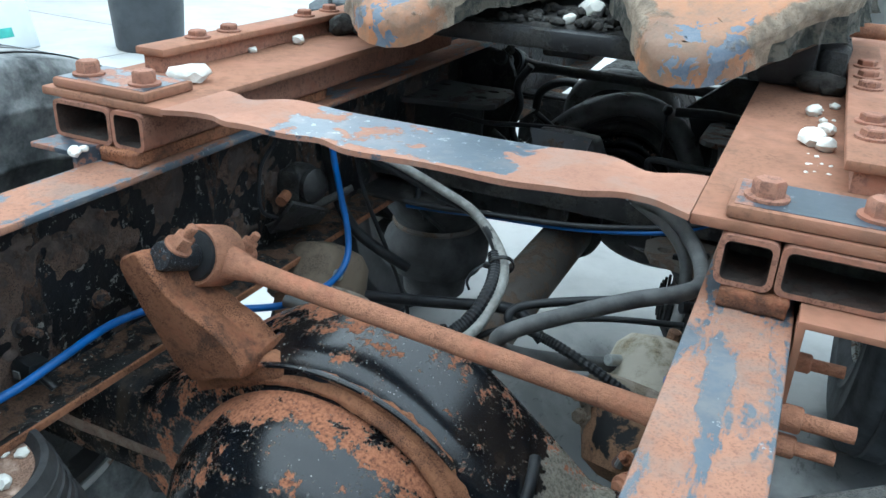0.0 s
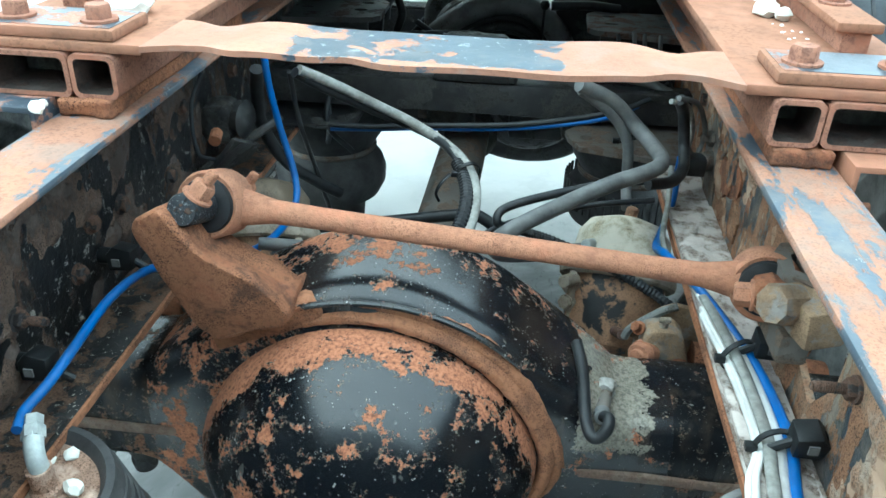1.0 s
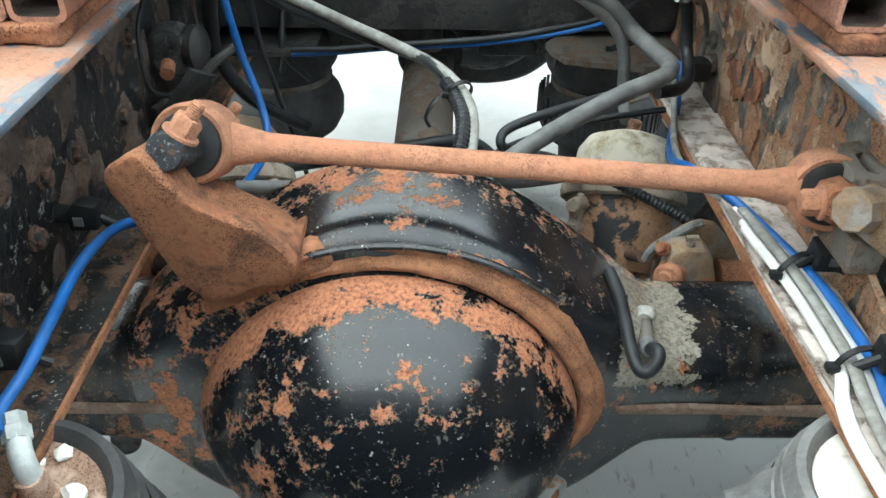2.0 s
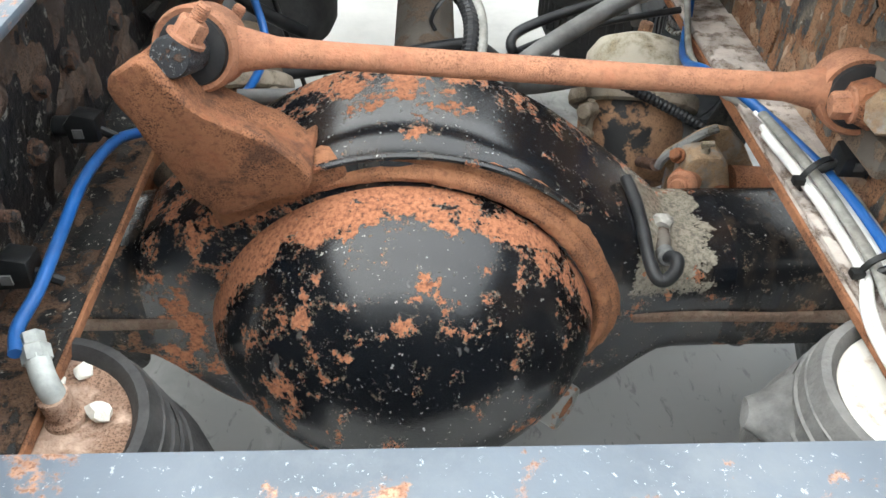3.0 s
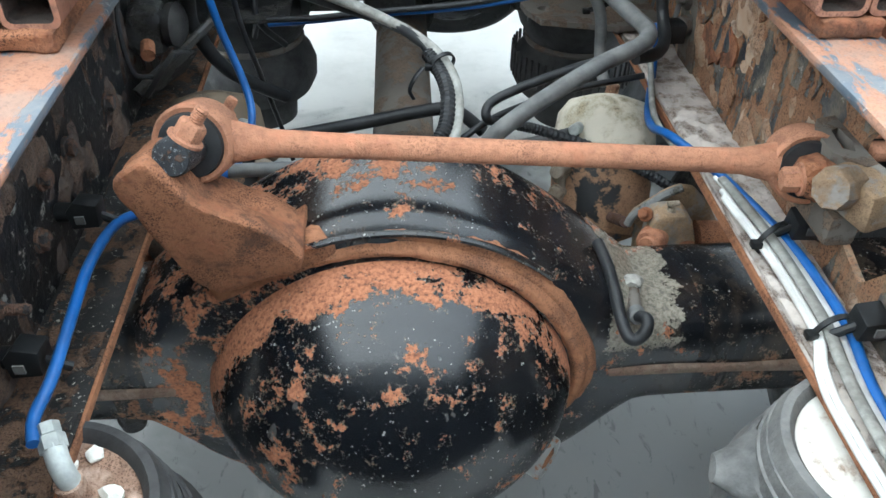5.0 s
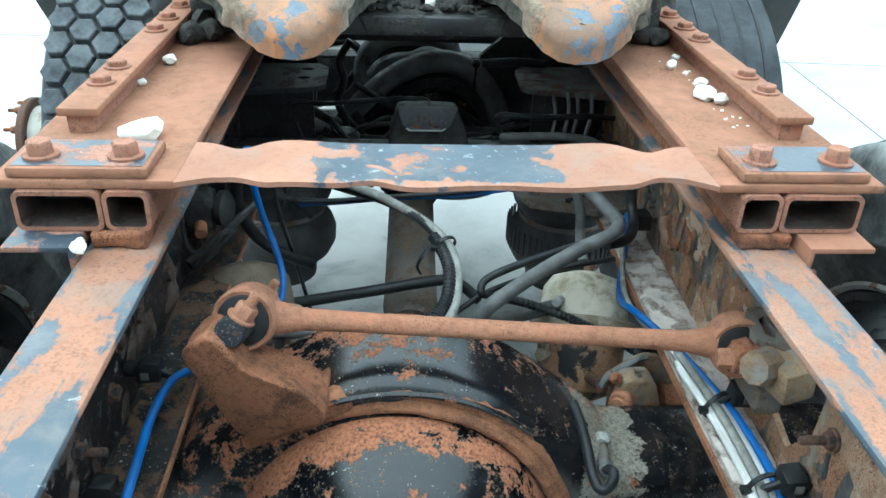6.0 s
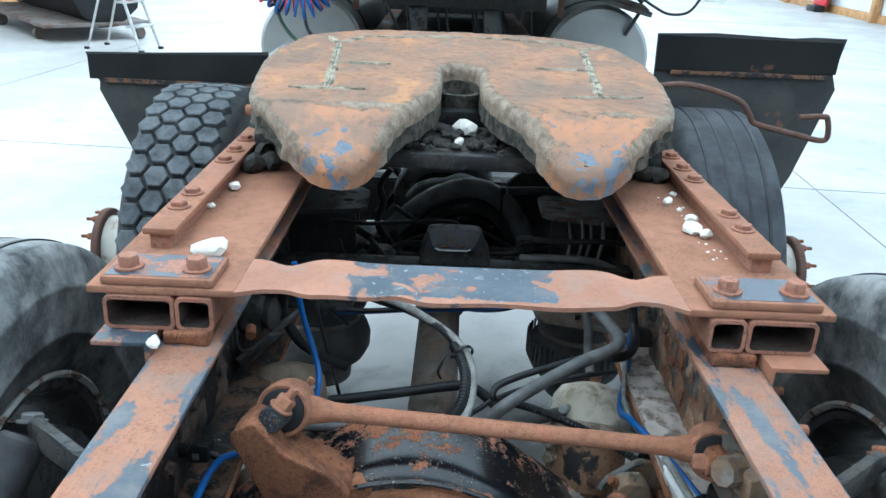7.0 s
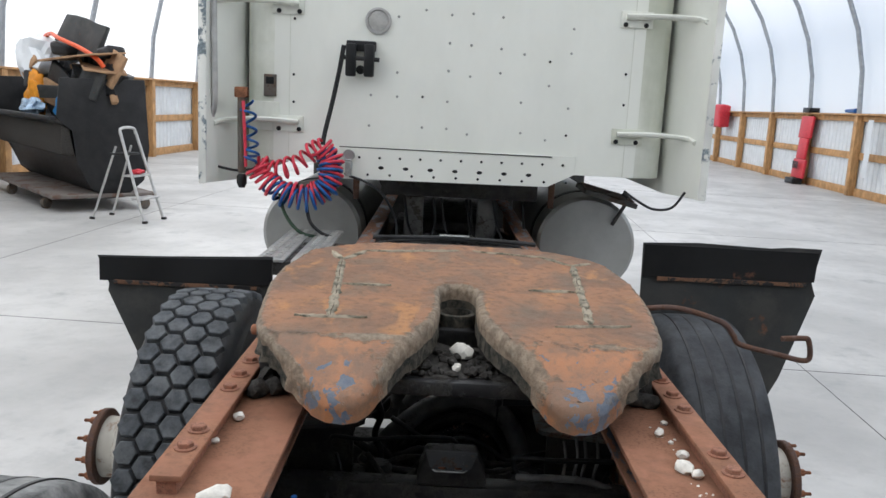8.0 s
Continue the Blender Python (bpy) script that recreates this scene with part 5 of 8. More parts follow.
# ---- torque rods ----
def torque_rod(a, b, rusty):
    m_rod, m_cast = (M_ROD, M_BRACKET) if rusty else (M_GRIME, M_GRIME)
    t = thing("torque_rod", (0, a[1], 0.80), "orange rusted torque rod between axle bracket and frame" if rusty else "oily black torque rod above the forward axle", "torque rod", "torque rods")

    a, b = Vector(a), Vector(b)
    d = (b - a).normalized()
    line = [a + d * s for s in (0.02, 0.045, 0.07)] + [a + d * (b - a).length * k for k in (0.2, 0.5, 0.8)] + [b - d * s for s in (0.07, 0.045, 0.02)]
    bm = bmesh.new()
    radii = (0.025, 0.0195, 0.0145, 0.0132, 0.0132, 0.0132, 0.0145, 0.0195, 0.025)
    rings = []
    s1 = d.cross(Vector((0, 0, 1))).normalized()
    s2 = s1.cross(d)
    for p, r in zip(line, radii):
        rings.append([bm.verts.new(p + s1 * r * math.cos(2 * math.pi * k / 20) + s2 * r * math.sin(2 * math.pi * k / 20)) for k in range(20)])
    for p, q in zip(rings, rings[1:]):
        for k in range(20):
            j = (k + 1) % 20
            bm.faces.new((p[k], p[j], q[j], q[k]))
    part("tube", bm, m_rod, t, angle=60)
    for side, c, w in (("left", a, Vector((-0.09, -0.93, 0.34)).normalized()), ("right", b, Vector((-0.2, -1, 0.28)).normalized())):
        eye = part("eye", lathe([(0.0325, -0.024), (0.037, -0.026), (0.040, -0.02), (0.040, 0.02), (0.037, 0.026), (0.0325, 0.024)], c, w, 32, None, True), m_rod, t, angle=50)
        part("bushing", lathe([(0.0, -0.029), (0.031, -0.029), (0.0335, -0.02), (0.0335, 0.02), (0.031, 0.029), (0.02, 0.030), (0.0, 0.030)], c, w, 28), M_HOSE, eye, "black rubber bushing")
        part("pin", lathe([(0.0, -0.075), (0.014, -0.075), (0.0155, -0.07), (0.0155, 0.06), (0.014, 0.068), (0.0, 0.068)], c, w, 18), m_rod, t)
        part("pin_end", lathe([(0.0, 0.03), (0.0165, 0.03), (0.0185, 0.034), (0.0185, 0.079), (0.0165, 0.083), (0.0, 0.084)], c, w, 20), M_PIN if rusty and side == "left" else m_rod, t, "worn black pin end") if side == "left" else None
        up = Vector((0.55, 0.1, 0.83)) if side == "left" else Vector((-0.9, -0.35, 0.05))
        up = (up - w * up.dot(w)).normalized()
        part("nut", bolt(c + w * (0.066 if side == "left" else 0.054) + up * 0.016, up, 0.0135, 0.02, 1.3, 0.016 if side == "left" else 0.0), m_rod, t)
        if side == "left":
            part("nut", bolt(c - w * 0.056 + up * 0.012, up, 0.0125, 0.015, 1.3, 0.014), m_rod, t)
        else:
            part("pin_head", lathe([(0.0, 0.03), (0.021, 0.03), (0.023, 0.036), (0.023, 0.062), (0.018, 0.07), (0.0, 0.07)], c, w, 8), m_cast, t, "rusty hexagon pin head")
    return t


M_PIN = worn("cracked_black_pin", (0.014, 0.016, 0.019), amount=0.3, scale=60, gloss=0.35, speck=0.9, speck_col=(0.2, 0.21, 0.22), rust=(0.12, 0.07, 0.05), bump=1.0)
torque_rod((-0.250, -0.052, 0.861), (0.386, -0.054, 0.815), True)
torque_rod((-0.31, 1.2, 0.893), (0.28, 1.2, 0.889), False)

# cast bracket on the housing that carries the rod's left eye
ab = thing("axle_bracket", (-0.22, -0.05, 0.68), "dark orange cast iron bracket welded on the axle housing", "bracket")
face = [(-0.317, 0.862), (-0.311, 0.875), (-0.286, 0.892), (-0.276, 0.888), (-0.262, 0.862), (-0.247, 0.838), (-0.225, 0.822), (-0.195, 0.806), (-0.168, 0.778), (-0.157, 0.755), (-0.160, 0.735), (-0.20, 0.722), (-0.25, 0.698), (-0.275, 0.725), (-0.302, 0.81)]
bm = prism(face, "y", -0.028, 0.066, 0.009, None, 3)
for v in bm.verts:
    back = max(0.0, v.co.y)
    v.co.y += -0.088 - (v.co.z - 0.70) * 0.21
    if v.co.z > 0.76:
        v.co.z -= back * 0.35
roughen(bm, 0.0022, 55, 4, 1.0)
for v in bm.verts:
    # cast pocket in the upper face
    d = math.hypot((v.co.x + 0.197) / 0.034, (v.co.y + 0.083) / 0.020)
    if d < 1 and v.co.z > 0.77:
        v.co.z -= 0.012 * (1 - d * d)
    v.co += Vector((0.005, 0.005, 0.005))
part("web", bm, M_BRACKET, ab)
part("foot", roughen(prism([(-0.270, 0.706), (-0.138, 0.760), (-0.116, 0.735), (-0.260, 0.665)], "y", -0.088, 0.036, 0.010), 0.003, 45, 3), M_AXLE_RUST, ab, "weld bead round the foot")

# bracket on the right-hand rail
rb = thing("rail_bracket", (0.41, -0.05, 0.76), "grey-brown cast steel bracket bolted inside the frame rail", "bracket")
part("arch", roughen(perforated([(0.386, -0.098), (0.388, -0.052), (0.400, -0.030), (0.4225, -0.024), (0.4225, -0.120), (0.410, -0.124)], [[(0.400, -0.090), (0.404, -0.056), (0.414, -0.050), (0.4165, -0.078), (0.411, -0.096)]], "z", 0.822, 0.856), 0.0012, 60), M_GREY_STEEL, rb, "open cast seat of the pin", smooth=False)
part("seat_floor", box(0.392, 0.4222, -0.118, -0.028, 0.800, 0.8215, 0.005), M_GREY_STEEL, rb)
part("block", turned(box(-0.024, 0.022, -0.030, 0.034, -0.024, 0.022, 0.006), Matrix.Translation((0.412, -0.138, 0.832)) @ pose(0, 0, 0, 0, -6, 14)), M_ADJUSTER, rb, "square cast block of the pin")
part("pin_boss", lathe([(0.0, -0.018), (0.0205, -0.018), (0.0225, -0.013), (0.0225, 0.016), (0.020, 0.020), (0.0, 0.0205)], (0.381, -0.137, 0.841), (-0.82, -0.5, 0.22), 8), M_ADJUSTER, rb, "rusty eight-sided pin boss")
part("base", box(0.388, 0.4222, -0.135, -0.02, 0.762, 0.7995, 0.006), M_GREY_STEEL, rb)

# ---- axle fittings ----
v = thing("axle_breather", (0.22, -0.03, 0.615), "dirty grey breather fitting with a short looped black hose", "breather")
M_CRUST = plain("chalky_grey_crust", (0.3, 0.29, 0.265), 0.85, 0.35, 60, 0.8)
part("fitting", bolt((0.233, -0.032, 0.616), (0.1, -0.35, 1), 0.0125, 0.012, 1.15, 0.006), M_CRUST, v)
part("cap", stone((0.234, -0.036, 0.630), 0.012, 5), M_CRUST, v, "chalky crusted cap")
part("elbow", sweep(smooth_line([(0.233, -0.040, 0.626), (0.229, -0.062, 0.628), (0.2255, -0.083, 0.626)], 5), 0.0085, 12), M_GREY_STEEL, v)
part("collar", rod((0.2258, -0.080, 0.628), (0.225, -0.096, 0.632), 0.0105, None, 14, None, 0.002), M_HOSE_GREY, v)
part("hose", sweep(smooth_line([(0.192, 0.0, 0.672), (0.1985, -0.03, 0.662), (0.202, -0.065, 0.648), (0.204, -0.098, 0.633), (0.210, -0.116, 0.622), (0.219, -0.120, 0.621), (0.2285, -0.117, 0.632), (0.231, -0.108, 0.640), (0.228, -0.098, 0.636), (0.225, -0.090, 0.630)], 6), 0.0076, 12), M_HOSE, v, "perished black breather hose")

# hanging knobs under the tubes
for x, y, z in ((-0.43, -0.01, 0.406), (0.40, 0.02, 0.406)):
    solid("axle_stop", lathe([(0.0, -0.03), (0.017, -0.027), (0.02, -0.01), (0.018, 0.0), (0.026, 0.02), (0.026, 0.045), (0.0, 0.045)], (x, y, z), (0, 0, 1), 18), M_GRIME, "black rubber stop under the axle tube", "bump stop", "axle stops")


# ---- air springs ----
def air_spring(x, y, z_top, kind):
    t = thing("air_spring", (x, y, z_top - 0.28), "dusty black rubber air spring with a steel top plate", "air spring", "air springs")
    if kind == "front":
        prof = [(0.0, 0.0), (0.12, 0.0), (0.127, -0.012), (0.126, -0.06), (0.118, -0.085), (0.104, -0.105), (0.100, -0.118), (0.106, -0.132), (0.120, -0.15), (0.128, -0.175), (0.126, -0.205), (0.112, -0.232), (0.08, -0.245), (0.075, -0.30), (0.0, -0.30)]
        part("bellows", lathe(prof, (x, y, z_top), (0, 0, 1), 40), M_BAG, t)
        part("girdle_hoop", lathe([(0.0995, -0.124), (0.1045, -0.124), (0.1065, -0.118), (0.1045, -0.112), (0.0995, -0.112)], (x, y, z_top), (0, 0, 1), 40, None, True), M_GREY_STEEL, t, "dusty steel hoop round the waist")
        part("top_cap", lathe([(0.0, 0.0005), (0.112, 0.0005), (0.118, -0.002), (0.118, 0.004), (0.110, 0.007), (0.0, 0.007)], (x, y, z_top), (0, 0, 1), 40), M_GREY_STEEL, t, "dusty steel top cap")
        ribs = bmesh.new()
        for k in range(48 if x > 0 else 0):
            one = turned(box(-0.0022, 0.0022, 0.126, 0.131, z_top - 0.195, z_top - 0.135), Matrix.Translation((x, y, 0)) @ pose(0, 0, 0, 0, 0, 7.5 * k))
            ribs = merge(ribs, one)
        if x > 0:
            ob = part("rib_ring", ribs, M_BAG, t, smooth=False)
            ob["kind"] = "stuff"
    else:
        prof = [(0.0, -0.004), (0.085, -0.004), (0.088, 0.006), (0.094, 0.013), (0.102, 0.012), (0.108, -0.004), (0.116, -0.04), (0.135, -0.085), (0.14, -0.115), (0.128, -0.14), (0.105, -0.16), (0.095, -0.26), (0.0, -0.27)]
        part("bellows", lathe(prof, (x, y, z_top), (0, 0, 1), 48), M_BOOT if x > 0 else M_BAG, t)
        for k in range(5):
            rr, zz = 0.1085 + 0.0045 * k, -0.008 - 0.0155 * k
            part("bead", lathe([(rr - 0.002, zz - 0.0022), (rr + 0.0012, zz - 0.0015), (rr + 0.0018, zz + 0.0004), (rr - 0.001, zz + 0.002)], (x, y, z_top), (0, 0, 1), 48, None, True), M_BOOT if x > 0 else M_BAG, t)
        part("top_plate", lathe([(0.0, 0.0), (0.0, 0.001), (0.086, 0.001), (0.088, -0.003)], (x, y, z_top), (0, 0, 1), 40), M_BAGTOP if x > 0 else M_BAGTOP_RUST, t, "chalky white top plate" if x > 0 else "rusty top plate")
    return t


M_BAGTOP = worn("chalky_white_plate", (0.62, 0.6, 0.55), amount=0.28, scale=18, gloss=0.6, rust=(0.4, 0.22, 0.13), rust_b=(0.3, 0.16, 0.1), bump=0.2, edge=0.08)
M_BAGTOP_RUST = worn("pitted_pink_rust", (0.5, 0.36, 0.28), amount=0.55, scale=26, gloss=0.8, rust=(0.4, 0.2, 0.125), rust_b=(0.26, 0.12, 0.07), bump=1.0, edge=0.09, pit=0.9, grime=(0.35, (0.16, 0.11, 0.085), 16))
air_spring(-0.335, 0.83, 0.70, "front")
air_spring(0.335, 0.80, 0.70, "front")
air_spring(-0.362, -0.368, 0.686, "rear")
air_spring(0.392, -0.338, 0.676, "rear")
# pinched corner of the right-hand bellows
boot = lathe([(0.0, -0.006), (0.018, -0.004), (0.026, 0.01), (0.045, 0.04), (0.07, 0.075), (0.088, 0.10), (0.09, 0.13), (0.0, 0.14)], (0.248, -0.300, 0.630), (0.95, -0.18, -0.10), 40)
for v in boot.verts:
    v.co.z = 0.615 + (v.co.z - 0.615) * 0.62
solid("rubber_boot", roughen(boot, 0.008, 18), M_BOOT, "creased grey rubber fold beside the air spring", "rubber boot")
# stud and elbow of the left one
fi = thing("air_fitting", (-0.335, -0.36, 0.686), "dull white elbow fitting on the air spring", "fitting")
part("stud", lathe([(0.0, 0), (0.017, 0), (0.016, 0.005), (0.0125, 0.007), (0.0122, 0.03), (0.0, 0.03)], (-0.330, -0.345, 0.687), (-0.08, -0.05, 1), 20), M_BAGTOP_RUST, fi)
part("elbow", sweep(smooth_line([(-0.331, -0.346, 0.714), (-0.333, -0.345, 0.724), (-0.338, -0.338, 0.732), (-0.344, -0.326, 0.738)], 5), 0.0095, 14), M_ZINC, fi, "worn grey-blue elbow")
part("collar", lathe([(0.0, 0), (0.0115, 0), (0.0115, 0.012), (0.0095, 0.014), (0.0095, 0.024), (0.0, 0.024)], (-0.343, -0.329, 0.736), (-0.35, 0.75, 0.35), 6), M_ZINC, fi)
for k, (x, y, s) in enumerate(((-0.330, -0.300, 0.009), (-0.303, -0.344, 0.013), (-0.345, -0.31, 0.005), (-0.30, -0.40, 0.006))):
    solid("stone", stone((x, y, 0.6875), s, 40 + k), M_STONE, "small white stone lying on the rusty plate", "stone", "loose stones")


# ---- brake chambers ----
def brake_chamber(x, y, z, s, upper, lower):
    t = thing("brake_chamber", (x, y, z - 0.12), "round steel brake chamber with a clamp band" if s > 0 else "tan dusty brake chamber behind the bracket", "brake chamber", "brake chambers")
    w = Vector((0.12 * s, 0.62, 0.78)).normalized()
    c = Vector((x, y, z))
    part("upper_can", lathe([(0.0, 0.10), (0.03, 0.099), (0.062, 0.088), (0.076, 0.068), (0.08, 0.03), (0.082, 0.006), (0.0, 0.006)], c, w, 40), upper, t, "chalky cream upper can")
    part("clamp_band", lathe([(0.078, -0.011), (0.089, -0.013), (0.095, -0.009), (0.0965, 0.0), (0.095, 0.009), (0.089, 0.013), (0.078, 0.011)], c, w, 40, None, True), M_BAND, t)
    part("lower_can", lathe([(0.0, -0.135), (0.03, -0.132), (0.06, -0.118), (0.076, -0.08), (0.08, -0.006), (0.0, -0.006)], c, w, 40), lower, t, "rusty black lower can")
    e = Vector((-1, 0, 0)) if s > 0 else Vector((1, 0, 0))
    lug = c + Vector((-0.078 * s, -0.056, 0.012))
    part("band_lug", box(-0.013, 0.013, -0.008, 0.008, -0.012, 0.012, 0.004), M_BAND, t).matrix_basis = Matrix.Translation(lug) @ pose(0, 0, 0, 20, 0, 35 * s)
    part("band_lug", box(-0.011, 0.011, -0.008, 0.008, -0.011, 0.011, 0.004), M_BAND, t).matrix_basis = Matrix.Translation(lug + Vector((0.002 * s, -0.006, -0.032))) @ pose(0, 0, 0, 20, 0, 35 * s)
    part("band_bolt", rod(lug + Vector((0, -0.004, 0.026)), lug + Vector((0.002 * s, -0.01, -0.055)), 0.0058, None, 10), M_BAND, t)
    part("band_nut", bolt(lug + Vector((-0.006 * s, -0.01, -0.026)), (-0.5 * s, -0.8, 0.2), 0.011, 0.012, 1.1), M_BAND, t)
    part("band_nut", rod(lug + Vector((0.004 * s, 0.0, 0.012)), lug + Vector((-0.016 * s, -0.03, 0.022)), 0.0105, None, 14, None, 0.002), M_BAND, t)
    part("port", rod(c + w * 0.06 + Vector((-0.055 * s, -0.05, 0.02)), c + w * 0.06 + Vector((-0.07 * s, -0.075, 0.03)), 0.009, None, 12, None, 0.002), M_ZINC, t)
    return t


M_BAND = worn("dusty_tan_clamp", (0.26, 0.22, 0.175), amount=0.5, scale=30, gloss=0.7, rust=(0.29, 0.19, 0.125), rust_b=(0.17, 0.115, 0.08), bump=0.5, edge=0.08)
M_CREAM = worn("chalky_cream_can", (0.5, 0.46, 0.38), amount=0.42, scale=18, gloss=0.65, rust=(0.34, 0.23, 0.13), rust_b=(0.2, 0.13, 0.08), bump=0.3, edge=0.12)
M_TAN = worn("dusty_tan_can", (0.13, 0.1, 0.07), amount=0.45, scale=18, gloss=0.7, rust=(0.16, 0.1, 0.065), rust_b=(0.09, 0.06, 0.045), bump=0.4, edge=0.1)
M_CAN_LOW = worn("black_rusty_can", (0.018, 0.019, 0.02), amount=0.56, scale=16, gloss=0.4, rust=(0.34, 0.16, 0.085), rust_b=(0.2, 0.095, 0.055), bump=0.4)
bc = brake_chamber(0.277, 0.300, 0.598, 1, M_CREAM, M_CAN_LOW)
brake_chamber(-0.325, 0.310, 0.612, -1, M_TAN, M_CAN_LOW)
part("fitting", rod((0.289, 0.352, 0.668), (0.294, 0.357, 0.70), 0.0105, None, 10, None, 0.002), worn("amber_brass_fitting", (0.3, 0.17, 0.09), amount=0.5, scale=40, gloss=0.3, rust=(0.2, 0.09, 0.05), rust_b=(0.12, 0.06, 0.04)), bc, "amber-brown fitting")

sa = thing("slack_adjuster", (0.33, 0.12, 0.52), "rusty brake slack adjuster beside the axle tube", "brake adjuster")
part("body", roughen(prism([(0.294, 0.55), (0.293, 0.626), (0.298, 0.637), (0.309, 0.642), (0.338, 0.641), (0.348, 0.633), (0.356, 0.612), (0.372, 0.55)], "y", 0.085, 0.126, 0.006), 0.0012, 60, 2), M_ADJUSTER, sa)
part("lock_screw", lathe([(0.0, 0.02), (0.0105, 0.02), (0.0115, 0.0185), (0.0115, 0.015), (0.0165, 0.0145), (0.018, 0.012), (0.018, 0.004), (0.0195, 0.003), (0.0195, -0.012), (0.0, -0.012)], (0.297, 0.086, 0.603), (-0.62, -0.77, 0.12), 24), M_ROD, sa)
part("grease_nipple", lathe([(0.0, 0.012), (0.003, 0.012), (0.0045, 0.009), (0.003, 0.007), (0.0055, 0.005), (0.006, 0.0), (0.0, 0.0)], (0.321, 0.1, 0.641), (0.0, -0.1, 1), 12), M_BAND, sa)
part("nipple_head", rod((0.313, 0.099, 0.653), (0.329, 0.099, 0.654), 0.0042, None, 10), M_BAND, sa)
part("side_screw", bolt((0.289, 0.105, 0.632), (-0.6, -0.4, 0.5), 0.0085, 0.012, 1.2), M_BRACKET, sa)
part("rear_screw", bolt((0.348, 0.084, 0.585), (0.1, -1, 0.2), 0.012, 0.008, 1.25), M_BRACKET, sa)
part("ear_plate", roughen(prism([(0.276, 0.600), (0.283, 0.616), (0.318, 0.646), (0.342, 0.658), (0.362, 0.653), (0.386, 0.628), (0.408, 0.594), (0.416, 0.540), (0.29, 0.540), (0.290, 0.592)], "y", 0.132, 0.144, 0.003), 0.0014, 45, 3), M_ADJUSTER, sa, "ear-shaped rusty plate behind the adjuster")
part("gusset", prism([(0.352, 0.50), (0.352, 0.60), (0.375, 0.655), (0.4225, 0.6865), (0.4225, 0.50)], "y", 0.205, 0.213, 0.002), M_GRIME, sa, "dark gusset plate behind the bracket")
part("ear_rim", sweep(smooth_line([(0.274, 0.128, 0.598), (0.282, 0.128, 0.616), (0.318, 0.128, 0.647), (0.342, 0.128, 0.659)], 5), 0.006, 8), M_DUSTY, sa, "dark folded rim of the plate")
part("cam_tube", rod((0.37, 0.115, 0.575), (0.56, 0.115, 0.560), 0.030, None, 20), M_BRACKET, sa)
part("push_rod", rod((0.272, 0.13, 0.60), (0.268, 0.20, 0.56), 0.008, None, 12), M_TUBE_BROWN, sa)
sl = thing("slack_adjuster", (-0.36, 0.12, 0.52), "grey dusty brake slack adjuster half hidden behind the bracket", "brake adjuster")
part("body", rod((-0.36, 0.10, 0.62), (-0.335, 0.075, 0.605), 0.03, 0.026, 18, None, 0.004), M_GREY_STEEL, sl)
part("lock_screw", lathe([(0.012, 0), (0.02, 0), (0.021, 0.012), (0.017, 0.016), (0.012, 0.016)], (-0.333, 0.072, 0.604), (0.6, -0.7, 0.1), 20, None, True), M_ZINC, sl)
part("cam_tube", rod((-0.38, 0.105, 0.6), (-0.56, 0.105, 0.575), 0.03, None, 20), M_BRACKET, sl)

# ---- drive shaft between the axles ----
ds = thing("drive_shaft", (-0.03, 0.6, 0.5), "dusty grey steel drive shaft between the two axles", "drive shaft")
part("shaft_tube", rod((-0.036, 0.40, 0.572), (-0.024, 0.93, 0.60), 0.052, None, 32, None, 0.006), M_GREY_STEEL, ds)
part("slip_yoke", lathe([(0.0, 0), (0.04, 0.0), (0.047, 0.012), (0.047, 0.05), (0.053, 0.06), (0.053, 0.075), (0.0, 0.075)], (-0.037, 0.345, 0.568), (0.02, 1, 0.05), 28), M_GREY_STEEL, ds)
for k in (-1, 1):
    part("yoke_ear", box(-0.036 + k * 0.034 - 0.011, -0.036 + k * 0.034 + 0.011, 0.28, 0.36, 0.54, 0.596, 0.008), M_GREY_STEEL, ds)
part("cross_joint", rod((-0.085, 0.30, 0.566), (0.013, 0.30, 0.566), 0.017, None, 16, None, 0.003), M_GRIME, ds)

# ---- plates under the mounting ----
M_DARK_STEEL = worn("greasy_dark_plate", (0.065, 0.065, 0.063), amount=0.4, scale=14, gloss=0.45, rust=(0.1, 0.06, 0.045), rust_b=(0.05, 0.035, 0.03), bump=0.4)
tb = thing("spring_hanger", (0.26, 0.6, 0.70), "flat grey steel tab with a bolt hole above the air spring", "bracket")
part("tab", perforated([(0.185, 0.635), (0.19, 0.60), (0.21, 0.555), (0.34, 0.52), (0.42, 0.54), (0.42, 0.70), (0.29, 0.70), (0.205, 0.665)], [oval(0.225, 0.605, 0.014, 0.012)], "z", 0.712, 0.722), M_GREY_STEEL, tb, smooth=False)
part("gusset", box(0.34, 0.42, 0.54, 0.55, 0.70, 0.7115), M_GREY_STEEL, tb)
tl = thing("spring_hanger", (-0.3, 0.66, 0.70), "dark steel hanger plate over the air spring", "bracket")
part("tab", box(-0.42, -0.23, 0.60, 0.94, 0.702, 0.712, 0.003), M_GRIME, tl)
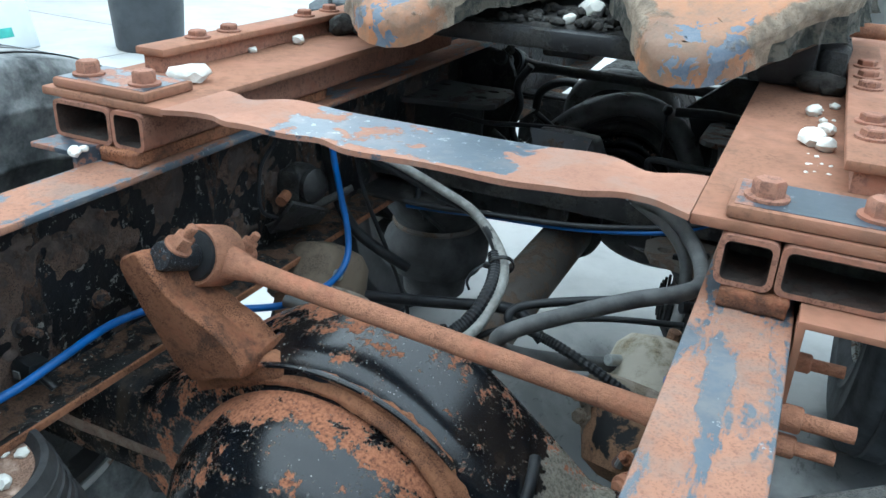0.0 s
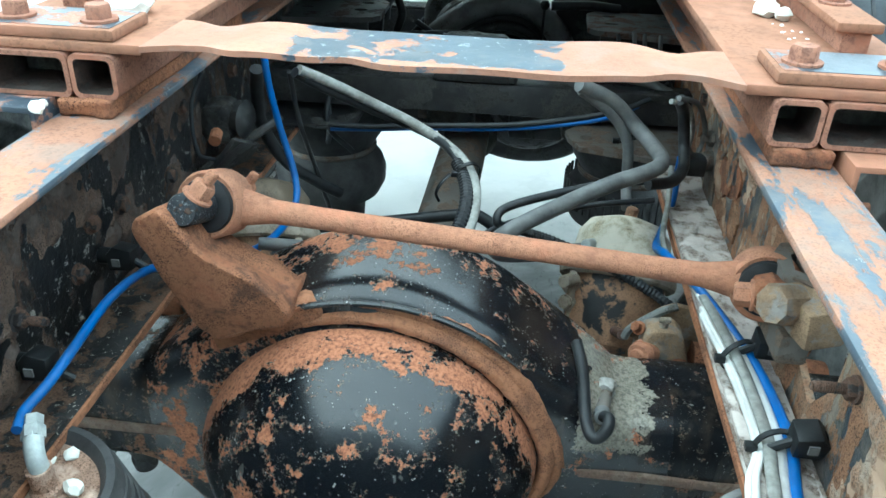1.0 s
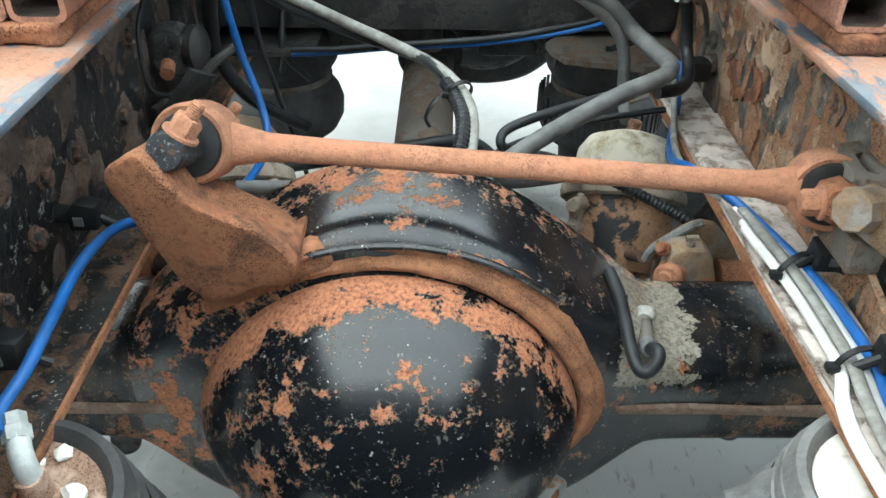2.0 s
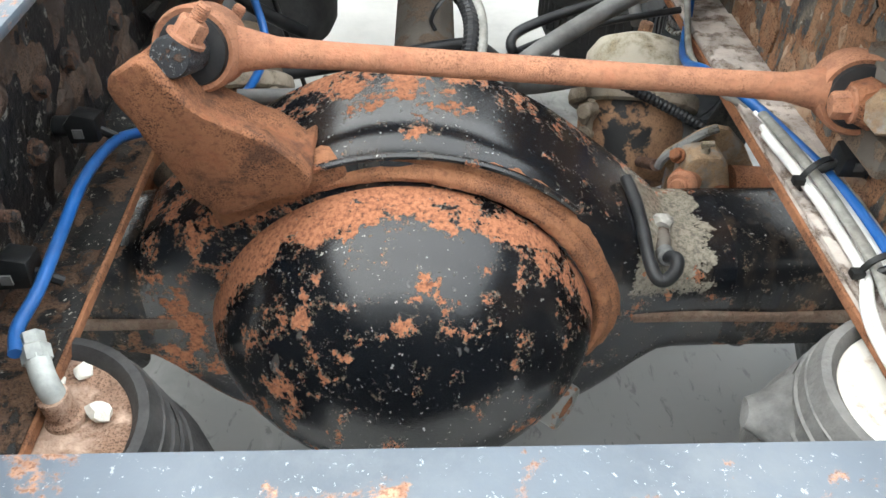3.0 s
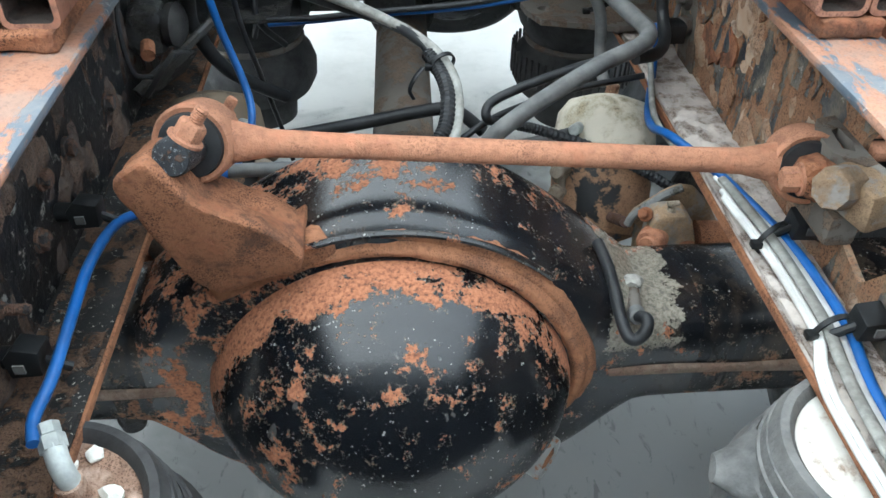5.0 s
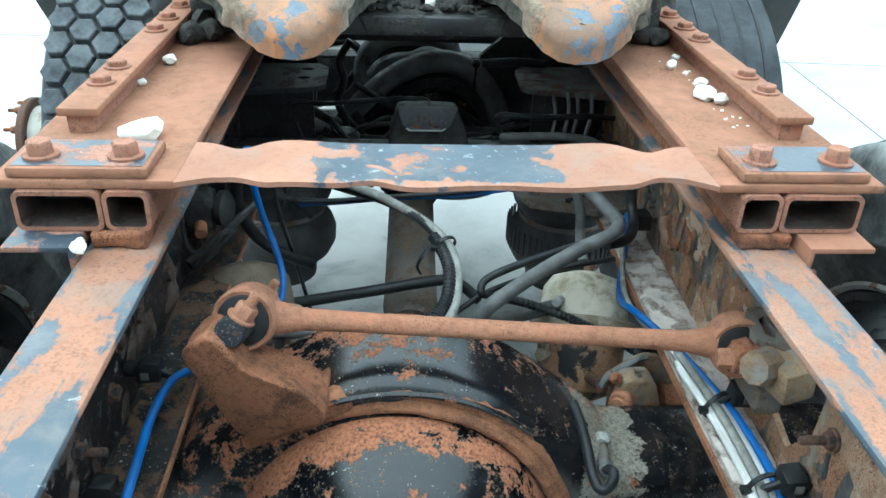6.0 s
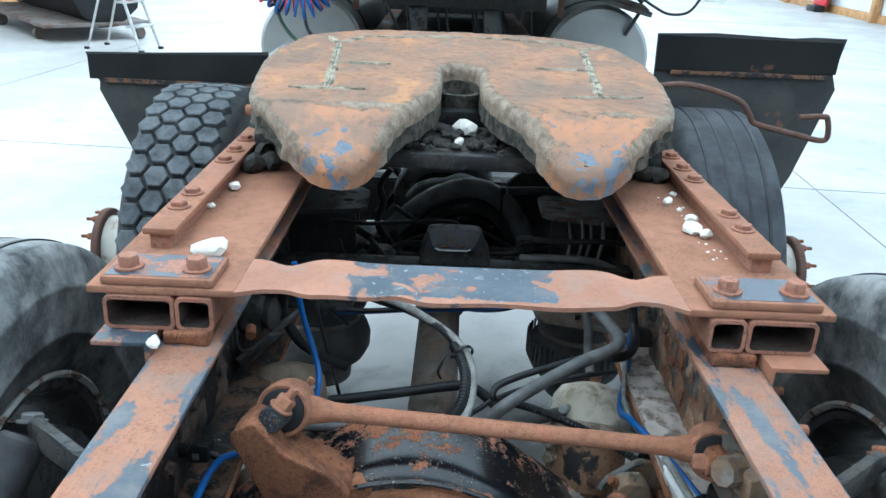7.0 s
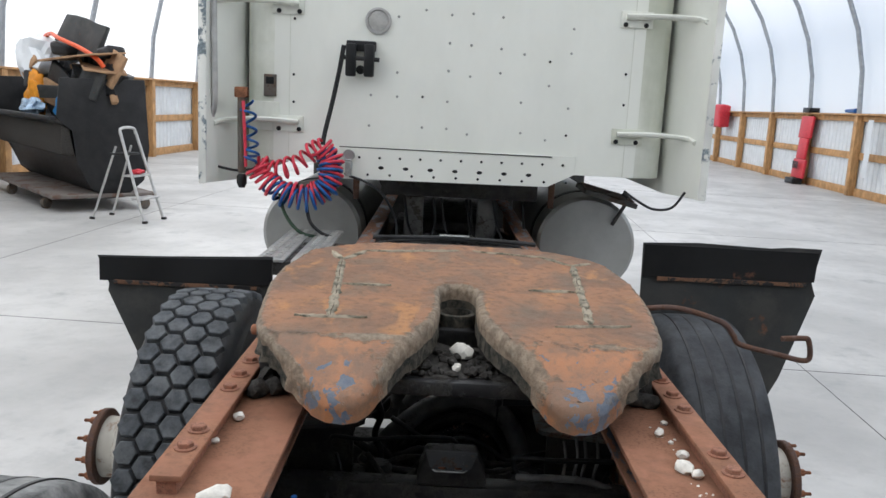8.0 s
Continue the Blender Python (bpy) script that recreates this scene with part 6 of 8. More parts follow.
for s in (-1, 1):
    pl = thing("frame_bracket", (s * 0.33, 0.98, 0.79), "flat oily bracket plate with bolt holes inside the frame", "bracket", "frame brackets")
    outer = [(s * 0.222, 0.862), (s * 0.236, 0.843), (s * 0.262, 0.835), (s * 0.4235, 0.80), (s * 0.4235, 1.02), (s * 0.245, 1.02), (s * 0.224, 0.99)]
    part("plate", perforated(outer, [oval(s * 0.271, 0.973, 0.015, 0.010), oval(s * 0.274, 0.905, 0.015, 0.010), oval(s * 0.396, 0.975, 0.015, 0.010), oval(s * 0.395, 0.907, 0.015, 0.010)], "z", 0.858, 0.869), M_SHELF if s > 0 else M_DARK_STEEL, pl, "dusty plate with rust round its holes", smooth=False)
    part("flange", box(min(s * 0.25, s * 0.42), max(s * 0.25, s * 0.42), 0.86, 0.872, 0.70, 0.8575, 0.002), M_GRIME, pl)
    gus = [(s * 0.4225, 0.60), (s * 0.235, 0.60), (s * 0.20, 0.74), (s * 0.15, 0.862), (s * 0.245, 0.945), (s * 0.4225, 0.95)] if s > 0 else [(s * 0.4225, 0.60), (s * 0.30, 0.60), (s * 0.27, 0.74), (s * 0.26, 0.84), (s * 0.30, 0.93), (s * 0.4225, 0.95)]
    part("gusset", prism(gus, "y", 1.13, 1.15, 0.003), M_GRIME, pl, "oily black gusset behind the plate", smooth=False)



# ---- hoses and cables ----
def hose(name, pts, r, mat, label, category="hose", group="hoses", per=7, segs=10, ribs=0.0, flat=1.0):
    line = smooth_line(pts, per)
    return solid(name, sweep(line, r, segs, None, flat, ribs), mat, label, category, group, angle=60 if not ribs else 20)


def band(at, way, r, mat=None):
    """A cable tie: a flat ring with its head."""
    at, w = Vector(at), Vector(way).normalized()
    bm = lathe([(r, -0.003), (r + 0.0025, -0.003), (r + 0.0025, 0.003), (r, 0.003)], at, w, 20, None, True)
    side = w.cross(Vector((0, 0, 1))).normalized()
    c = at + side * (r + 0.004)
    bm = merge(bm, turned(box(-0.006, 0.006, -0.005, 0.005, -0.004, 0.004, 0.001), Matrix.Translation(c)))
    return solid("cable_tie", bm, mat or M_CLIP, "black nylon cable tie round the cables", "cable tie", "cable ties")


hose("air_line", [(-0.305, 0.32, 0.935), (-0.302, 0.325, 0.88), (-0.291, 0.33, 0.81), (-0.271, 0.32, 0.745), (-0.258, 0.29, 0.708), (-0.258, 0.235, 0.690), (-0.275, 0.14, 0.692), (-0.318, 0.05, 0.715), (-0.350, 0.0, 0.735), (-0.363, -0.04, 0.748), (-0.365, -0.12, 0.760), (-0.363, -0.20, 0.755), (-0.362, -0.262, 0.749), (-0.365, -0.302, 0.746), (-0.358, -0.328, 0.744)], 0.0058, M_BLUE, "bright blue nylon air line along the frame rail")
hose("air_line", [(0.368, 0.42, 0.77), (0.356, 0.365, 0.705), (0.332, 0.29, 0.690), (0.313, 0.21, 0.708), (0.316, 0.15, 0.730), (0.342, 0.07, 0.734), (0.368, -0.005, 0.728), (0.389, -0.08, 0.722), (0.399, -0.15, 0.716), (0.400, -0.21, 0.713), (0.385, -0.31, 0.711), (0.38, -0.55, 0.711)], 0.0062, M_BLUE, "bright blue nylon air line clipped along the frame rail")
hose("air_line", [(-0.25, 0.50, 0.745), (-0.17, 0.50, 0.750), (-0.086, 0.50, 0.758), (0.066, 0.50, 0.768), (0.175, 0.50, 0.784), (0.253, 0.50, 0.803), (0.30, 0.52, 0.82)], 0.0042, M_BLUE, "blue nylon air line crossing behind the strap")
hose("air_line", [(-0.25, 0.488, 0.758), (-0.17, 0.490, 0.759), (-0.088, 0.492, 0.766), (0.066, 0.495, 0.777), (0.175, 0.500, 0.793), (0.262, 0.505, 0.812), (0.32, 0.53, 0.83)], 0.0052, M_HOSE, "dusty black air line crossing behind the strap")
hose("rubber_hose", [(-0.325, 0.34, 0.90), (-0.338, 0.37, 0.845), (-0.343, 0.395, 0.785), (-0.312, 0.41, 0.715), (-0.265, 0.44, 0.665), (-0.23, 0.47, 0.63)], 0.011, M_HOSE, "thick black rubber hose down the frame rail")
hose("cable", [(-0.275, 0.35, 0.895), (-0.272, 0.38, 0.80), (-0.262, 0.44, 0.68), (-0.246, 0.5, 0.536), (-0.235, 0.49, 0.49)], 0.0042, M_HOSE, "thin black cable hanging beside the air spring", "cable")
hose("rubber_hose", [(-0.262, 0.335, 0.90), (-0.225, 0.38, 0.862), (-0.155, 0.43, 0.812), (-0.092, 0.446, 0.783), (-0.024, 0.362, 0.787), (0.012, 0.312, 0.767), (0.022, 0.245, 0.748), (0.012, 0.185, 0.715), (-0.025, 0.16, 0.698), (-0.09, 0.17, 0.69), (-0.17, 0.2, 0.688)], 0.0085, M_HOSE, "black rubber hose curving down to the axle")
hose("braided_hose", [(-0.255, 0.335, 0.905), (-0.215, 0.38, 0.872), (-0.145, 0.425, 0.822), (-0.085, 0.43, 0.793), (-0.012, 0.35, 0.785), (0.026, 0.30, 0.765), (0.038, 0.245, 0.743), (0.028, 0.185, 0.71), (0.0, 0.15, 0.693), (-0.04, 0.135, 0.68)], 0.0085, M_HOSE_PALE, "pale braided hose tied to a black hose")
hose("corrugated_sleeve", [(0.0, 0.322, 0.774), (0.015, 0.29, 0.762), (0.024, 0.245, 0.748), (0.018, 0.20, 0.724), (0.0, 0.172, 0.706)], 0.0105, M_HOSE, "black corrugated cable sleeve", "cable sleeve", "hoses", 14, 10, 0.07)
band((0.02, 0.305, 0.765), (0.3, -0.6, -0.25), 0.018)
band((-0.01, 0.162, 0.70), (-0.8, -0.2, -0.2), 0.017)
hose("cable_tie_tail", [(-0.008, 0.30, 0.762), (-0.02, 0.288, 0.752), (-0.028, 0.283, 0.735), (-0.022, 0.28, 0.722)], 0.0045, M_CLIP, "black cable tie tail sticking out", "cable tie", "cable ties", 5, 8, 0.0, 0.5)
hose("rubber_hose", [(-0.30, 0.345, 0.612), (-0.254, 0.35, 0.617), (-0.116, 0.35, 0.642), (0.012, 0.35, 0.666), (0.05, 0.35, 0.66), (0.09, 0.34, 0.63)], 0.0105, M_HOSE, "straight black rubber hose across the frame")
hose("rubber_hose", [(-0.27, 0.13, 0.705), (-0.2, 0.14, 0.70), (-0.12, 0.15, 0.69), (-0.06, 0.14, 0.68), (0.0, 0.16, 0.66)], 0.0095, M_HOSE_GREY, "dusty grey hose above the axle housing")
hose("rubber_hose", [(0.185, 0.40, 0.89), (0.245, 0.43, 0.855), (0.288, 0.43, 0.815), (0.312, 0.375, 0.803), (0.318, 0.31, 0.805), (0.295, 0.272, 0.803), (0.24, 0.247, 0.79), (0.17, 0.212, 0.767), (0.105, 0.172, 0.745), (0.074, 0.16, 0.722), (0.085, 0.18, 0.693), (0.15, 0.235, 0.668), (0.225, 0.285, 0.655)], 0.0125, M_HOSE_GREY, "thick dusty grey hose with a sharp bend")
hose("rubber_hose", [(0.19, 0.41, 0.878), (0.248, 0.43, 0.832), (0.280, 0.44, 0.78), (0.287, 0.43, 0.71), (0.287, 0.385, 0.685)], 0.0095, M_HOSE_GREY, "dusty grey hose down to the brake chamber")
hose("rubber_hose", [(0.305, 0.31, 0.78), (0.2, 0.275, 0.766), (0.12, 0.238, 0.757), (0.08, 0.215, 0.748), (0.074, 0.20, 0.735), (0.09, 0.21, 0.722), (0.14, 0.208, 0.713)], 0.0068, M_HOSE, "black rubber air hose looping back")
hose("corrugated_sleeve", [(0.12, 0.21, 0.716), (0.155, 0.205, 0.709), (0.218, 0.2, 0.687), (0.274, 0.2, 0.659), (0.32, 0.185, 0.64), (0.36, 0.15, 0.628)], 0.0075, M_HOSE, "black corrugated cable sleeve by the brake chamber", "cable sleeve", "hoses", 16, 10, 0.09)
hose("cable", [(0.31, 0.275, 0.755), (0.2, 0.26, 0.742), (0.1, 0.232, 0.722), (0.045, 0.205, 0.702), (0.01, 0.19, 0.68)], 0.0048, M_HOSE, "thin black cable under the thick hose", "cable")
hose("rubber_hose", [(0.34, 0.37, 0.885), (0.356, 0.40, 0.85), (0.365, 0.40, 0.80), (0.362, 0.36, 0.775), (0.34, 0.32, 0.768), (0.30, 0.295, 0.772)], 0.0095, M_HOSE, "black rubber hose beside the frame rail")
hose("cable", [(0.335, 0.355, 0.892), (0.375, 0.40, 0.87), (0.400, 0.43, 0.82), (0.40, 0.43, 0.79), (0.392, 0.42, 0.765)], 0.0042, M_HOSE_GREY, "thin grey cable looping to a connector", "cable")
hose("cable", [(0.325, 0.36, 0.885), (0.36, 0.40, 0.865), (0.38, 0.43, 0.82), (0.378, 0.43, 0.785), (0.365, 0.41, 0.76)], 0.0042, M_HOSE_PALE, "thin pale cable looping to a connector", "cable")
hose("cable", [(0.352, 0.40, 0.76), (0.345, 0.34, 0.72), (0.328, 0.25, 0.703), (0.335, 0.17, 0.700), (0.36, 0.10, 0.703)], 0.0048, M_HOSE_PALE, "pale cable lying beside the blue line", "cable")
band((0.287, 0.478, 0.775), (0.3, -0.5, -0.9), 0.024)
cn = thing("cable_connector", (0.39, 0.40, 0.75), "black plastic cable connector on the frame rail", "connector")
part("body", turned(box(-0.022, 0.016, -0.018, 0.018, -0.014, 0.016, 0.003), Matrix.Translation((0.388, 0.40, 0.766))), M_CLIP, cn)
part("rib", box(0.366, 0.372, 0.385, 0.415, 0.768, 0.786, 0.001), M_CLIP, cn)
part("collar", rod((0.40, 0.41, 0.768), (0.423, 0.42, 0.768), 0.017, None, 16, None, 0.002), M_GREY_STEEL, cn)
part("stud", bolt((0.4235, 0.435, 0.80), (-1, -0.1, 0.1), 0.014, 0.014, 1.5, 0.012), M_GREY_STEEL, cn)
part("backing_plate", prism([(0.37, 0.70), (0.44, 0.702), (0.47, 0.80), (0.45, 0.84), (0.40, 0.81)], "x", 0.4185, 0.4232, 0.001), M_GREY_STEEL, cn)

# white harness on the right-hand rail
for k, (dx, dz, r, fl) in enumerate(((0.0, 0.0, 0.0125, 0.42), (-0.008, 0.006, 0.0075, 0.6), (-0.014, -0.003, 0.0042, 1.0), (-0.018, -0.004, 0.0038, 1.0))):
    w = 1 if k < 2 else 1.6
    hose("white_cable", [(0.352 + dx * 0.4, 0.05 - 0.012 * k, 0.728 + dz), (0.364 + dx, 0.0, 0.726 + dz), (0.374 + dx, -0.066, 0.723 + dz), (0.381 + dx, -0.12, 0.718 + dz), (0.384 + dx, -0.205, 0.712 + dz), (0.376 + dx * w, -0.26, 0.711 + dz), (0.370 + dx * w, -0.33, 0.711 + dz), (0.366 + dx, -0.55, 0.711 + dz)], r, M_HOSE_PALE if k == 1 else M_WHITE_CABLE, "dirty white cable in a tied bundle on the frame rail", "cable", "white harness cables", 7, 10, 0.0, fl)
band((0.372, -0.068, 0.724), (0.4, -0.85, -0.2), 0.021)
band((0.383, -0.208, 0.713), (0.15, -0.95, -0.1), 0.021)
for x, y, z, s in ((0.404, -0.070, 0.745, 1), (0.408, -0.222, 0.738, 1), (-0.392, -0.030, 0.762, -1), (-0.399, -0.222, 0.738, -1)):
    c = thing("cable_clip", (x, y, z), "black plastic cable clip bolted to the frame rail", "cable clip", "cable clips")
    part("block", turned(prism([(-0.02, -0.015), (0.014, -0.017), (0.019, 0.007), (0.008, 0.02), (-0.02, 0.015)], "y", -0.017, 0.017, 0.002), Matrix.Translation((x, y, z)) @ pose(0, 0, 0, 10, 0, 0 if s > 0 else 180) @ Matrix.Scale(0.85, 4)), M_CLIP, c)
    part("slot", box(x - 0.006, x + 0.004, y - 0.0185, y - 0.0165, z - 0.004, z + 0.006), M_HOSE_GREY, c)
    part("stud", rod((x + s * 0.012, y, z), (s * 0.4232, y, z), 0.011, None, 14, None, 0.002), M_CLIP, c)
    part("strap", rod((x - s * 0.014, y, z - 0.004), (x - s * 0.034, y + 0.004, z - 0.02), 0.005, None, 8), M_CLIP, c)

# bolts and studs in the rail webs
M_RAIL_BOLT = worn("dark_rusty_bolt", (0.03, 0.025, 0.024), amount=0.55, scale=46, gloss=0.6, rust=(0.17, 0.08, 0.05), rust_b=(0.07, 0.04, 0.03), bump=0.8, pit=0.9)
for s, y, z, st in ((-1, -0.084, 0.766, 0), (-1, -0.037, 0.811, 0), (-1, 0.04, 0.80, 0), (-1, 0.19, 0.775, 0), (-1, 0.26, 0.86, 0), (-1, 0.48, 0.85, 0), (-1, -0.207, 0.783, 0.025), (1, -0.245, 0.822, 0.03), (1, 0.22, 0.90, 0), (1, 0.55, 0.83, 0), (-1, -0.30, 0.80, 0), (-1, -0.33, 0.76, 0.02)):
    solid("rail_bolt", bolt((s * 0.4232, y, z), (-s, 0, 0), 0.011, 0.011, 1.25, st), M_RAIL_BOLT, "rusty bolt through the frame rail web", "bolt", "rail bolts")
for y, z, r, n in ((-0.08, 0.875, 0.013, 0.045), (-0.085, 0.848, 0.011, 0.034), (-0.015, 0.90, 0.010, 0.03)):
    solid("rail_stud", rod((0.432, y, z), (0.458, y, z), r, None, 14, rod((0.458, y, z), (0.458 + n, y, z), r * 0.62, None, 12), 0.002), M_ROD, "rusty stud standing out of the frame rail", "bolt", "rail bolts")

# rust scale and settled dirt on the right-hand rail
solid("rust_crust", roughen(box(0.352, 0.4225, -0.6, 0.75, 0.6997, 0.705, 0.001), 0.006, 34, 5, 2.0), M_RAIL_FLAKE, "crust of flaking rust and dirt on the rail ledge", "rust scale", kind="stuff")
rnd = random.Random(5)
for k in range(34):
    y, z = rnd.uniform(-0.1, 0.6), rnd.uniform(0.74, 0.92)
    n = rnd.randint(10, 15)
    ring = [(y + rnd.uniform(0.66, 1.05) * 0.045 * math.cos(2 * math.pi * i / n), z + rnd.uniform(0.66, 1.1) * 0.032 * math.sin(2 * math.pi * i / n)) for i in range(n)]
    solid("rust_flake", roughen(prism(ring, "x", 0.4205, 0.4232, 0.0), 0.003, 60, 2, k), M_RAIL_SCALE if k % 5 else M_BRACKET, "lifting flake of rust on the rail web", "rust flake", "rust flakes")

# dark pocket fittings on the left-hand rail
bx = thing("relay_valve", (-0.39, 0.36, 0.78), "grimy black relay valve on the frame rail", "valve")
part("body", roughen(box(-0.423, -0.37, 0.32, 0.39, 0.775, 0.84, 0.014), 0.008, 28, 3), M_GRIME, bx)
part("cover", lathe([(0.0, 0.0), (0.03, 0), (0.032, 0.012), (0.02, 0.02), (0.0, 0.022)], (-0.365, 0.35, 0.812), (1, -0.2, 0), 20), M_GRIME, bx)
part("port", rod((-0.39, 0.31, 0.80), (-0.385, 0.285, 0.795), 0.01, None, 10), M_BRACKET, bx)
part("bracket", turned(prism([(-0.05, -0.03), (0.06, -0.045), (0.07, -0.01), (0.02, 0.02), (-0.03, 0.05)], "x", -0.004, 0.004, 0.001), Matrix.Translation((-0.36, 0.30, 0.77)) @ pose(0, 0, 0, 0, 35, -20)), M_GRIME, bx, "bent grimy bracket")
part("lever", rod((-0.41, 0.28, 0.74), (-0.31, 0.40, 0.80), 0.009, 0.007, 10), M_GRIME, bx)
part("loop_wire", sweep(smooth_line([(-0.40, 0.30, 0.90), (-0.405, 0.26, 0.86), (-0.40, 0.25, 0.79), (-0.385, 0.28, 0.765)], 6), 0.0035, 8), M_HOSE, bx)

# ---- stones and grit on the plates ----
for k, (x, y, z, s) in enumerate(((-0.436, 0.425, 1.038, 0.013), (-0.392, 0.098, 1.038, 0.026), (-0.452, 0.315, 1.038, 0.009), (0.411, 0.445, 1.038, 0.015), (0.430, 0.345, 1.038, 0.012), (0.415, 0.285, 1.038, 0.019), (0.432, 0.262, 1.038, 0.014), (0.438, 0.508, 1.038, 0.009), (-0.424, -0.088, 0.974, 0.012), (-0.428, -0.07, 0.974, 0.007), (0.425, 0.41, 1.038, 0.006))):
    solid("stone", stone((x, y, z), s, k + 1), M_STONE, "small white limestone chip lying on the steel", "stone", "loose stones")
solid("stone", stone((0.014, 0.70, 1.10), 0.033, 77), M_STONE, "white stone lying in the fifth-wheel throat", "stone", "loose stones")
solid("stone", stone((-0.002, 0.61, 1.098), 0.015, 78), M_STONE, "white stone lying in the fifth-wheel throat", "stone", "loose stones")
for k, (x, y, s) in enumerate(((-0.43, 0.56, 0.034), (-0.395, 0.575, 0.028), (-0.42, 0.62, 0.03), (0.43, 0.60, 0.026), (0.40, 0.61, 0.028), (0.385, 0.64, 0.024), (0.425, 0.66, 0.03))):
    solid("dirt_clod", stone((x, y, 1.038), s, 60 + k), M_SOIL, "dark clod of oily dirt on the plate", "dirt", "dirt clods")
rnd = random.Random(11)
bm = None
for k in range(110):
    x, y = rnd.uniform(-0.12, 0.12), rnd.uniform(0.57, 0.74)
    bm = merge(bm, stone((x, y, 1.099), rnd.uniform(0.004, 0.015), k))
solid("grit", bm, M_SOIL, "black oily grit heaped in the fifth-wheel throat", "grit", kind="stuff")
bm = None
for k in range(24):
    x, y = 0.425 + rnd.gauss(0, 0.012), rnd.uniform(0.12, 0.5)
    bm = merge(bm, stone((min(x, 0.452), y, 1.0375), rnd.uniform(0.0015, 0.004), k))
solid("gravel", bm, M_STONE, "fine pale gravel spilled beside the mounting bar", "gravel", kind="stuff")

# ---- between the rails, ahead of the strap ----
M_LUG = worn("dark_scuffed_lug", (0.045, 0.047, 0.05), amount=0.32, scale=24, gloss=0.45, rust=(0.12, 0.07, 0.05), rust_b=(0.06, 0.042, 0.035), bump=0.6, speck=0.5, speck_col=(0.2, 0.2, 0.2))
cb = thing("crossmember", (0, 0.67, 0.72), "oily black crossmember with a drilled bracket", "crossmember")
part("beam", box(-0.4225, 0.4225, 0.655, 0.715, 0.735, 0.80, 0.008), M_GRIME, cb)
part("bracket", perforated([(-0.062, 0.897), (0.060, 0.897), (0.046, 0.858), (0.030, 0.846), (-0.037, 0.846), (-0.050, 0.858)], [oval(-0.022, 0.8545, 0.010, 0.0045), oval(0.016, 0.8545, 0.010, 0.0045)], "y", 0.634, 0.640), M_LUG, cb, "drilled trapezoid lug", smooth=False)
part("worn_edge", prism([(-0.037, 0.8465), (0.030, 0.8465), (0.038, 0.852), (0.034, 0.8525), (0.028, 0.849), (-0.034, 0.849), (-0.041, 0.8525), (-0.045, 0.852)], "y", 0.6322, 0.6338), M_ZINC, cb, "bright worn lower edge")
for x in (-0.022, 0.016):
    part("hole_rust", prism(oval(x, 0.8545, 0.012, 0.006), "y", 0.6405, 0.643), M_BRACKET, cb, "reddish rust behind a hole", smooth=False)
part("lug_body", roughen(prism([(-0.080, 0.80), (0.086, 0.80), (0.080, 0.838), (0.058, 0.886), (-0.060, 0.886), (-0.076, 0.84)], "y", 0.648, 0.712, 0.010, None, 3), 0.002, 40, 2), M_GRIME, cb, "oily black casting behind the lug")
for y, z0, z1 in ((1.62, 0.56, 0.72), (2.28, 0.80, 0.95), (3.1, 0.72, 0.94)):
    cr = thing("crossmember", (0, y, z0), "black steel crossmember between the frame rails", "crossmember", "crossmembers")
    part("web", box(-0.4225, 0.4225, y, y + 0.01, z0, z1 - 0.0102, 0.002), M_GRIME, cr)
    part("top_flange", box(-0.4225, 0.4225, y, y + 0.07, z1 - 0.01, z1, 0.003), M_GRIME, cr)
    for bx_ in (-0.38, 0.38):
        part("bolt", bolt((bx_, y, (z0 + z1) / 2), (0, -1, 0), 0.012, 0.01, 1.3), M_GRIME, cr)
rnd = random.Random(23)
for k in range(13):
    x0, x1 = rnd.uniform(-0.40, -0.05), rnd.uniform(0.05, 0.41)
    y0, z0 = rnd.uniform(0.72, 1.0), rnd.uniform(0.66, 0.79)
    pts = [(x0, y0 + rnd.uniform(-0.05, 0.1), z0 + rnd.uniform(0, 0.05))]
    for i in range(4):
        f = (i + 1) / 5
        pts.append((x0 + (x1 - x0) * f, y0 + rnd.uniform(-0.05, 0.06), z0 + rnd.uniform(-0.05, 0.05)))
    pts.append((x1, y0 + rnd.uniform(-0.02, 0.06), z0 + rnd.uniform(-0.03, 0.05)))
    hose("rubber_hose", pts, rnd.choice((0.006, 0.007, 0.009, 0.012)), M_GRIME if k % 4 else M_HOSE, "oily black hose among the fittings", "hose", "dark hoses", 5, 8)
for k in range(9):
    x, y = rnd.uniform(0.20, 0.40) * (1 if k % 3 else -1), rnd.uniform(0.66, 0.9)
    pts = [(x, y, 0.80), (x + rnd.uniform(-0.02, 0.02), y - 0.02, 0.76), (x + rnd.uniform(-0.03, 0.03), y - 0.05, 0.70), (x + rnd.uniform(-0.05, 0.05), y, 0.63)]
    hose("cable", pts, rnd.choice((0.003, 0.004, 0.006)), M_HOSE, "thin dusty cable hanging down", "cable", "hanging cables", 5, 8)
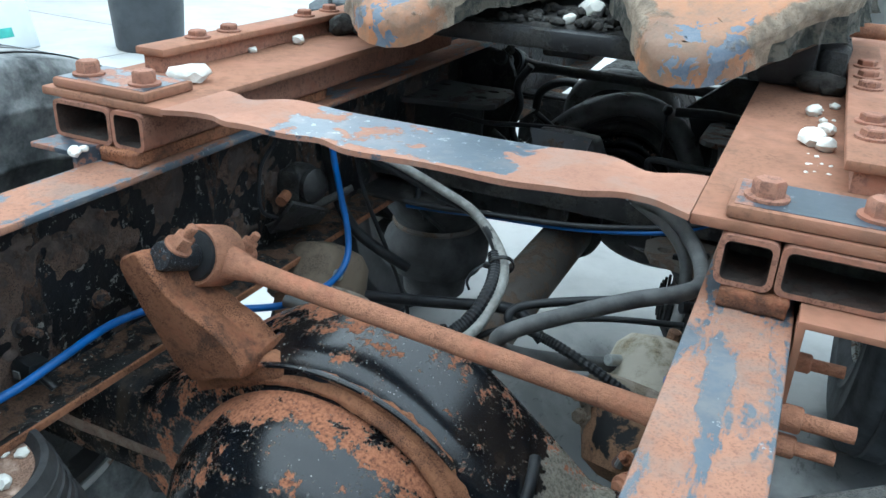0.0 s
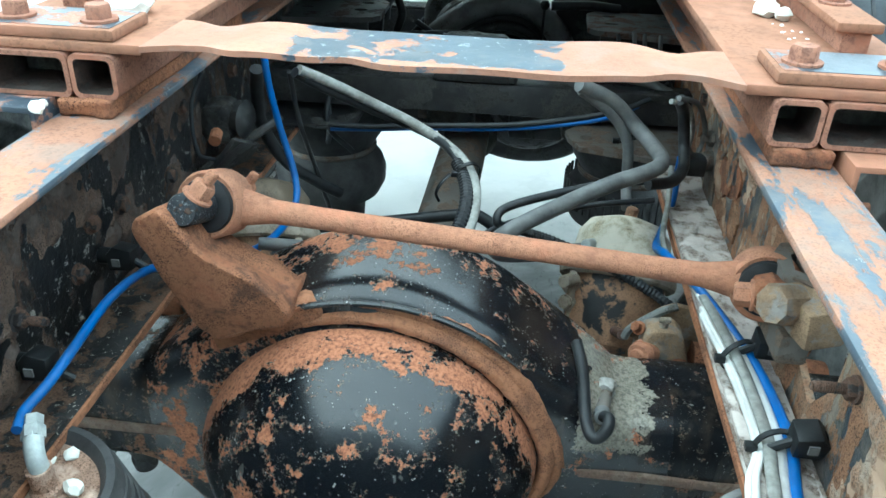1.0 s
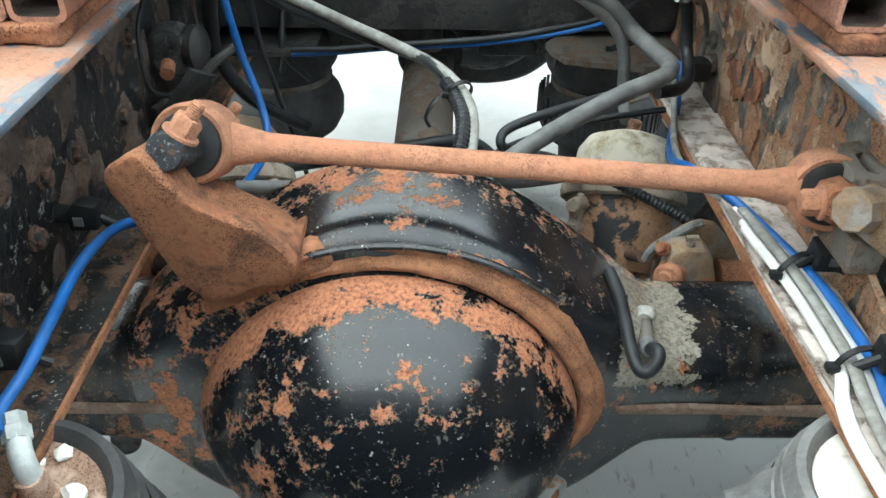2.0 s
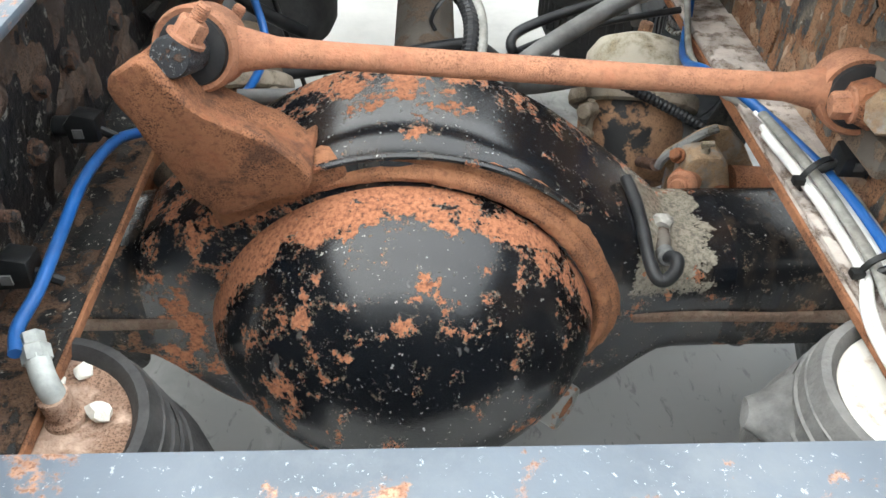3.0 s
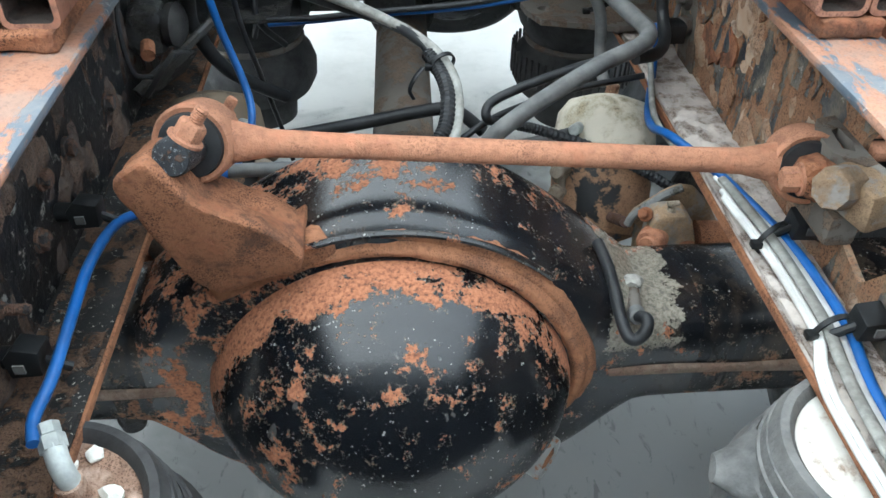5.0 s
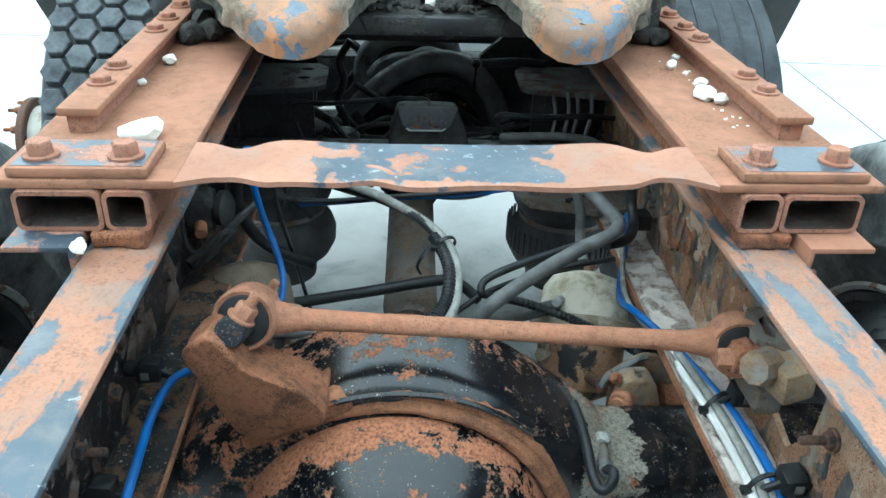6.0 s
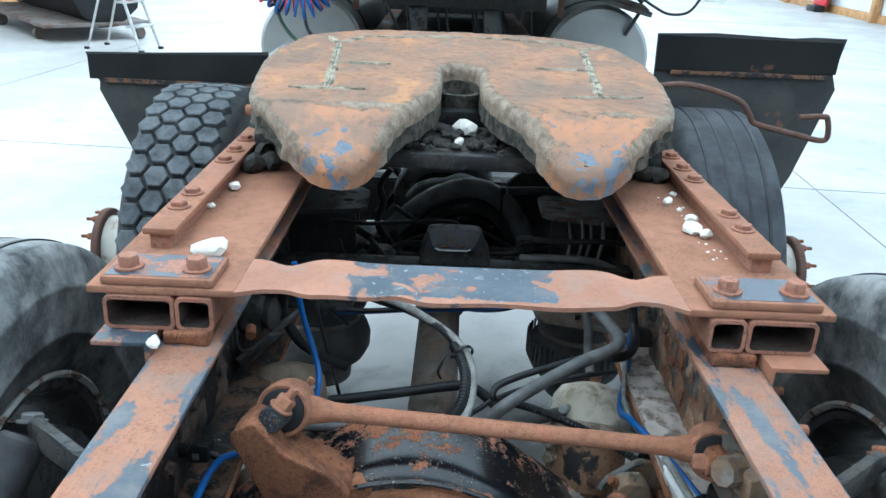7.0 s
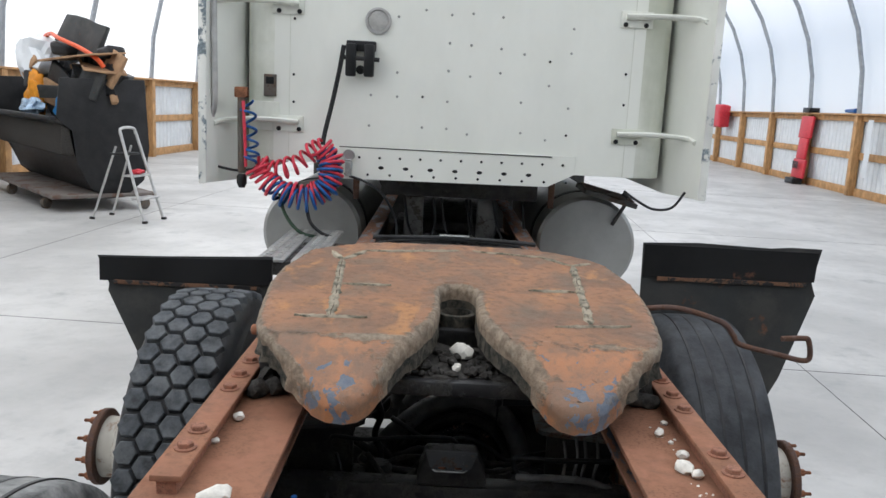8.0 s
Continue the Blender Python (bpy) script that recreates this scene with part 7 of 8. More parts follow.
for x, y, z, a, b, c in ((0.13, 0.80, 0.70, 0.06, 0.05, 0.05), (-0.18, 0.82, 0.70, 0.07, 0.05, 0.05), (0.30, 0.78, 0.73, 0.05, 0.04, 0.03), (-0.05, 0.74, 0.70, 0.05, 0.03, 0.03), (0.22, 0.73, 0.71, 0.04, 0.03, 0.035)):
    vb = thing("air_valve", (x, y, z - c), "oily black air valve", "valve", "air valves")
    part("body", box(x - a, x + a, y - b, y + b, z - c, z + c, 0.012), M_GRIME, vb)
    part("cap", lathe([(0.0, 0), (a * 0.5, 0), (a * 0.5, 0.016), (a * 0.35, 0.026), (0.0, 0.026)], (x, y, z + c), (0, 0, 1), 18), M_GRIME, vb)
    part("port", bolt((x - a, y, z), (-1, 0, 0), 0.011, 0.02, 1.1), M_GREY_STEEL, vb)
# brake chamber and hoses beside the forward differential
wt = thing("brake_chamber", (-0.348, 1.75, 0.50), "dark brake chamber with a rusty collar by the forward axle", "brake chamber", "brake chambers")
part("can", lathe([(0.0, -0.12), (0.05, -0.12), (0.075, -0.08), (0.08, -0.012), (0.0, -0.012)], (-0.348, 1.75, 0.635), (0.1, 0.3, 1), 32), M_GRIME, wt)
part("collar", lathe([(0.0, 0.02), (0.055, 0.018), (0.072, 0.008), (0.085, 0.004), (0.087, -0.01), (0.0, -0.012)], (-0.348, 1.75, 0.635), (0.1, 0.3, 1), 32), M_BRACKET, wt, "rusty collar")
hose("rubber_hose", [(-0.315, 1.45, 0.72), (-0.308, 1.45, 0.766), (-0.271, 1.45, 0.798), (-0.218, 1.45, 0.81), (-0.176, 1.45, 0.792), (-0.159, 1.45, 0.752), (-0.15, 1.45, 0.70)], 0.013, M_HOSE, "dusty black hose arching beside the forward axle")
hose("rubber_hose", [(-0.23, 1.3, 0.70), (-0.202, 1.3, 0.726), (-0.173, 1.3, 0.761), (-0.136, 1.3, 0.775), (-0.124, 1.3, 0.814), (-0.12, 1.3, 0.852)], 0.013, M_HOSE, "dusty black hose arching beside the forward axle")
hose("rubber_hose", [(-0.166, 0.92, 0.953), (-0.193, 0.92, 0.907), (-0.184, 0.92, 0.861), (-0.199, 0.92, 0.807), (-0.182, 0.92, 0.758), (-0.19, 0.92, 0.70)], 0.009, M_HOSE, "black hose hanging from under the fifth wheel")
hose("cable", [(-0.30, 0.8, 0.842), (-0.286, 0.8, 0.849), (-0.219, 0.8, 0.844), (-0.139, 0.8, 0.851), (-0.04, 0.8, 0.858), (0.01, 0.8, 0.85), (0.04, 0.78, 0.80)], 0.0055, M_HOSE, "black cable strung between the rails", "cable")
hose("cast_pipe", [(-0.125, 1.22, 0.775), (-0.10, 1.22, 0.806), (-0.06, 1.22, 0.822), (-0.02, 1.22, 0.826), (0.02, 1.22, 0.84), (0.06, 1.22, 0.83)], 0.021, M_DUSTY, "dusty grey cast pipe behind the arch", "pipe", "cast pipes")
hose("cast_pipe", [(-0.153, 1.27, 0.75), (-0.150, 1.27, 0.80), (-0.125, 1.27, 0.845), (-0.075, 1.27, 0.872), (0.0, 1.27, 0.876), (0.055, 1.27, 0.868), (0.085, 1.27, 0.84), (0.10, 1.27, 0.79)], 0.027, M_DUSTY, "dusty grey cast pipe behind the arch", "pipe", "cast pipes")
gc = thing("gear_housing", (0, 1.34, 0.7), "dusty dark cast gear housing ahead of the forward axle", "housing")
part("casting", roughen(prism([(-0.16, 0.66), (0.16, 0.66), (0.125, 0.80), (0.085, 0.885), (0.0, 0.90), (-0.11, 0.89), (-0.145, 0.80)], "y", 1.30, 1.52, 0.02, None, 3), 0.004, 20, 3), M_GRIME, gc)
for x, z in ((-0.09, 0.875), (0.0, 0.885), (0.075, 0.87), (0.11, 0.80)):
    part("bolt", bolt((x, 1.298, z - 0.012), (0, -1, 0), 0.010, 0.009, 1.3), M_DUSTY, gc)
kb = thing("breather_knob", (0.13, 1.0, 0.70), "black round knob on a thin stem by the arch", "knob")
part("ball", lathe([(0.0, -0.012), (0.007, -0.010), (0.0115, -0.003), (0.0115, 0.003), (0.007, 0.010), (0.0, 0.012)], (0.13, 1.0, 0.881), (0, 0, 1), 18), M_HOSE, kb)
part("stem", rod((0.13, 1.0, 0.87), (0.128, 1.01, 0.78), 0.003, None, 8), M_HOSE, kb)
hose("rubber_hose", [(0.145, 1.02, 0.875), (0.19, 1.02, 0.878), (0.24, 1.02, 0.88), (0.30, 1.02, 0.875)], 0.011, M_HOSE, "black hose beside the arch")
hose("rubber_hose", [(0.165, 0.72, 0.804), (0.152, 0.72, 0.836), (0.163, 0.72, 0.851), (0.248, 0.72, 0.847), (0.346, 0.72, 0.851), (0.41, 0.74, 0.84)], 0.0065, M_HOSE, "dusty black hose looping inside the frame")
hose("rubber_hose", [(0.16, 0.70, 0.81), (0.181, 0.69, 0.814), (0.248, 0.69, 0.816), (0.334, 0.69, 0.811), (0.399, 0.69, 0.785)], 0.009, M_HOSE_GREY, "dusty grey hose lying along the crossmember")
for dx, dz in ((0.0, 0.0), (0.021, -0.004), (0.052, -0.006), (-0.03, -0.008)):
    hose("cable", [(0.304 + dx, 0.75, 0.894 + dz), (0.307 + dx * 0.95, 0.73, 0.857 + dz), (0.30 + dx * 0.9, 0.72, 0.818 + dz), (0.298 + dx, 0.72, 0.77)], 0.0042, M_HOSE_GREY, "thin dusty cable hanging inside the frame", "cable", "hanging cables", 5, 8)
# flange and yoke of the forward differential
fd = thing("pinion_yoke", (0.0, 0.93, 0.55), "oily black differential flange at the forward axle", "flange")
part("flange", lathe([(0.0, 0.0), (0.062, 0.0), (0.07, 0.01), (0.07, 0.03), (0.06, 0.04), (0.055, 0.07), (0.0, 0.07)], (-0.024, 0.885, 0.60), (0, 1, 0), 32), M_GRIME, fd)
bow = [(-0.235, 0.655), (-0.178, 0.728), (-0.115, 0.792), (-0.062, 0.833), (0.0, 0.861), (0.055, 0.868), (0.105, 0.855), (0.152, 0.819), (0.188, 0.765), (0.205, 0.70), (0.21, 0.64)]
part("arch", sweep(smooth_line([(x, 1.06, z) for x, z in bow], 6), 0.0275, 14), M_DUSTY, fd, "dusty grey cast arch")
for k, (shrink, w, y) in enumerate(((0.80, 0.012, 1.045), (0.66, 0.016, 1.04), (0.45, 0.02, 1.03))):
    part("inner_ring", sweep(smooth_line([(0.03 + (x - 0.03) * shrink, y, 0.62 + (z - 0.62) * shrink) for x, z in bow], 6), w, 12), M_GRIME if k != 1 else M_AXLE_TUBE, fd)
part("carrier", prism([(x, z) for x, z in bow] + [(0.2, 0.56), (-0.22, 0.56)], "y", 1.065, 1.10), M_GRIME, fd, "oily black carrier casting")

# shock absorbers outside the rails
for s in (-1, 1):
    sh = thing("shock_absorber", (s * 0.62, -0.36, 0.66), "grey dusty shock absorber on a plate outside the frame rail", "shock absorber", "shock absorbers")
    part("bracket_arm", turned(prism([(-0.075, -0.016), (0.055, -0.018), (0.072, -0.008), (0.078, 0.008), (0.07, 0.022), (0.05, 0.026), (-0.075, 0.02)], "y", -0.007, 0.007, 0.002), Matrix.Translation((s * 0.490, -0.232, 0.897)) @ pose(0, 0, 0, 0, 0, 36 * s) @ Matrix.Scale(s, 4, (1, 0, 0))), M_GRIME, sh)
    a, b = Vector((s * 0.562, -0.19, 0.892)), Vector((s * 0.63, -0.36, 0.70))
    part("body", rod(a, b, 0.031, None, 28, None, 0.006), M_BAG, sh)
    part("dust_cover", rod(a.lerp(b, 0.42), b + (b - a) * 0.1, 0.036, None, 28, None, 0.004), M_HOSE, sh)
    part("bolt", bolt((s * 0.556, -0.178, 0.905), (0, 0.5, 1), 0.015, 0.012, 1.3), M_BRACKET if s > 0 else M_DARK_STEEL, sh)

# ---- mud guards ----
M_STRIP = worn("broken_rusty_strip", (0.012, 0.012, 0.012), amount=0.52, scale=26, gloss=0.5, rust=(0.2, 0.085, 0.045), rust_b=(0.1, 0.05, 0.032), bump=0.6)
for s, prof, zr in ((1, [(0.649, 1.245), (0.84, 1.253), (1.09, 1.246), (1.16, 1.252), (1.265, 1.251), (1.243, 1.132), (1.26, 1.087), (1.17, 0.785), (1.03, 0.48), (0.67, 0.48)], 1.124),
                    (-1, [(-1.226, 1.108), (-1.0, 1.114), (-0.622, 1.131), (-0.63, 0.48), (-0.98, 0.48), (-1.085, 0.746), (-1.192, 0.985), (-1.188, 1.01)], 1.018)):
    mg = thing("mud_guard", (s * 0.93, 1.62, 0.45), "bent black steel mud guard ahead of the tyre", "mud guard", "mud guards")
    sheet = prism(prof, "y", 1.62, 1.626, 0.0)
    part("sheet", sheet, M_FLAP_GREY, mg, "dusty grey lower sheet", smooth=False)
    xa, xb = (0.653, 1.248) if s > 0 else (-1.218, -0.628)
    top = [(xa, zr + 0.004), (xb, zr + 0.012 * 1), (xb + 0.004, zr + 0.115 if s > 0 else zr + 0.105), (xa, zr + 0.118 if s > 0 else zr + 0.086)]
    part("upper_band", prism(top, "y", 1.612, 1.6196, 0.001), M_FLAP, mg, "black upper band", smooth=False)
    part("rust_strip", roughen(box(xa + 0.05, xb - 0.03, 1.606, 1.6118, zr - 0.006, zr + 0.009, 0.002), 0.003, 40, 4), M_STRIP, mg, "rusty fixing strip")

# ---- cab ----
CY = 2.55
before_cab = set(bpy.data.objects)


def cab():
    c = thing("truck_cab", (0, CY + 0.8, 1.2), "white riveted rear wall of a sleeper cab with dirt-streaked corners", "truck cab")
    plan = [(-1.0, CY + 1.9), (-1.0, CY + 0.12), (-0.985, CY + 0.06), (-0.94, CY + 0.02), (-0.86, CY), (0.775, CY), (0.855, CY + 0.02), (0.9, CY + 0.06), (0.915, CY + 0.12), (0.915, CY + 1.9)]
    body = prism(plan, "z", 1.302, 3.5, 0.0)
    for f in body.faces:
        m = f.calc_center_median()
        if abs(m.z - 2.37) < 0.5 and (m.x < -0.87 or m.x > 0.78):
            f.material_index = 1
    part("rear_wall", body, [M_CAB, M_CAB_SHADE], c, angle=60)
    slots = [oval(-0.37 + 0.1115 * k, 1.292, 0.013, 0.008, 12) for k in range(7)]
    part("skirt_plate", perforated([(-0.585, 1.372), (-0.585, 1.26), (-0.54, 1.236), (0.385, 1.243), (0.508, 1.305), (0.505, 1.386)], slots, "y", CY - 0.010, CY - 0.0005), M_CAB, c, "drilled white skirt plate", smooth=False)
    for k in range(7):
        part("slot", prism(oval(-0.37 + 0.1115 * k, 1.292, 0.013, 0.008, 12), "y", CY - 0.0075, CY - 0.0008), M_CLIP, c, "dark slot in the skirt plate", smooth=False)
    part("skirt_seam", box(-0.56, 0.40, CY - 0.0125, CY - 0.0102, 1.377, 1.3815), M_HOSE, c, "dark gap along the seam")
    part("floor_frame", box(-0.40, 0.40, CY + 0.45, CY + 1.9, 1.12, 1.2395), M_GRIME, c, "black cab floor frame")
    # rivets, all on one mesh
    dome = finish(lathe([(0.0062, 0.0), (0.0056, 0.002), (0.0035, 0.0035), (0.0, 0.004)], (0, 0, 0), (0, -1, 0), 8))
    me = bpy.data.meshes.new("rivet")
    dome.to_mesh(me)
    dome.free()
    me.materials.append(plain("grey_rivet_head", (0.33, 0.34, 0.32), 0.45, 0.2, 40, 0.05))
    me2 = me.copy()
    me2.materials.clear()
    me2.materials.append(M_CLIP)
    rnd = random.Random(3)

    def rivet(x, z, y=CY, mesh=me):
        ob = new("rivet", mesh)
        ob.parent = c
        ob.matrix_parent_inverse = c.matrix_basis.inverted()
        ob.matrix_basis = Matrix.Translation((x, y, z))
    for x in (-0.775, -0.528, -0.431, -0.314, -0.197, -0.084, 0.010, 0.14, 0.248, 0.365, 0.457, 0.70):
        z = 1.45 + rnd.uniform(0, 0.05)
        while z < 2.45:
            if rnd.random() < 0.85:
                rivet(x + rnd.uniform(-0.004, 0.004), z, CY, me2 if rnd.random() < 0.15 or abs(x) > 0.69 else me)
            z += rnd.choice((0.105, 0.12, 0.135, 0.24))
    for k in range(11):
        rivet(-0.53 + 0.1 * k, 1.258 + 0.0007 * k, CY - 0.010, me2)
        rivet(-0.47 + 0.092 * k, 1.335 + 0.001 * k, CY - 0.010, me2)
    part("wall_seam", box(-0.792, -0.789, CY - 0.0015, CY + 0.0, 1.305, 3.4), M_CAB_SHADE, c)
    part("wall_seam", box(0.722, 0.725, CY - 0.0015, CY + 0.0, 1.305, 3.4), M_CAB_SHADE, c)
    # round lamp
    lamp = part("round_lamp", lathe([(0.0, 0.004), (0.044, 0.006), (0.047, 0.012), (0.056, 0.012), (0.058, 0.0), (0.0, 0.0)], (-0.405, CY, 1.935), (0, -1, 0), 32), M_ALU, c, "round grey lamp")
    part("lens", lathe([(0.0, 0.012), (0.025, 0.0105), (0.043, 0.0065), (0.0, 0.0065)], (-0.405, CY, 1.935), (0, -1, 0), 28), M_LENS, lamp)
    # side fairings with their scuffed edges
    part("side_fairing", prism([(0.93, CY + 0.06), (1.02, CY - 0.18), (1.04, CY - 0.18), (1.06, CY + 0.2), (1.06, CY + 1.5), (0.93, CY + 1.5)], "z", 1.235, 3.4), M_CAB, c, "white side fairing")
    part("fairing_edge", box(1.018, 1.052, CY - 0.190, CY - 0.1805, 1.233, 3.4, 0.003), M_CHIP, c, "chipped white edge")
    part("side_fairing", prism([(-1.015, CY + 0.06), (-1.11, CY - 0.18), (-1.13, CY - 0.18), (-1.15, CY + 0.2), (-1.15, CY + 1.5), (-1.015, CY + 1.5)], "z", 1.205, 3.4), M_CAB, c, "white side fairing")
    part("fairing_edge", box(-1.142, -1.108, CY - 0.190, CY - 0.1805, 1.203, 3.4, 0.003), M_CHIP, c, "chipped white edge")
    for x0, x1, z in ((0.68, 1.005, 1.49), (0.68, 1.005, 2.0), (-0.745, -1.095, 1.475), (-0.75, -1.095, 1.985)):
        s = 1 if x1 > x0 else -1
        st = part("strut", sweep(smooth_line([(x0, CY - 0.02, z + 0.005), (x0 + s * 0.16, CY - 0.03, z + 0.01), (x0 + s * 0.3, CY - 0.07, z + 0.002), (x1, CY - 0.13, z - 0.015)], 5), 0.019, 8, None, 0.6), M_CAB, c, "white stay to the fairing")
        xs = sorted((x0 - s * 0.02, x0 + s * 0.12))
        part("bracket_foot", box(xs[0], xs[1], CY - 0.008, CY - 0.0005, z - 0.04, z + 0.03, 0.002), M_CAB_SHADE, st)
        for q in (0.0, 0.09):
            part("bolt", bolt((x0 + s * q, CY - 0.008, z - 0.028), (0, -1, 0), 0.008, 0.007, 1.3), M_CLIP, st)
    part("grab_rail", sweep(smooth_line([(-1.085, CY - 0.15, 2.6), (-1.085, CY - 0.15, 1.9), (-1.082, CY - 0.15, 1.58), (-1.10, CY - 0.13, 1.49)], 6), 0.013, 12), M_ALU, c, "bent aluminium grab tube")
    part("access_panel", box(-0.965, -0.835, CY - 0.006, CY + 0.02, 1.437, 1.563, 0.003), M_CAB_SHADE, c, "small raised panel")
    vent = part("socket_plate", box(-0.905, -0.849, CY - 0.007, CY + 0.01, 1.586, 1.683, 0.003), M_GREY_STEEL, c, "grey switch plate")
    part("slot", box(-0.895, -0.859, CY - 0.0095, CY - 0.0072, 1.64, 1.672, 0.002), M_CLIP, vent)
    part("lead", sweep(smooth_line([(0.74, CY, 1.24), (0.80, CY - 0.05, 1.20), (0.86, CY - 0.09, 1.175), (0.93, CY - 0.12, 1.19), (0.975, CY - 0.14, 1.262)], 6), 0.006, 8), M_HOSE, c, "dangling black lead")
    part("lead_end", rod((0.735, CY - 0.01, 1.235), (0.76, CY - 0.02, 1.215), 0.014, None, 10), M_CLIP, c)
    return c


M_LENS = plain("frosted_grey_lens", (0.4, 0.4, 0.38), 0.3, 0.15, 40, 0.2)
M_CHIP = worn("chipped_white_edge", (0.66, 0.67, 0.63), amount=0.35, scale=9, gloss=0.5, rust=(0.3, 0.3, 0.29), rust_b=(0.2, 0.19, 0.18), bump=0.3)
cab()

# hose holder, strap and coiled lines on the cab wall
hh = thing("hose_holder", (-0.475, CY - 0.05, 1.7), "black bracket holding a strap on the cab wall", "hose holder")
part("plate", box(-0.54, -0.41, CY - 0.03, CY - 0.0005, 1.80, 1.845, 0.006), M_CLIP, hh)
for x in (-0.515, -0.435):
    part("hook", box(x - 0.022, x + 0.022, CY - 0.075, CY - 0.03, 1.69, 1.83, 0.008), M_CLIP, hh)
part("peg", rod((-0.56, CY - 0.06, 1.77), (-0.39, CY - 0.06, 1.765), 0.01, None, 10), M_CLIP, hh)
part("bolt", bolt((-0.475, CY - 0.03, 1.72), (0, -1, 0), 0.014, 0.012, 1.4), M_CLIP, hh)
solid("hanging_strap", sweep(smooth_line([(-0.545, CY - 0.07, 1.82), (-0.56, CY - 0.075, 1.72), (-0.585, CY - 0.09, 1.58), (-0.61, CY - 0.12, 1.45), (-0.617, CY - 0.14, 1.39)], 6), 0.010, 8, None, 0.35), M_CLIP, "black webbing strap holding the coiled lines", "strap")


def coil(path, turns, radius, r, mat, label, phase):
    line = smooth_line(path, 40)
    n = len(line)
    pts = []
    steps_n = turns * 14
    for i in range(steps_n + 1):
        f = i / steps_n * (n - 1)
        k = min(int(f), n - 2)
        p = line[k].lerp(line[k + 1], f - k)
        d = (line[k + 1] - line[k]).normalized()
        s = d.cross(Vector((0, 1, 0.1))).normalized()
        u = s.cross(d)
        a = 2 * math.pi * turns * i / steps_n + phase
        rr = radius * (1 + 0.14 * math.sin(i * 0.13 + phase))
        pts.append(p + s * rr * math.cos(a) + u * rr * math.sin(a))
    return solid("coiled_air_line", sweep(pts, r, 8), mat, label, "coiled hose", "coiled air lines", angle=60)


YC = CY - 0.16
coil([(-0.905, YC, 1.29), (-0.85, YC, 1.22), (-0.75, YC - 0.01, 1.175), (-0.64, YC, 1.18), (-0.575, YC, 1.25), (-0.575, YC + 0.01, 1.33), (-0.62, YC, 1.38)], 22, 0.045, 0.0068, M_RED_HOSE, "red coiled air line hanging from the cab wall", 0.0)
coil([(-0.84, YC + 0.01, 1.22), (-0.76, YC - 0.02, 1.165), (-0.66, YC - 0.02, 1.155), (-0.59, YC - 0.01, 1.21), (-0.58, YC + 0.0, 1.29), (-0.61, YC + 0.02, 1.37)], 17, 0.046, 0.0068, M_BLUE, "blue coiled air line hanging from the cab wall", 2.4)
coil([(-0.90, YC, 1.30), (-0.82, YC + 0.01, 1.275), (-0.73, YC, 1.30), (-0.66, YC, 1.355), (-0.61, YC, 1.39)], 9, 0.038, 0.0068, M_RED_HOSE, "red coiled air line hanging from the cab wall", 1.0)
coil([(-0.955, YC + 0.05, 1.56), (-0.935, YC + 0.04, 1.45), (-0.925, YC + 0.03, 1.36), (-0.93, YC + 0.02, 1.30)], 5, 0.026, 0.0062, M_BLUE, "stretched blue coiled air line", 0.5)
hd = thing("air_line_handle", (-0.975, CY - 0.12, 1.17), "rusty brown handle of an air line hanging by the fairing", "handle")
part("grip", rod((-0.978, CY - 0.11, 1.59), (-0.972, CY - 0.12, 1.25), 0.017, None, 14, None, 0.004), M_GREY_STEEL, hd)
part("head", box(-1.005, -0.95, CY - 0.13, CY - 0.09, 1.575, 1.62, 0.006), M_BRACKET, hd)
part("coupling", lathe([(0.0, 0), (0.014, 0), (0.022, 0.02), (0.022, 0.05), (0.015, 0.06), (0.0, 0.06)], (-0.972, CY - 0.12, 1.185), (0, 0, 1), 16), M_CLIP, hd)
hose("air_line", [(-0.965, CY - 0.13, 1.56), (-0.955, CY - 0.15, 1.46), (-0.95, CY - 0.15, 1.36), (-0.945, CY - 0.16, 1.28)], 0.007, M_RED_HOSE, "red air line beside the brown handle")
hose("air_line", [(-0.80, YC, 1.17), (-0.765, YC - 0.02, 1.08), (-0.70, YC - 0.03, 1.01), (-0.62, YC, 0.985)], 0.0075, plain("dark_green_line", (0.03, 0.06, 0.035), 0.4, 0.2, 30, 0.05), "dark green air line running down to the deck")
hose("air_line", [(-0.68, YC, 1.14), (-0.66, YC - 0.02, 1.06), (-0.61, YC - 0.02, 1.01), (-0.55, YC, 0.985)], 0.0075, M_HOSE, "black air line running down to the deck")
hose("cable", [(-0.915, YC + 0.02, 1.27), (-1.0, CY - 0.08, 1.255), (-1.08, CY - 0.1, 1.27), (-1.12, CY - 0.12, 1.29)], 0.006, M_HOSE, "black lead plugged at the fairing", "cable")
ga = thing("pressure_gauge", (-0.52, CY - 0.04, 1.24), "small round gauge on a bracket under the cab wall", "gauge")
part("dial", lathe([(0.0, 0.012), (0.02, 0.012), (0.024, 0.016), (0.026, 0.014), (0.026, 0.0), (0.0, 0.0)], (-0.515, CY - 0.02, 1.345), (0, -1, 0), 24), M_ALU, ga)
part("stem", box(-0.53, -0.50, CY - 0.035, CY - 0.0105, 1.25, 1.318, 0.004), M_ZINC, ga)
hose("cable", [(-0.51, CY - 0.02, 1.25), (-0.42, CY - 0.03, 1.22), (-0.35, CY, 1.16), (-0.30, CY + 0.05, 1.05), (-0.29, CY + 0.05, 0.97)], 0.006, M_HOSE, "black lead hanging under the cab", "cable")


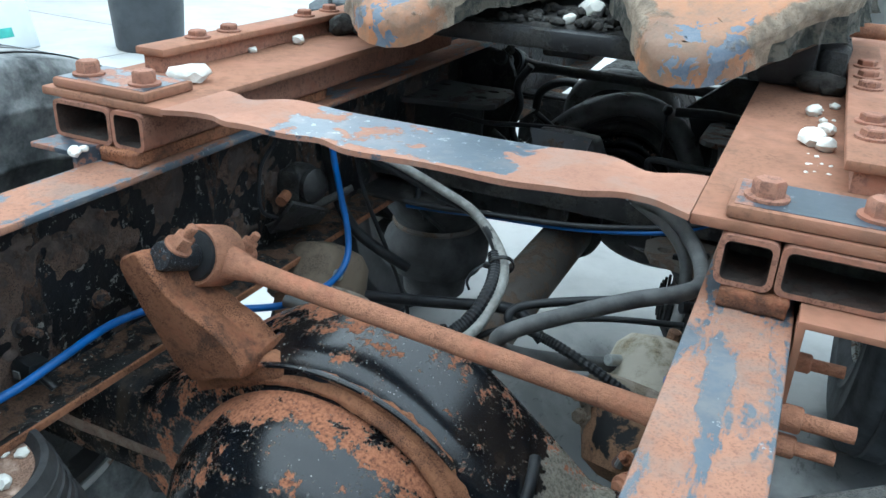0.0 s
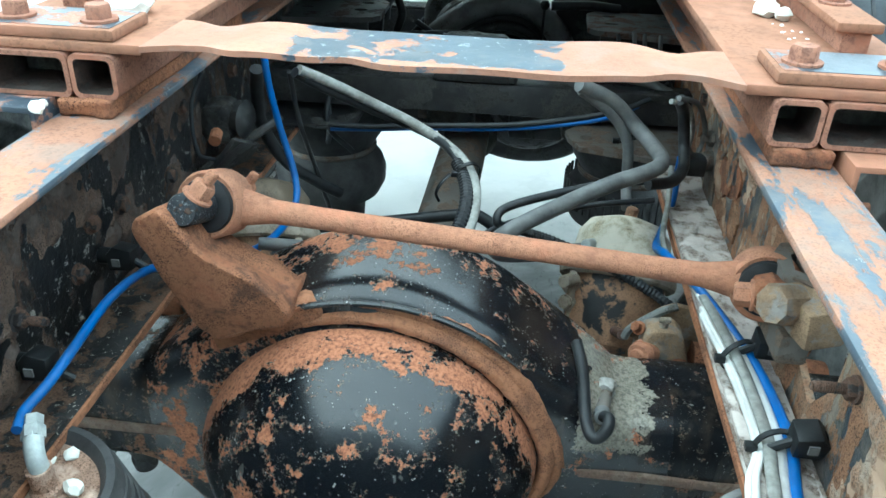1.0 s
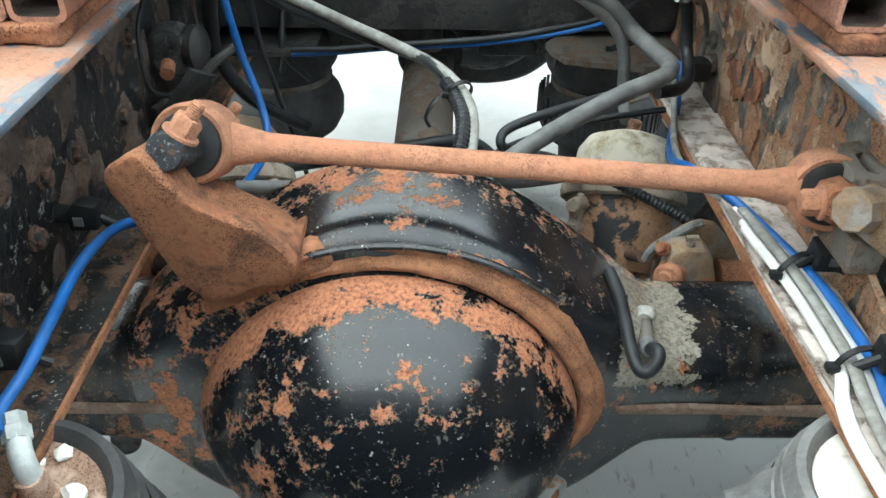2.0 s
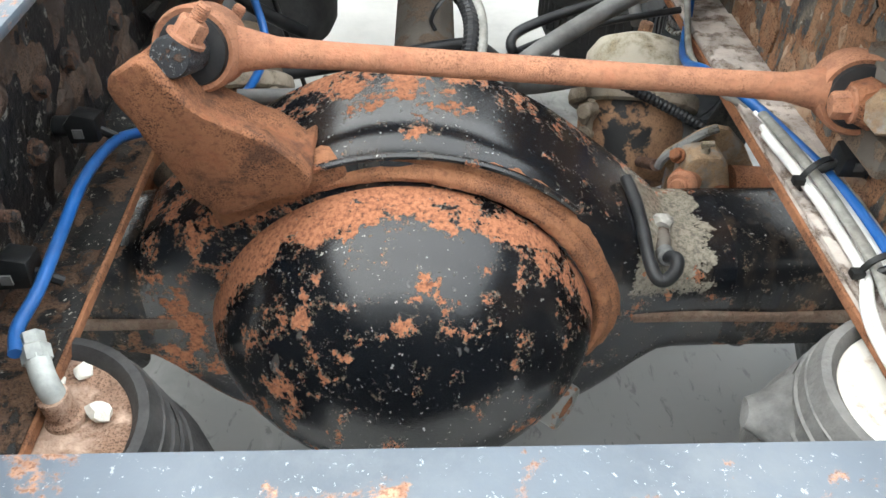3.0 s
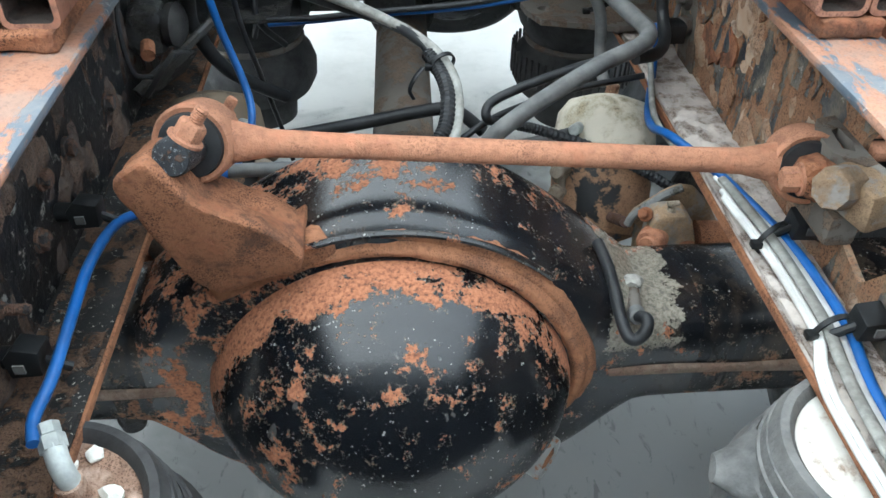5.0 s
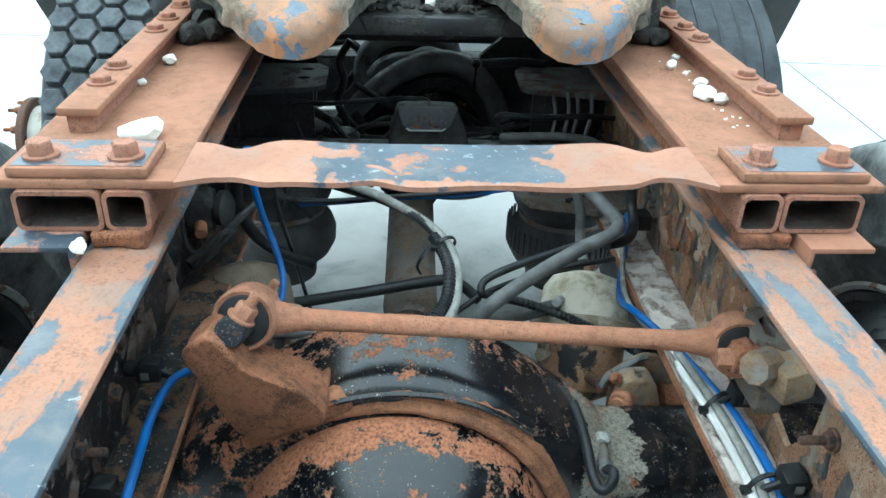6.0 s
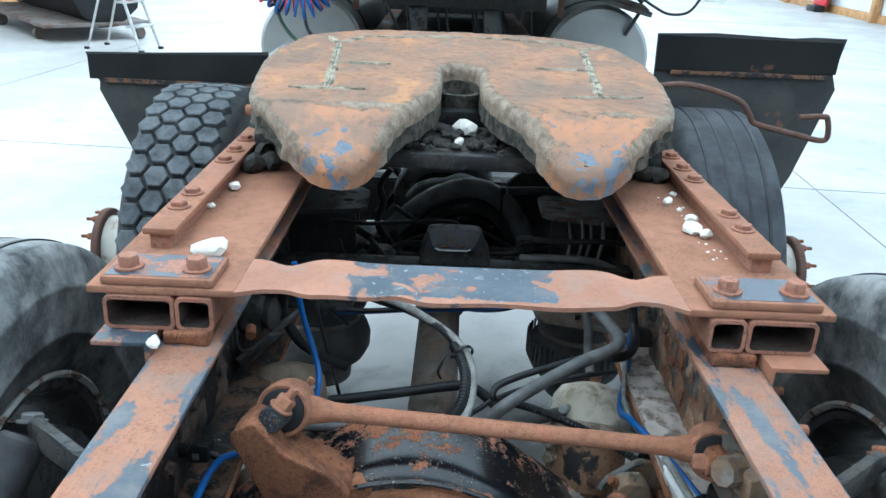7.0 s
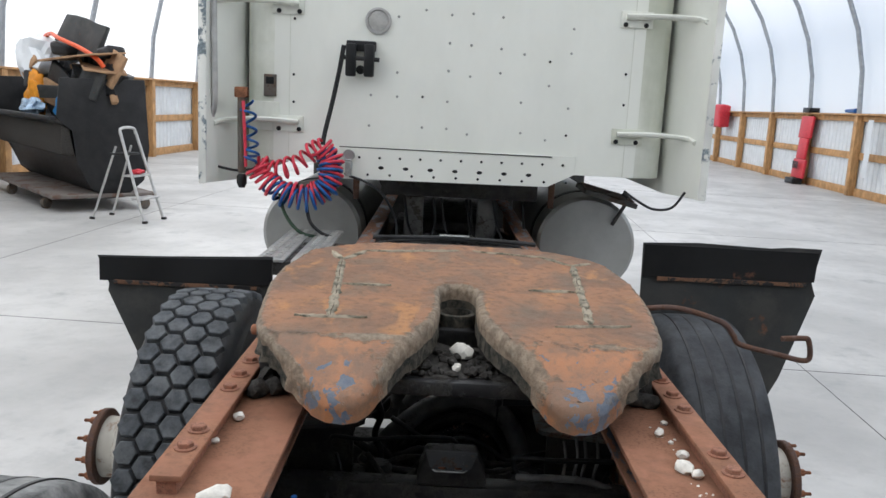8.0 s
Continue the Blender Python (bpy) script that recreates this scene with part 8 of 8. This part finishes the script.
# ---- fuel tanks, step and underbody ----
for s in (-1, 1):
    ft = thing("fuel_tank", (s * 0.68, 3.6, 0.65), "round dull aluminium fuel tank under the cab", "fuel tank", "fuel tanks")
    part("shell", lathe([(0.0, 0.0), (0.235, 0.012), (0.252, 0.03), (0.255, 0.05), (0.255, 1.5), (0.24, 1.53), (0.0, 1.54)], (s * 0.70, 2.93, 1.0), (0, 1, 0), 48), M_TANK, ft, angle=25)
    part("strap", lathe([(0.2565, 0.0), (0.2605, 0.0), (0.2605, 0.05), (0.2565, 0.05)], (s * 0.70, 3.15, 1.0), (0, 1, 0), 48, None, True), M_GRIME, ft)
sp = thing("cab_step", (0.74, 2.95, 1.12), "black ribbed step beside the fuel tank", "step")
part("tread", turned(box(-0.14, 0.14, -0.09, 0.09, -0.012, 0.012, 0.003), Matrix.Translation((0.78, 2.93, 1.265)) @ pose(0, 0, 0, 6, 14, 8)), M_DARK_STEEL, sp)
for k in range(4):
    part("rib", turned(box(-0.135, 0.135, -0.006, 0.006, 0.012, 0.018), Matrix.Translation((0.78, 2.875 + 0.035 * k, 1.263 + 0.004 * k)) @ pose(0, 0, 0, 6, 14, 8)), M_GREY_STEEL, sp)
part("leg", rod((0.87, 2.88, 1.235), (0.82, 2.92, 1.12), 0.01, None, 8), M_GRIME, sp)
low_before = set(bpy.data.objects)
ub = thing("gearbox", (0, 3.6, 0.7), "black gearbox and fittings under the cab", "gearbox")
part("case", box(-0.26, 0.26, 3.35, 4.6, 0.68, 1.04, 0.05), M_GRIME, ub)
part("cover", box(-0.14, 0.14, 3.28, 3.36, 0.78, 0.98, 0.02), M_DUSTY, ub)
part("bulkhead", box(-0.97, 0.97, 4.62, 4.75, 0.45, 1.33, 0.02), M_GRIME, ub, "black bulkhead behind the tanks")
for x in (-0.19, 0.19):
    part("mount", box(x - 0.05, x + 0.05, 3.05, 3.12, 0.95, 1.2, 0.008), M_DUSTY, ub)
part("under_tray", box(-0.35, 0.35, 2.95, 5.3, 0.60, 0.90, 0.02), M_GRIME, ub, "oily black casing")
for k in range(4):
    part("pipe_run", sweep(smooth_line([(-0.3 + 0.2 * k, 2.96, 0.93), (-0.27 + 0.2 * k, 3.2, 0.98), (-0.3 + 0.19 * k, 3.5, 0.96)], 6), 0.016, 10), M_DARK_STEEL, ub)
for k, x in enumerate((-0.24, -0.05, 0.08, 0.22)):
    hose("cable", [(x, 3.02, 1.2), (x + 0.03, 2.98, 1.05), (x + 0.1, 2.96, 0.97), (x + 0.16, 3.0, 1.05), (x + 0.15, 3.03, 1.2)], 0.007, M_HOSE, "black lead looping under the cab", "cable", "hanging cables", 6, 8)
low_things = set(bpy.data.objects) - low_before
# the cab and all that hangs on it or stands below it, at full size and at its place on the frame
FULL = Matrix.Translation((-0.057, -1.084, 1.679)) @ Matrix.Scale(1.18, 4) @ Matrix.Translation((0.057, 1.084, -1.679))
for ob in set(bpy.data.objects) - before_cab:
    if ob.parent is None:
        lift = 0.0 if ob.name.split(".")[0] in ("fuel_tank", "cab_step", "gearbox") or ob in low_things else 1.0
        ob.matrix_basis = FULL @ Matrix.Translation((0.04 * lift, 0.0, 0.088 * lift)) @ ob.matrix_basis

# ---- deck treads and pipes on the frame ----
for k in range(2):
    x0 = -0.85 + 0.155 * k
    dk = thing("deck_tread", (x0 + 0.06, 2.3, 0.95), "slotted aluminium deck tread beside the frame", "deck tread", "deck treads")
    part("plate", box(x0, x0 + 0.125, 2.34, 3.2, 0.962, 0.975, 0.003), M_ALU, dk)
    for q in range(14):
        y = 2.38 + q * 0.058
        for xx in (x0 + 0.025, x0 + 0.075):
            part("grip_bar", box(xx, xx + 0.03, y, y + 0.018, 0.9752, 0.983, 0.002), M_ALU, dk)
solid("deck_support", box(-0.84, -0.4325, 2.36, 2.88, 0.90, 0.9618, 0.004), M_GRIME, "black steel support under the deck treads", "deck support")
solid("cross_pipe", sweep(smooth_line([(-0.36, 2.6, 1.052), (-0.20, 2.6, 1.058), (0.0, 2.6, 1.064), (0.20, 2.6, 1.06), (0.40, 2.6, 1.052)], 6), 0.011, 14), M_HOSE, "black pipe laid across the frame behind the cab", "pipe")
solid("pipe_clamp", box(-0.05, 0.09, 2.588, 2.615, 1.0725, 1.077, 0.002), M_ZINC, "bright strip of metal on the black cross pipe", "clamp")
hose("cable", [(-0.42, 2.7, 0.975), (-0.30, 2.66, 1.02), (-0.12, 2.65, 1.04), (0.10, 2.64, 1.045), (0.30, 2.66, 1.03), (0.41, 2.7, 0.975)], 0.008, M_HOSE, "black cable along the cross pipe", "cable")
for x in (-0.555, 0.60):
    solid("frame_hanger", prism([(x - 0.02, 1.34), (x + 0.02, 1.34), (x + 0.016, 1.10), (x - 0.016, 1.10)], "y", 3.62, 3.65, 0.003), M_TUBE_BROWN, "rusty brown hanger under the cab floor", "hanger", "frame hangers")
# ---- things in the hall ----
BX = Matrix.Translation((-4.75, 9.75, 0.0)) @ pose(0, 0, 0, 0, 0, -48) @ Matrix.Scale(1.36, 4)


def bucket():
    b = thing("loader_bucket", (-5.0, 10.0, 0.2), "dark scuffed loader bucket heaped with scrap on a dolly", "loader bucket")
    side = [(-0.30, 1.30), (0.52, 1.32), (0.56, 0.62), (0.50, 0.30), (0.30, 0.13), (0.10, 0.12), (-0.05, 0.25), (-0.16, 0.50), (-0.20, 0.80), (-0.34, 0.92)]
    for x in (0.0, -2.4):
        part("end_plate", turned(prism(side, "x", x - 0.02, x, 0.004), BX), M_BUCKET, b)
    shell = [(-0.36, 0.90), (-0.20, 0.80), (-0.15, 0.52), (-0.04, 0.26), (0.12, 0.13), (0.30, 0.14), (0.48, 0.31), (0.54, 0.62), (0.50, 1.05)]
    outline = shell + [(y - 0.02, z + 0.015) for y, z in reversed(shell)]
    part("shell", turned(prism(outline, "x", -2.38, -0.0205), BX), M_BUCKET, b)
    part("rim", turned(box(-2.38, -0.021, -0.40, -0.33, 0.895, 0.93, 0.008), BX), M_BUCKET, b)
    part("floor_fill", turned(box(-2.37, -0.03, -0.30, 0.5, 0.55, 0.88, 0.05), BX), M_SOIL, b)
    dl = thing("dolly", (-5.0, 10.0, 0.0), "grimy flat steel dolly on castor wheels", "dolly")
    part("deck", turned(box(-2.3, 0.05, -0.42, 0.6, 0.14, 0.175, 0.006), BX), worn("greasy_brown_deck", (0.12, 0.105, 0.095), amount=0.4, scale=5, gloss=0.6, rust=(0.15, 0.085, 0.06)), dl)
    for x, y in ((-0.35, -0.36), (0.0, 0.5), (-1.6, -0.36), (-1.6, 0.5)):
        wh = part("castor", turned(lathe([(0.0, -0.02), (0.055, -0.02), (0.06, -0.012), (0.06, 0.012), (0.055, 0.02), (0.0, 0.02)], (x, y, 0.06), (1, 0.4, 0), 20), BX), M_GREY_STEEL, dl)
        part("fork", turned(box(x - 0.03, x + 0.03, y - 0.03, y + 0.03, 0.118, 0.1395, 0.003), BX), M_DARK_STEEL, wh)


bucket()


def sheet_thing(name, at, size, turn, mat, label, category, group="scrap heap"):
    bm = box(-size[0] / 2, size[0] / 2, -size[1] / 2, size[1] / 2, -size[2] / 2, size[2] / 2, min(size) * 0.25)
    roughen(bm, min(0.02, size[2] * 0.6), 3, 3, at[0])
    return solid(name, turned(bm, BX @ Matrix.Translation(at) @ pose(0, 0, 0, *turn)), mat, label, category, group)


def blob(name, at, size, mat, label, category, seed):
    bm = bmesh.new()
    bmesh.ops.create_icosphere(bm, subdivisions=3, radius=1)
    for v in bm.verts:
        d = v.co.normalized()
        k = 1 + 0.5 * noise.noise(d * 2.2 + Vector((seed, 0, 0))) + 0.25 * noise.noise(d * 6 + Vector((0, seed, 0)))
        v.co = Vector((d.x * size[0] * k, d.y * size[1] * k, d.z * size[2] * k))
    return solid(name, turned(bm, BX @ Matrix.Translation(at)), mat, label, category, "scrap heap")


sheet_thing("cardboard", (-0.75, -0.12, 1.12), (0.34, 0.03, 0.26), (10, 18, 20), M_CARD, "torn brown cardboard sheet in the scrap heap", "cardboard")
sheet_thing("cardboard", (-0.40, -0.10, 1.02), (0.30, 0.03, 0.22), (-8, -25, 8), M_CARD, "torn brown cardboard sheet in the scrap heap", "cardboard")
sheet_thing("cardboard", (-0.45, 0.05, 1.52), (1.0, 0.4, 0.02), (6, -4, 12), M_CARD, "flattened brown cardboard box on top of the heap", "cardboard")
sheet_thing("cardboard", (-0.30, 0.2, 1.44), (0.8, 0.4, 0.02), (-4, 10, -14), M_CARD, "flattened brown cardboard box on top of the heap", "cardboard")
sheet_thing("plastic_panel", (-0.62, -0.06, 1.2), (0.62, 0.03, 0.30), (0, 32, 14), M_BUCKET, "dark plastic panel in the scrap heap", "panel")
sheet_thing("plastic_panel", (-0.75, 0.15, 1.72), (0.9, 0.06, 0.42), (-20, 10, 8), M_FLAP_GREY, "large grey plastic panel in the scrap heap", "panel")
sheet_thing("plastic_crate", (-0.75, 0.0, 1.60), (0.26, 0.2, 0.14), (8, 5, 20), M_CLIP, "black plastic crate in the scrap heap", "crate")
sheet_thing("plastic_crate", (-0.2, 0.25, 1.56), (0.26, 0.2, 0.14), (-6, -8, 10), M_CLIP, "black plastic crate in the scrap heap", "crate")
sheet_thing("plastic_crate", (-1.1, 0.25, 1.74), (0.26, 0.22, 0.14), (14, 5, 30), M_CLIP, "black plastic crate in the scrap heap", "crate")
sheet_thing("cardboard", (-0.02, 0.2, 1.42), (0.3, 0.03, 0.34), (-20, 20, 10), M_CARD, "leaning brown cardboard flap", "cardboard")
blob("white_tub", (-1.35, -0.1, 1.48), (0.34, 0.2, 0.26), M_SHEET, "big white plastic tub in the scrap heap", "tub", 2.0)
blob("plastic_bag", (-1.05, -0.22, 1.12), (0.14, 0.1, 0.24), plain("orange_plastic", (0.75, 0.3, 0.03), 0.4, 0.2, 8, 0.2), "crumpled orange plastic bag", "bag", 3.1)
blob("plastic_bag", (-0.98, -0.28, 1.0), (0.22, 0.1, 0.09), plain("clear_blue_plastic", (0.3, 0.42, 0.55), 0.25, 0.3, 9, 0.3), "crumpled pale blue plastic bag", "bag", 4.3)
blob("plastic_bag", (-0.20, -0.18, 1.02), (0.11, 0.1, 0.13), plain("blue_plastic", (0.03, 0.22, 0.5), 0.35, 0.3, 12, 0.3), "crumpled bright blue plastic bag", "bag", 5.7)
blob("dark_scrap", (-0.5, 0.25, 1.25), (0.5, 0.22, 0.3), M_BUCKET, "dark tangle of scrap in the bucket", "scrap", 7.0)
blob("dark_scrap", (-1.5, 0.2, 1.25), (0.55, 0.25, 0.35), M_BUCKET, "dark tangle of scrap in the bucket", "scrap", 8.0)
solid("orange_hose", turned(sweep(smooth_line([(-1.5, -0.05, 1.68), (-1.1, -0.05, 1.76), (-0.7, -0.08, 1.70), (-0.3, 0.0, 1.60), (0.0, 0.05, 1.50), (0.05, 0.1, 1.42)], 8), 0.022, 10), BX), plain("orange_red_hose", (0.7, 0.1, 0.03), 0.4, 0.15, 20, 0.05), "orange-red hose draped over the scrap heap", "hose", "scrap heap")


rnd = random.Random(91)
for k in range(16):
    at = (rnd.uniform(-1.5, -0.05), rnd.uniform(-0.25, 0.3), rnd.uniform(0.98, 1.5))
    size = (rnd.uniform(0.15, 0.5), rnd.uniform(0.015, 0.08), rnd.uniform(0.08, 0.3))
    turn = (rnd.uniform(-50, 50), rnd.uniform(-40, 40), rnd.uniform(-60, 60))
    m_, what = ((M_CARD, "torn brown cardboard scrap"), (M_BUCKET, "broken black plastic scrap"), (M_FLAP_GREY, "dusty grey sheet scrap"), (M_SHEET, "white plastic scrap"))[(0, 1, 2, 1, 0, 1, 3, 2)[k % 8]]
    sheet_thing("scrap_piece", at, size, turn, m_, what + " in the bucket", "scrap")


def step_ladder():
    l = thing("step_ladder", (-3.98, 9.2, 0.0), "folding aluminium step ladder with a red rag on a step", "ladder")
    M = Matrix.Translation((-4.05, 9.2, 0)) @ pose(0, 0, 0, 0, 0, 78) @ Matrix.Scale(1.1, 4)
    for s in (-1, 1):
        part("front_leg", turned(sweep([Vector((s * 0.20, -0.30, 0)), Vector((s * 0.15, 0.02, 1.02))], 0.018, 8), M), M_ALU, l)
        part("back_leg", turned(sweep([Vector((s * 0.19, 0.38, 0)), Vector((s * 0.15, 0.08, 0.86))], 0.013, 8), M), M_ALU, l)
        part("foot", turned(box(s * 0.20 - 0.025, s * 0.20 + 0.025, -0.33, -0.28, 0, 0.03, 0.005), M), M_CLIP, l)
        part("foot", turned(box(s * 0.19 - 0.02, s * 0.19 + 0.02, 0.36, 0.41, 0, 0.03, 0.005), M), M_CLIP, l)
    for z, y in ((0.26, -0.22), (0.52, -0.12)):
        part("step", turned(box(-0.18, 0.18, y - 0.04, y + 0.10, z, z + 0.022, 0.004), M), M_ALU, l)
    part("platform", turned(box(-0.17, 0.17, -0.02, 0.16, 0.76, 0.785, 0.005), M), M_CLIP, l)
    part("top_bar", turned(sweep(smooth_line([(-0.15, 0.02, 1.0), (-0.13, 0.03, 1.06), (0.0, 0.035, 1.075), (0.13, 0.03, 1.06), (0.15, 0.02, 1.0)], 5), 0.017, 8), M), M_ALU, l)
    bm = bmesh.new()
    bmesh.ops.create_icosphere(bm, subdivisions=3, radius=1)
    for v in bm.verts:
        d = v.co.normalized()
        k = 1 + 0.4 * noise.noise(d * 3)
        v.co = Vector((d.x * 0.12 * k, d.y * 0.05 * k - 0.09, 0.57 + d.z * 0.03 * k))
    solid("red_rag", turned(bm, M), M_RED, "crumpled red rag on the ladder step", "rag")


step_ladder()

# along the far side wall
WX = HALL_X + HALL_W - 0.24
rs = thing("red_board", HALL @ Vector((WX - 0.1, 21.6, 0.0)), "red moulded creeper board leaning on the timber wall", "creeper board")
for z0, z1, w in ((0.16, 0.68, 0.42), (0.68, 1.25, 0.30), (1.25, 1.85, 0.42)):
    part("pad", turned(box(-0.04, 0.04, -w, w, z0, z1 - 0.002, 0.03), HALL @ Matrix.Translation((WX - 0.06, 21.6, 0)) @ pose(0, 0, 0, 0, 4, 0)), M_RED, rs)
part("foot", turned(box(WX - 0.28, WX + 0.0, 21.3, 21.9, 0.0, 0.16, 0.03), HALL), M_CLIP, rs)
for k in range(4):
    part("lettering_bar", turned(box(WX - 0.155, WX - 0.148, 21.40 + 0.1 * k, 21.47 + 0.1 * k, 0.42, 0.62), HALL), M_CLIP, rs)
solid("red_jack", turned(roughen(box(WX - 0.3, WX + 0.1, 29.2, 30.2, 1.35, 2.15, 0.06), 0.06, 3, 2), HALL), M_RED, "red machine hung by the timber wall", "machine")
solid("black_case", turned(box(WX - 0.05, WX + 0.22, 21.3, 21.8, WALL_H + 0.09, WALL_H + 0.22, 0.015), HALL), M_CLIP, "black case lying on the wall plate", "case")
solid("blue_bottle", turned(rod((WX + 0.1, 18.8, WALL_H + 0.15), (WX + 0.12, 19.4, WALL_H + 0.15), 0.06, 0.04, 14, None, 0.01), HALL), M_BLUE, "blue bottle lying on the wall plate", "bottle")
solid("paper_sheet", turned(box(WX - 0.02, WX - 0.012, 17.55, 17.8, 0.5, 1.8), HALL), M_SHEET, "pale strip of sheet hanging on a post", "sheet")

# on the floor to the left
bn = thing("waste_bin", (-4.45, 4.15, 0.0), "tall dark grey plastic waste bin on the floor", "waste bin")
part("tub", lathe([(0.0, 0.0), (0.25, 0.0), (0.262, 0.02), (0.30, 0.66), (0.315, 0.68), (0.315, 0.71), (0.29, 0.71), (0.25, 0.05), (0.0, 0.05)], (-4.45, 4.15, 0), (0, 0, 1), 36), plain("dark_grey_bin_plastic", (0.05, 0.056, 0.065), 0.5, 0.2, 8, 0.1, dust=0.3, dust_col=(0.12, 0.13, 0.14)), bn)
wb = thing("white_board", (-5.2, 3.4, 0.0), "white plastic board leaning against the timber wall", "board")
part("panel", turned(box(-0.012, 0.012, -0.3, 0.3, 0.0, 0.75, 0.008), Matrix.Translation((-5.1, 3.35, 0.004)) @ pose(0, 0, 0, 0, -16, 0)), M_SHEET, wb)
part("teal_mark", turned(box(0.0125, 0.016, -0.05, 0.1, 0.1, 0.17, 0.001), Matrix.Translation((-5.1, 3.35, 0.004)) @ pose(0, 0, 0, 0, -16, 0)), plain("teal_print", (0.1, 0.42, 0.36), 0.5, 0.1, 20, 0.02), wb)
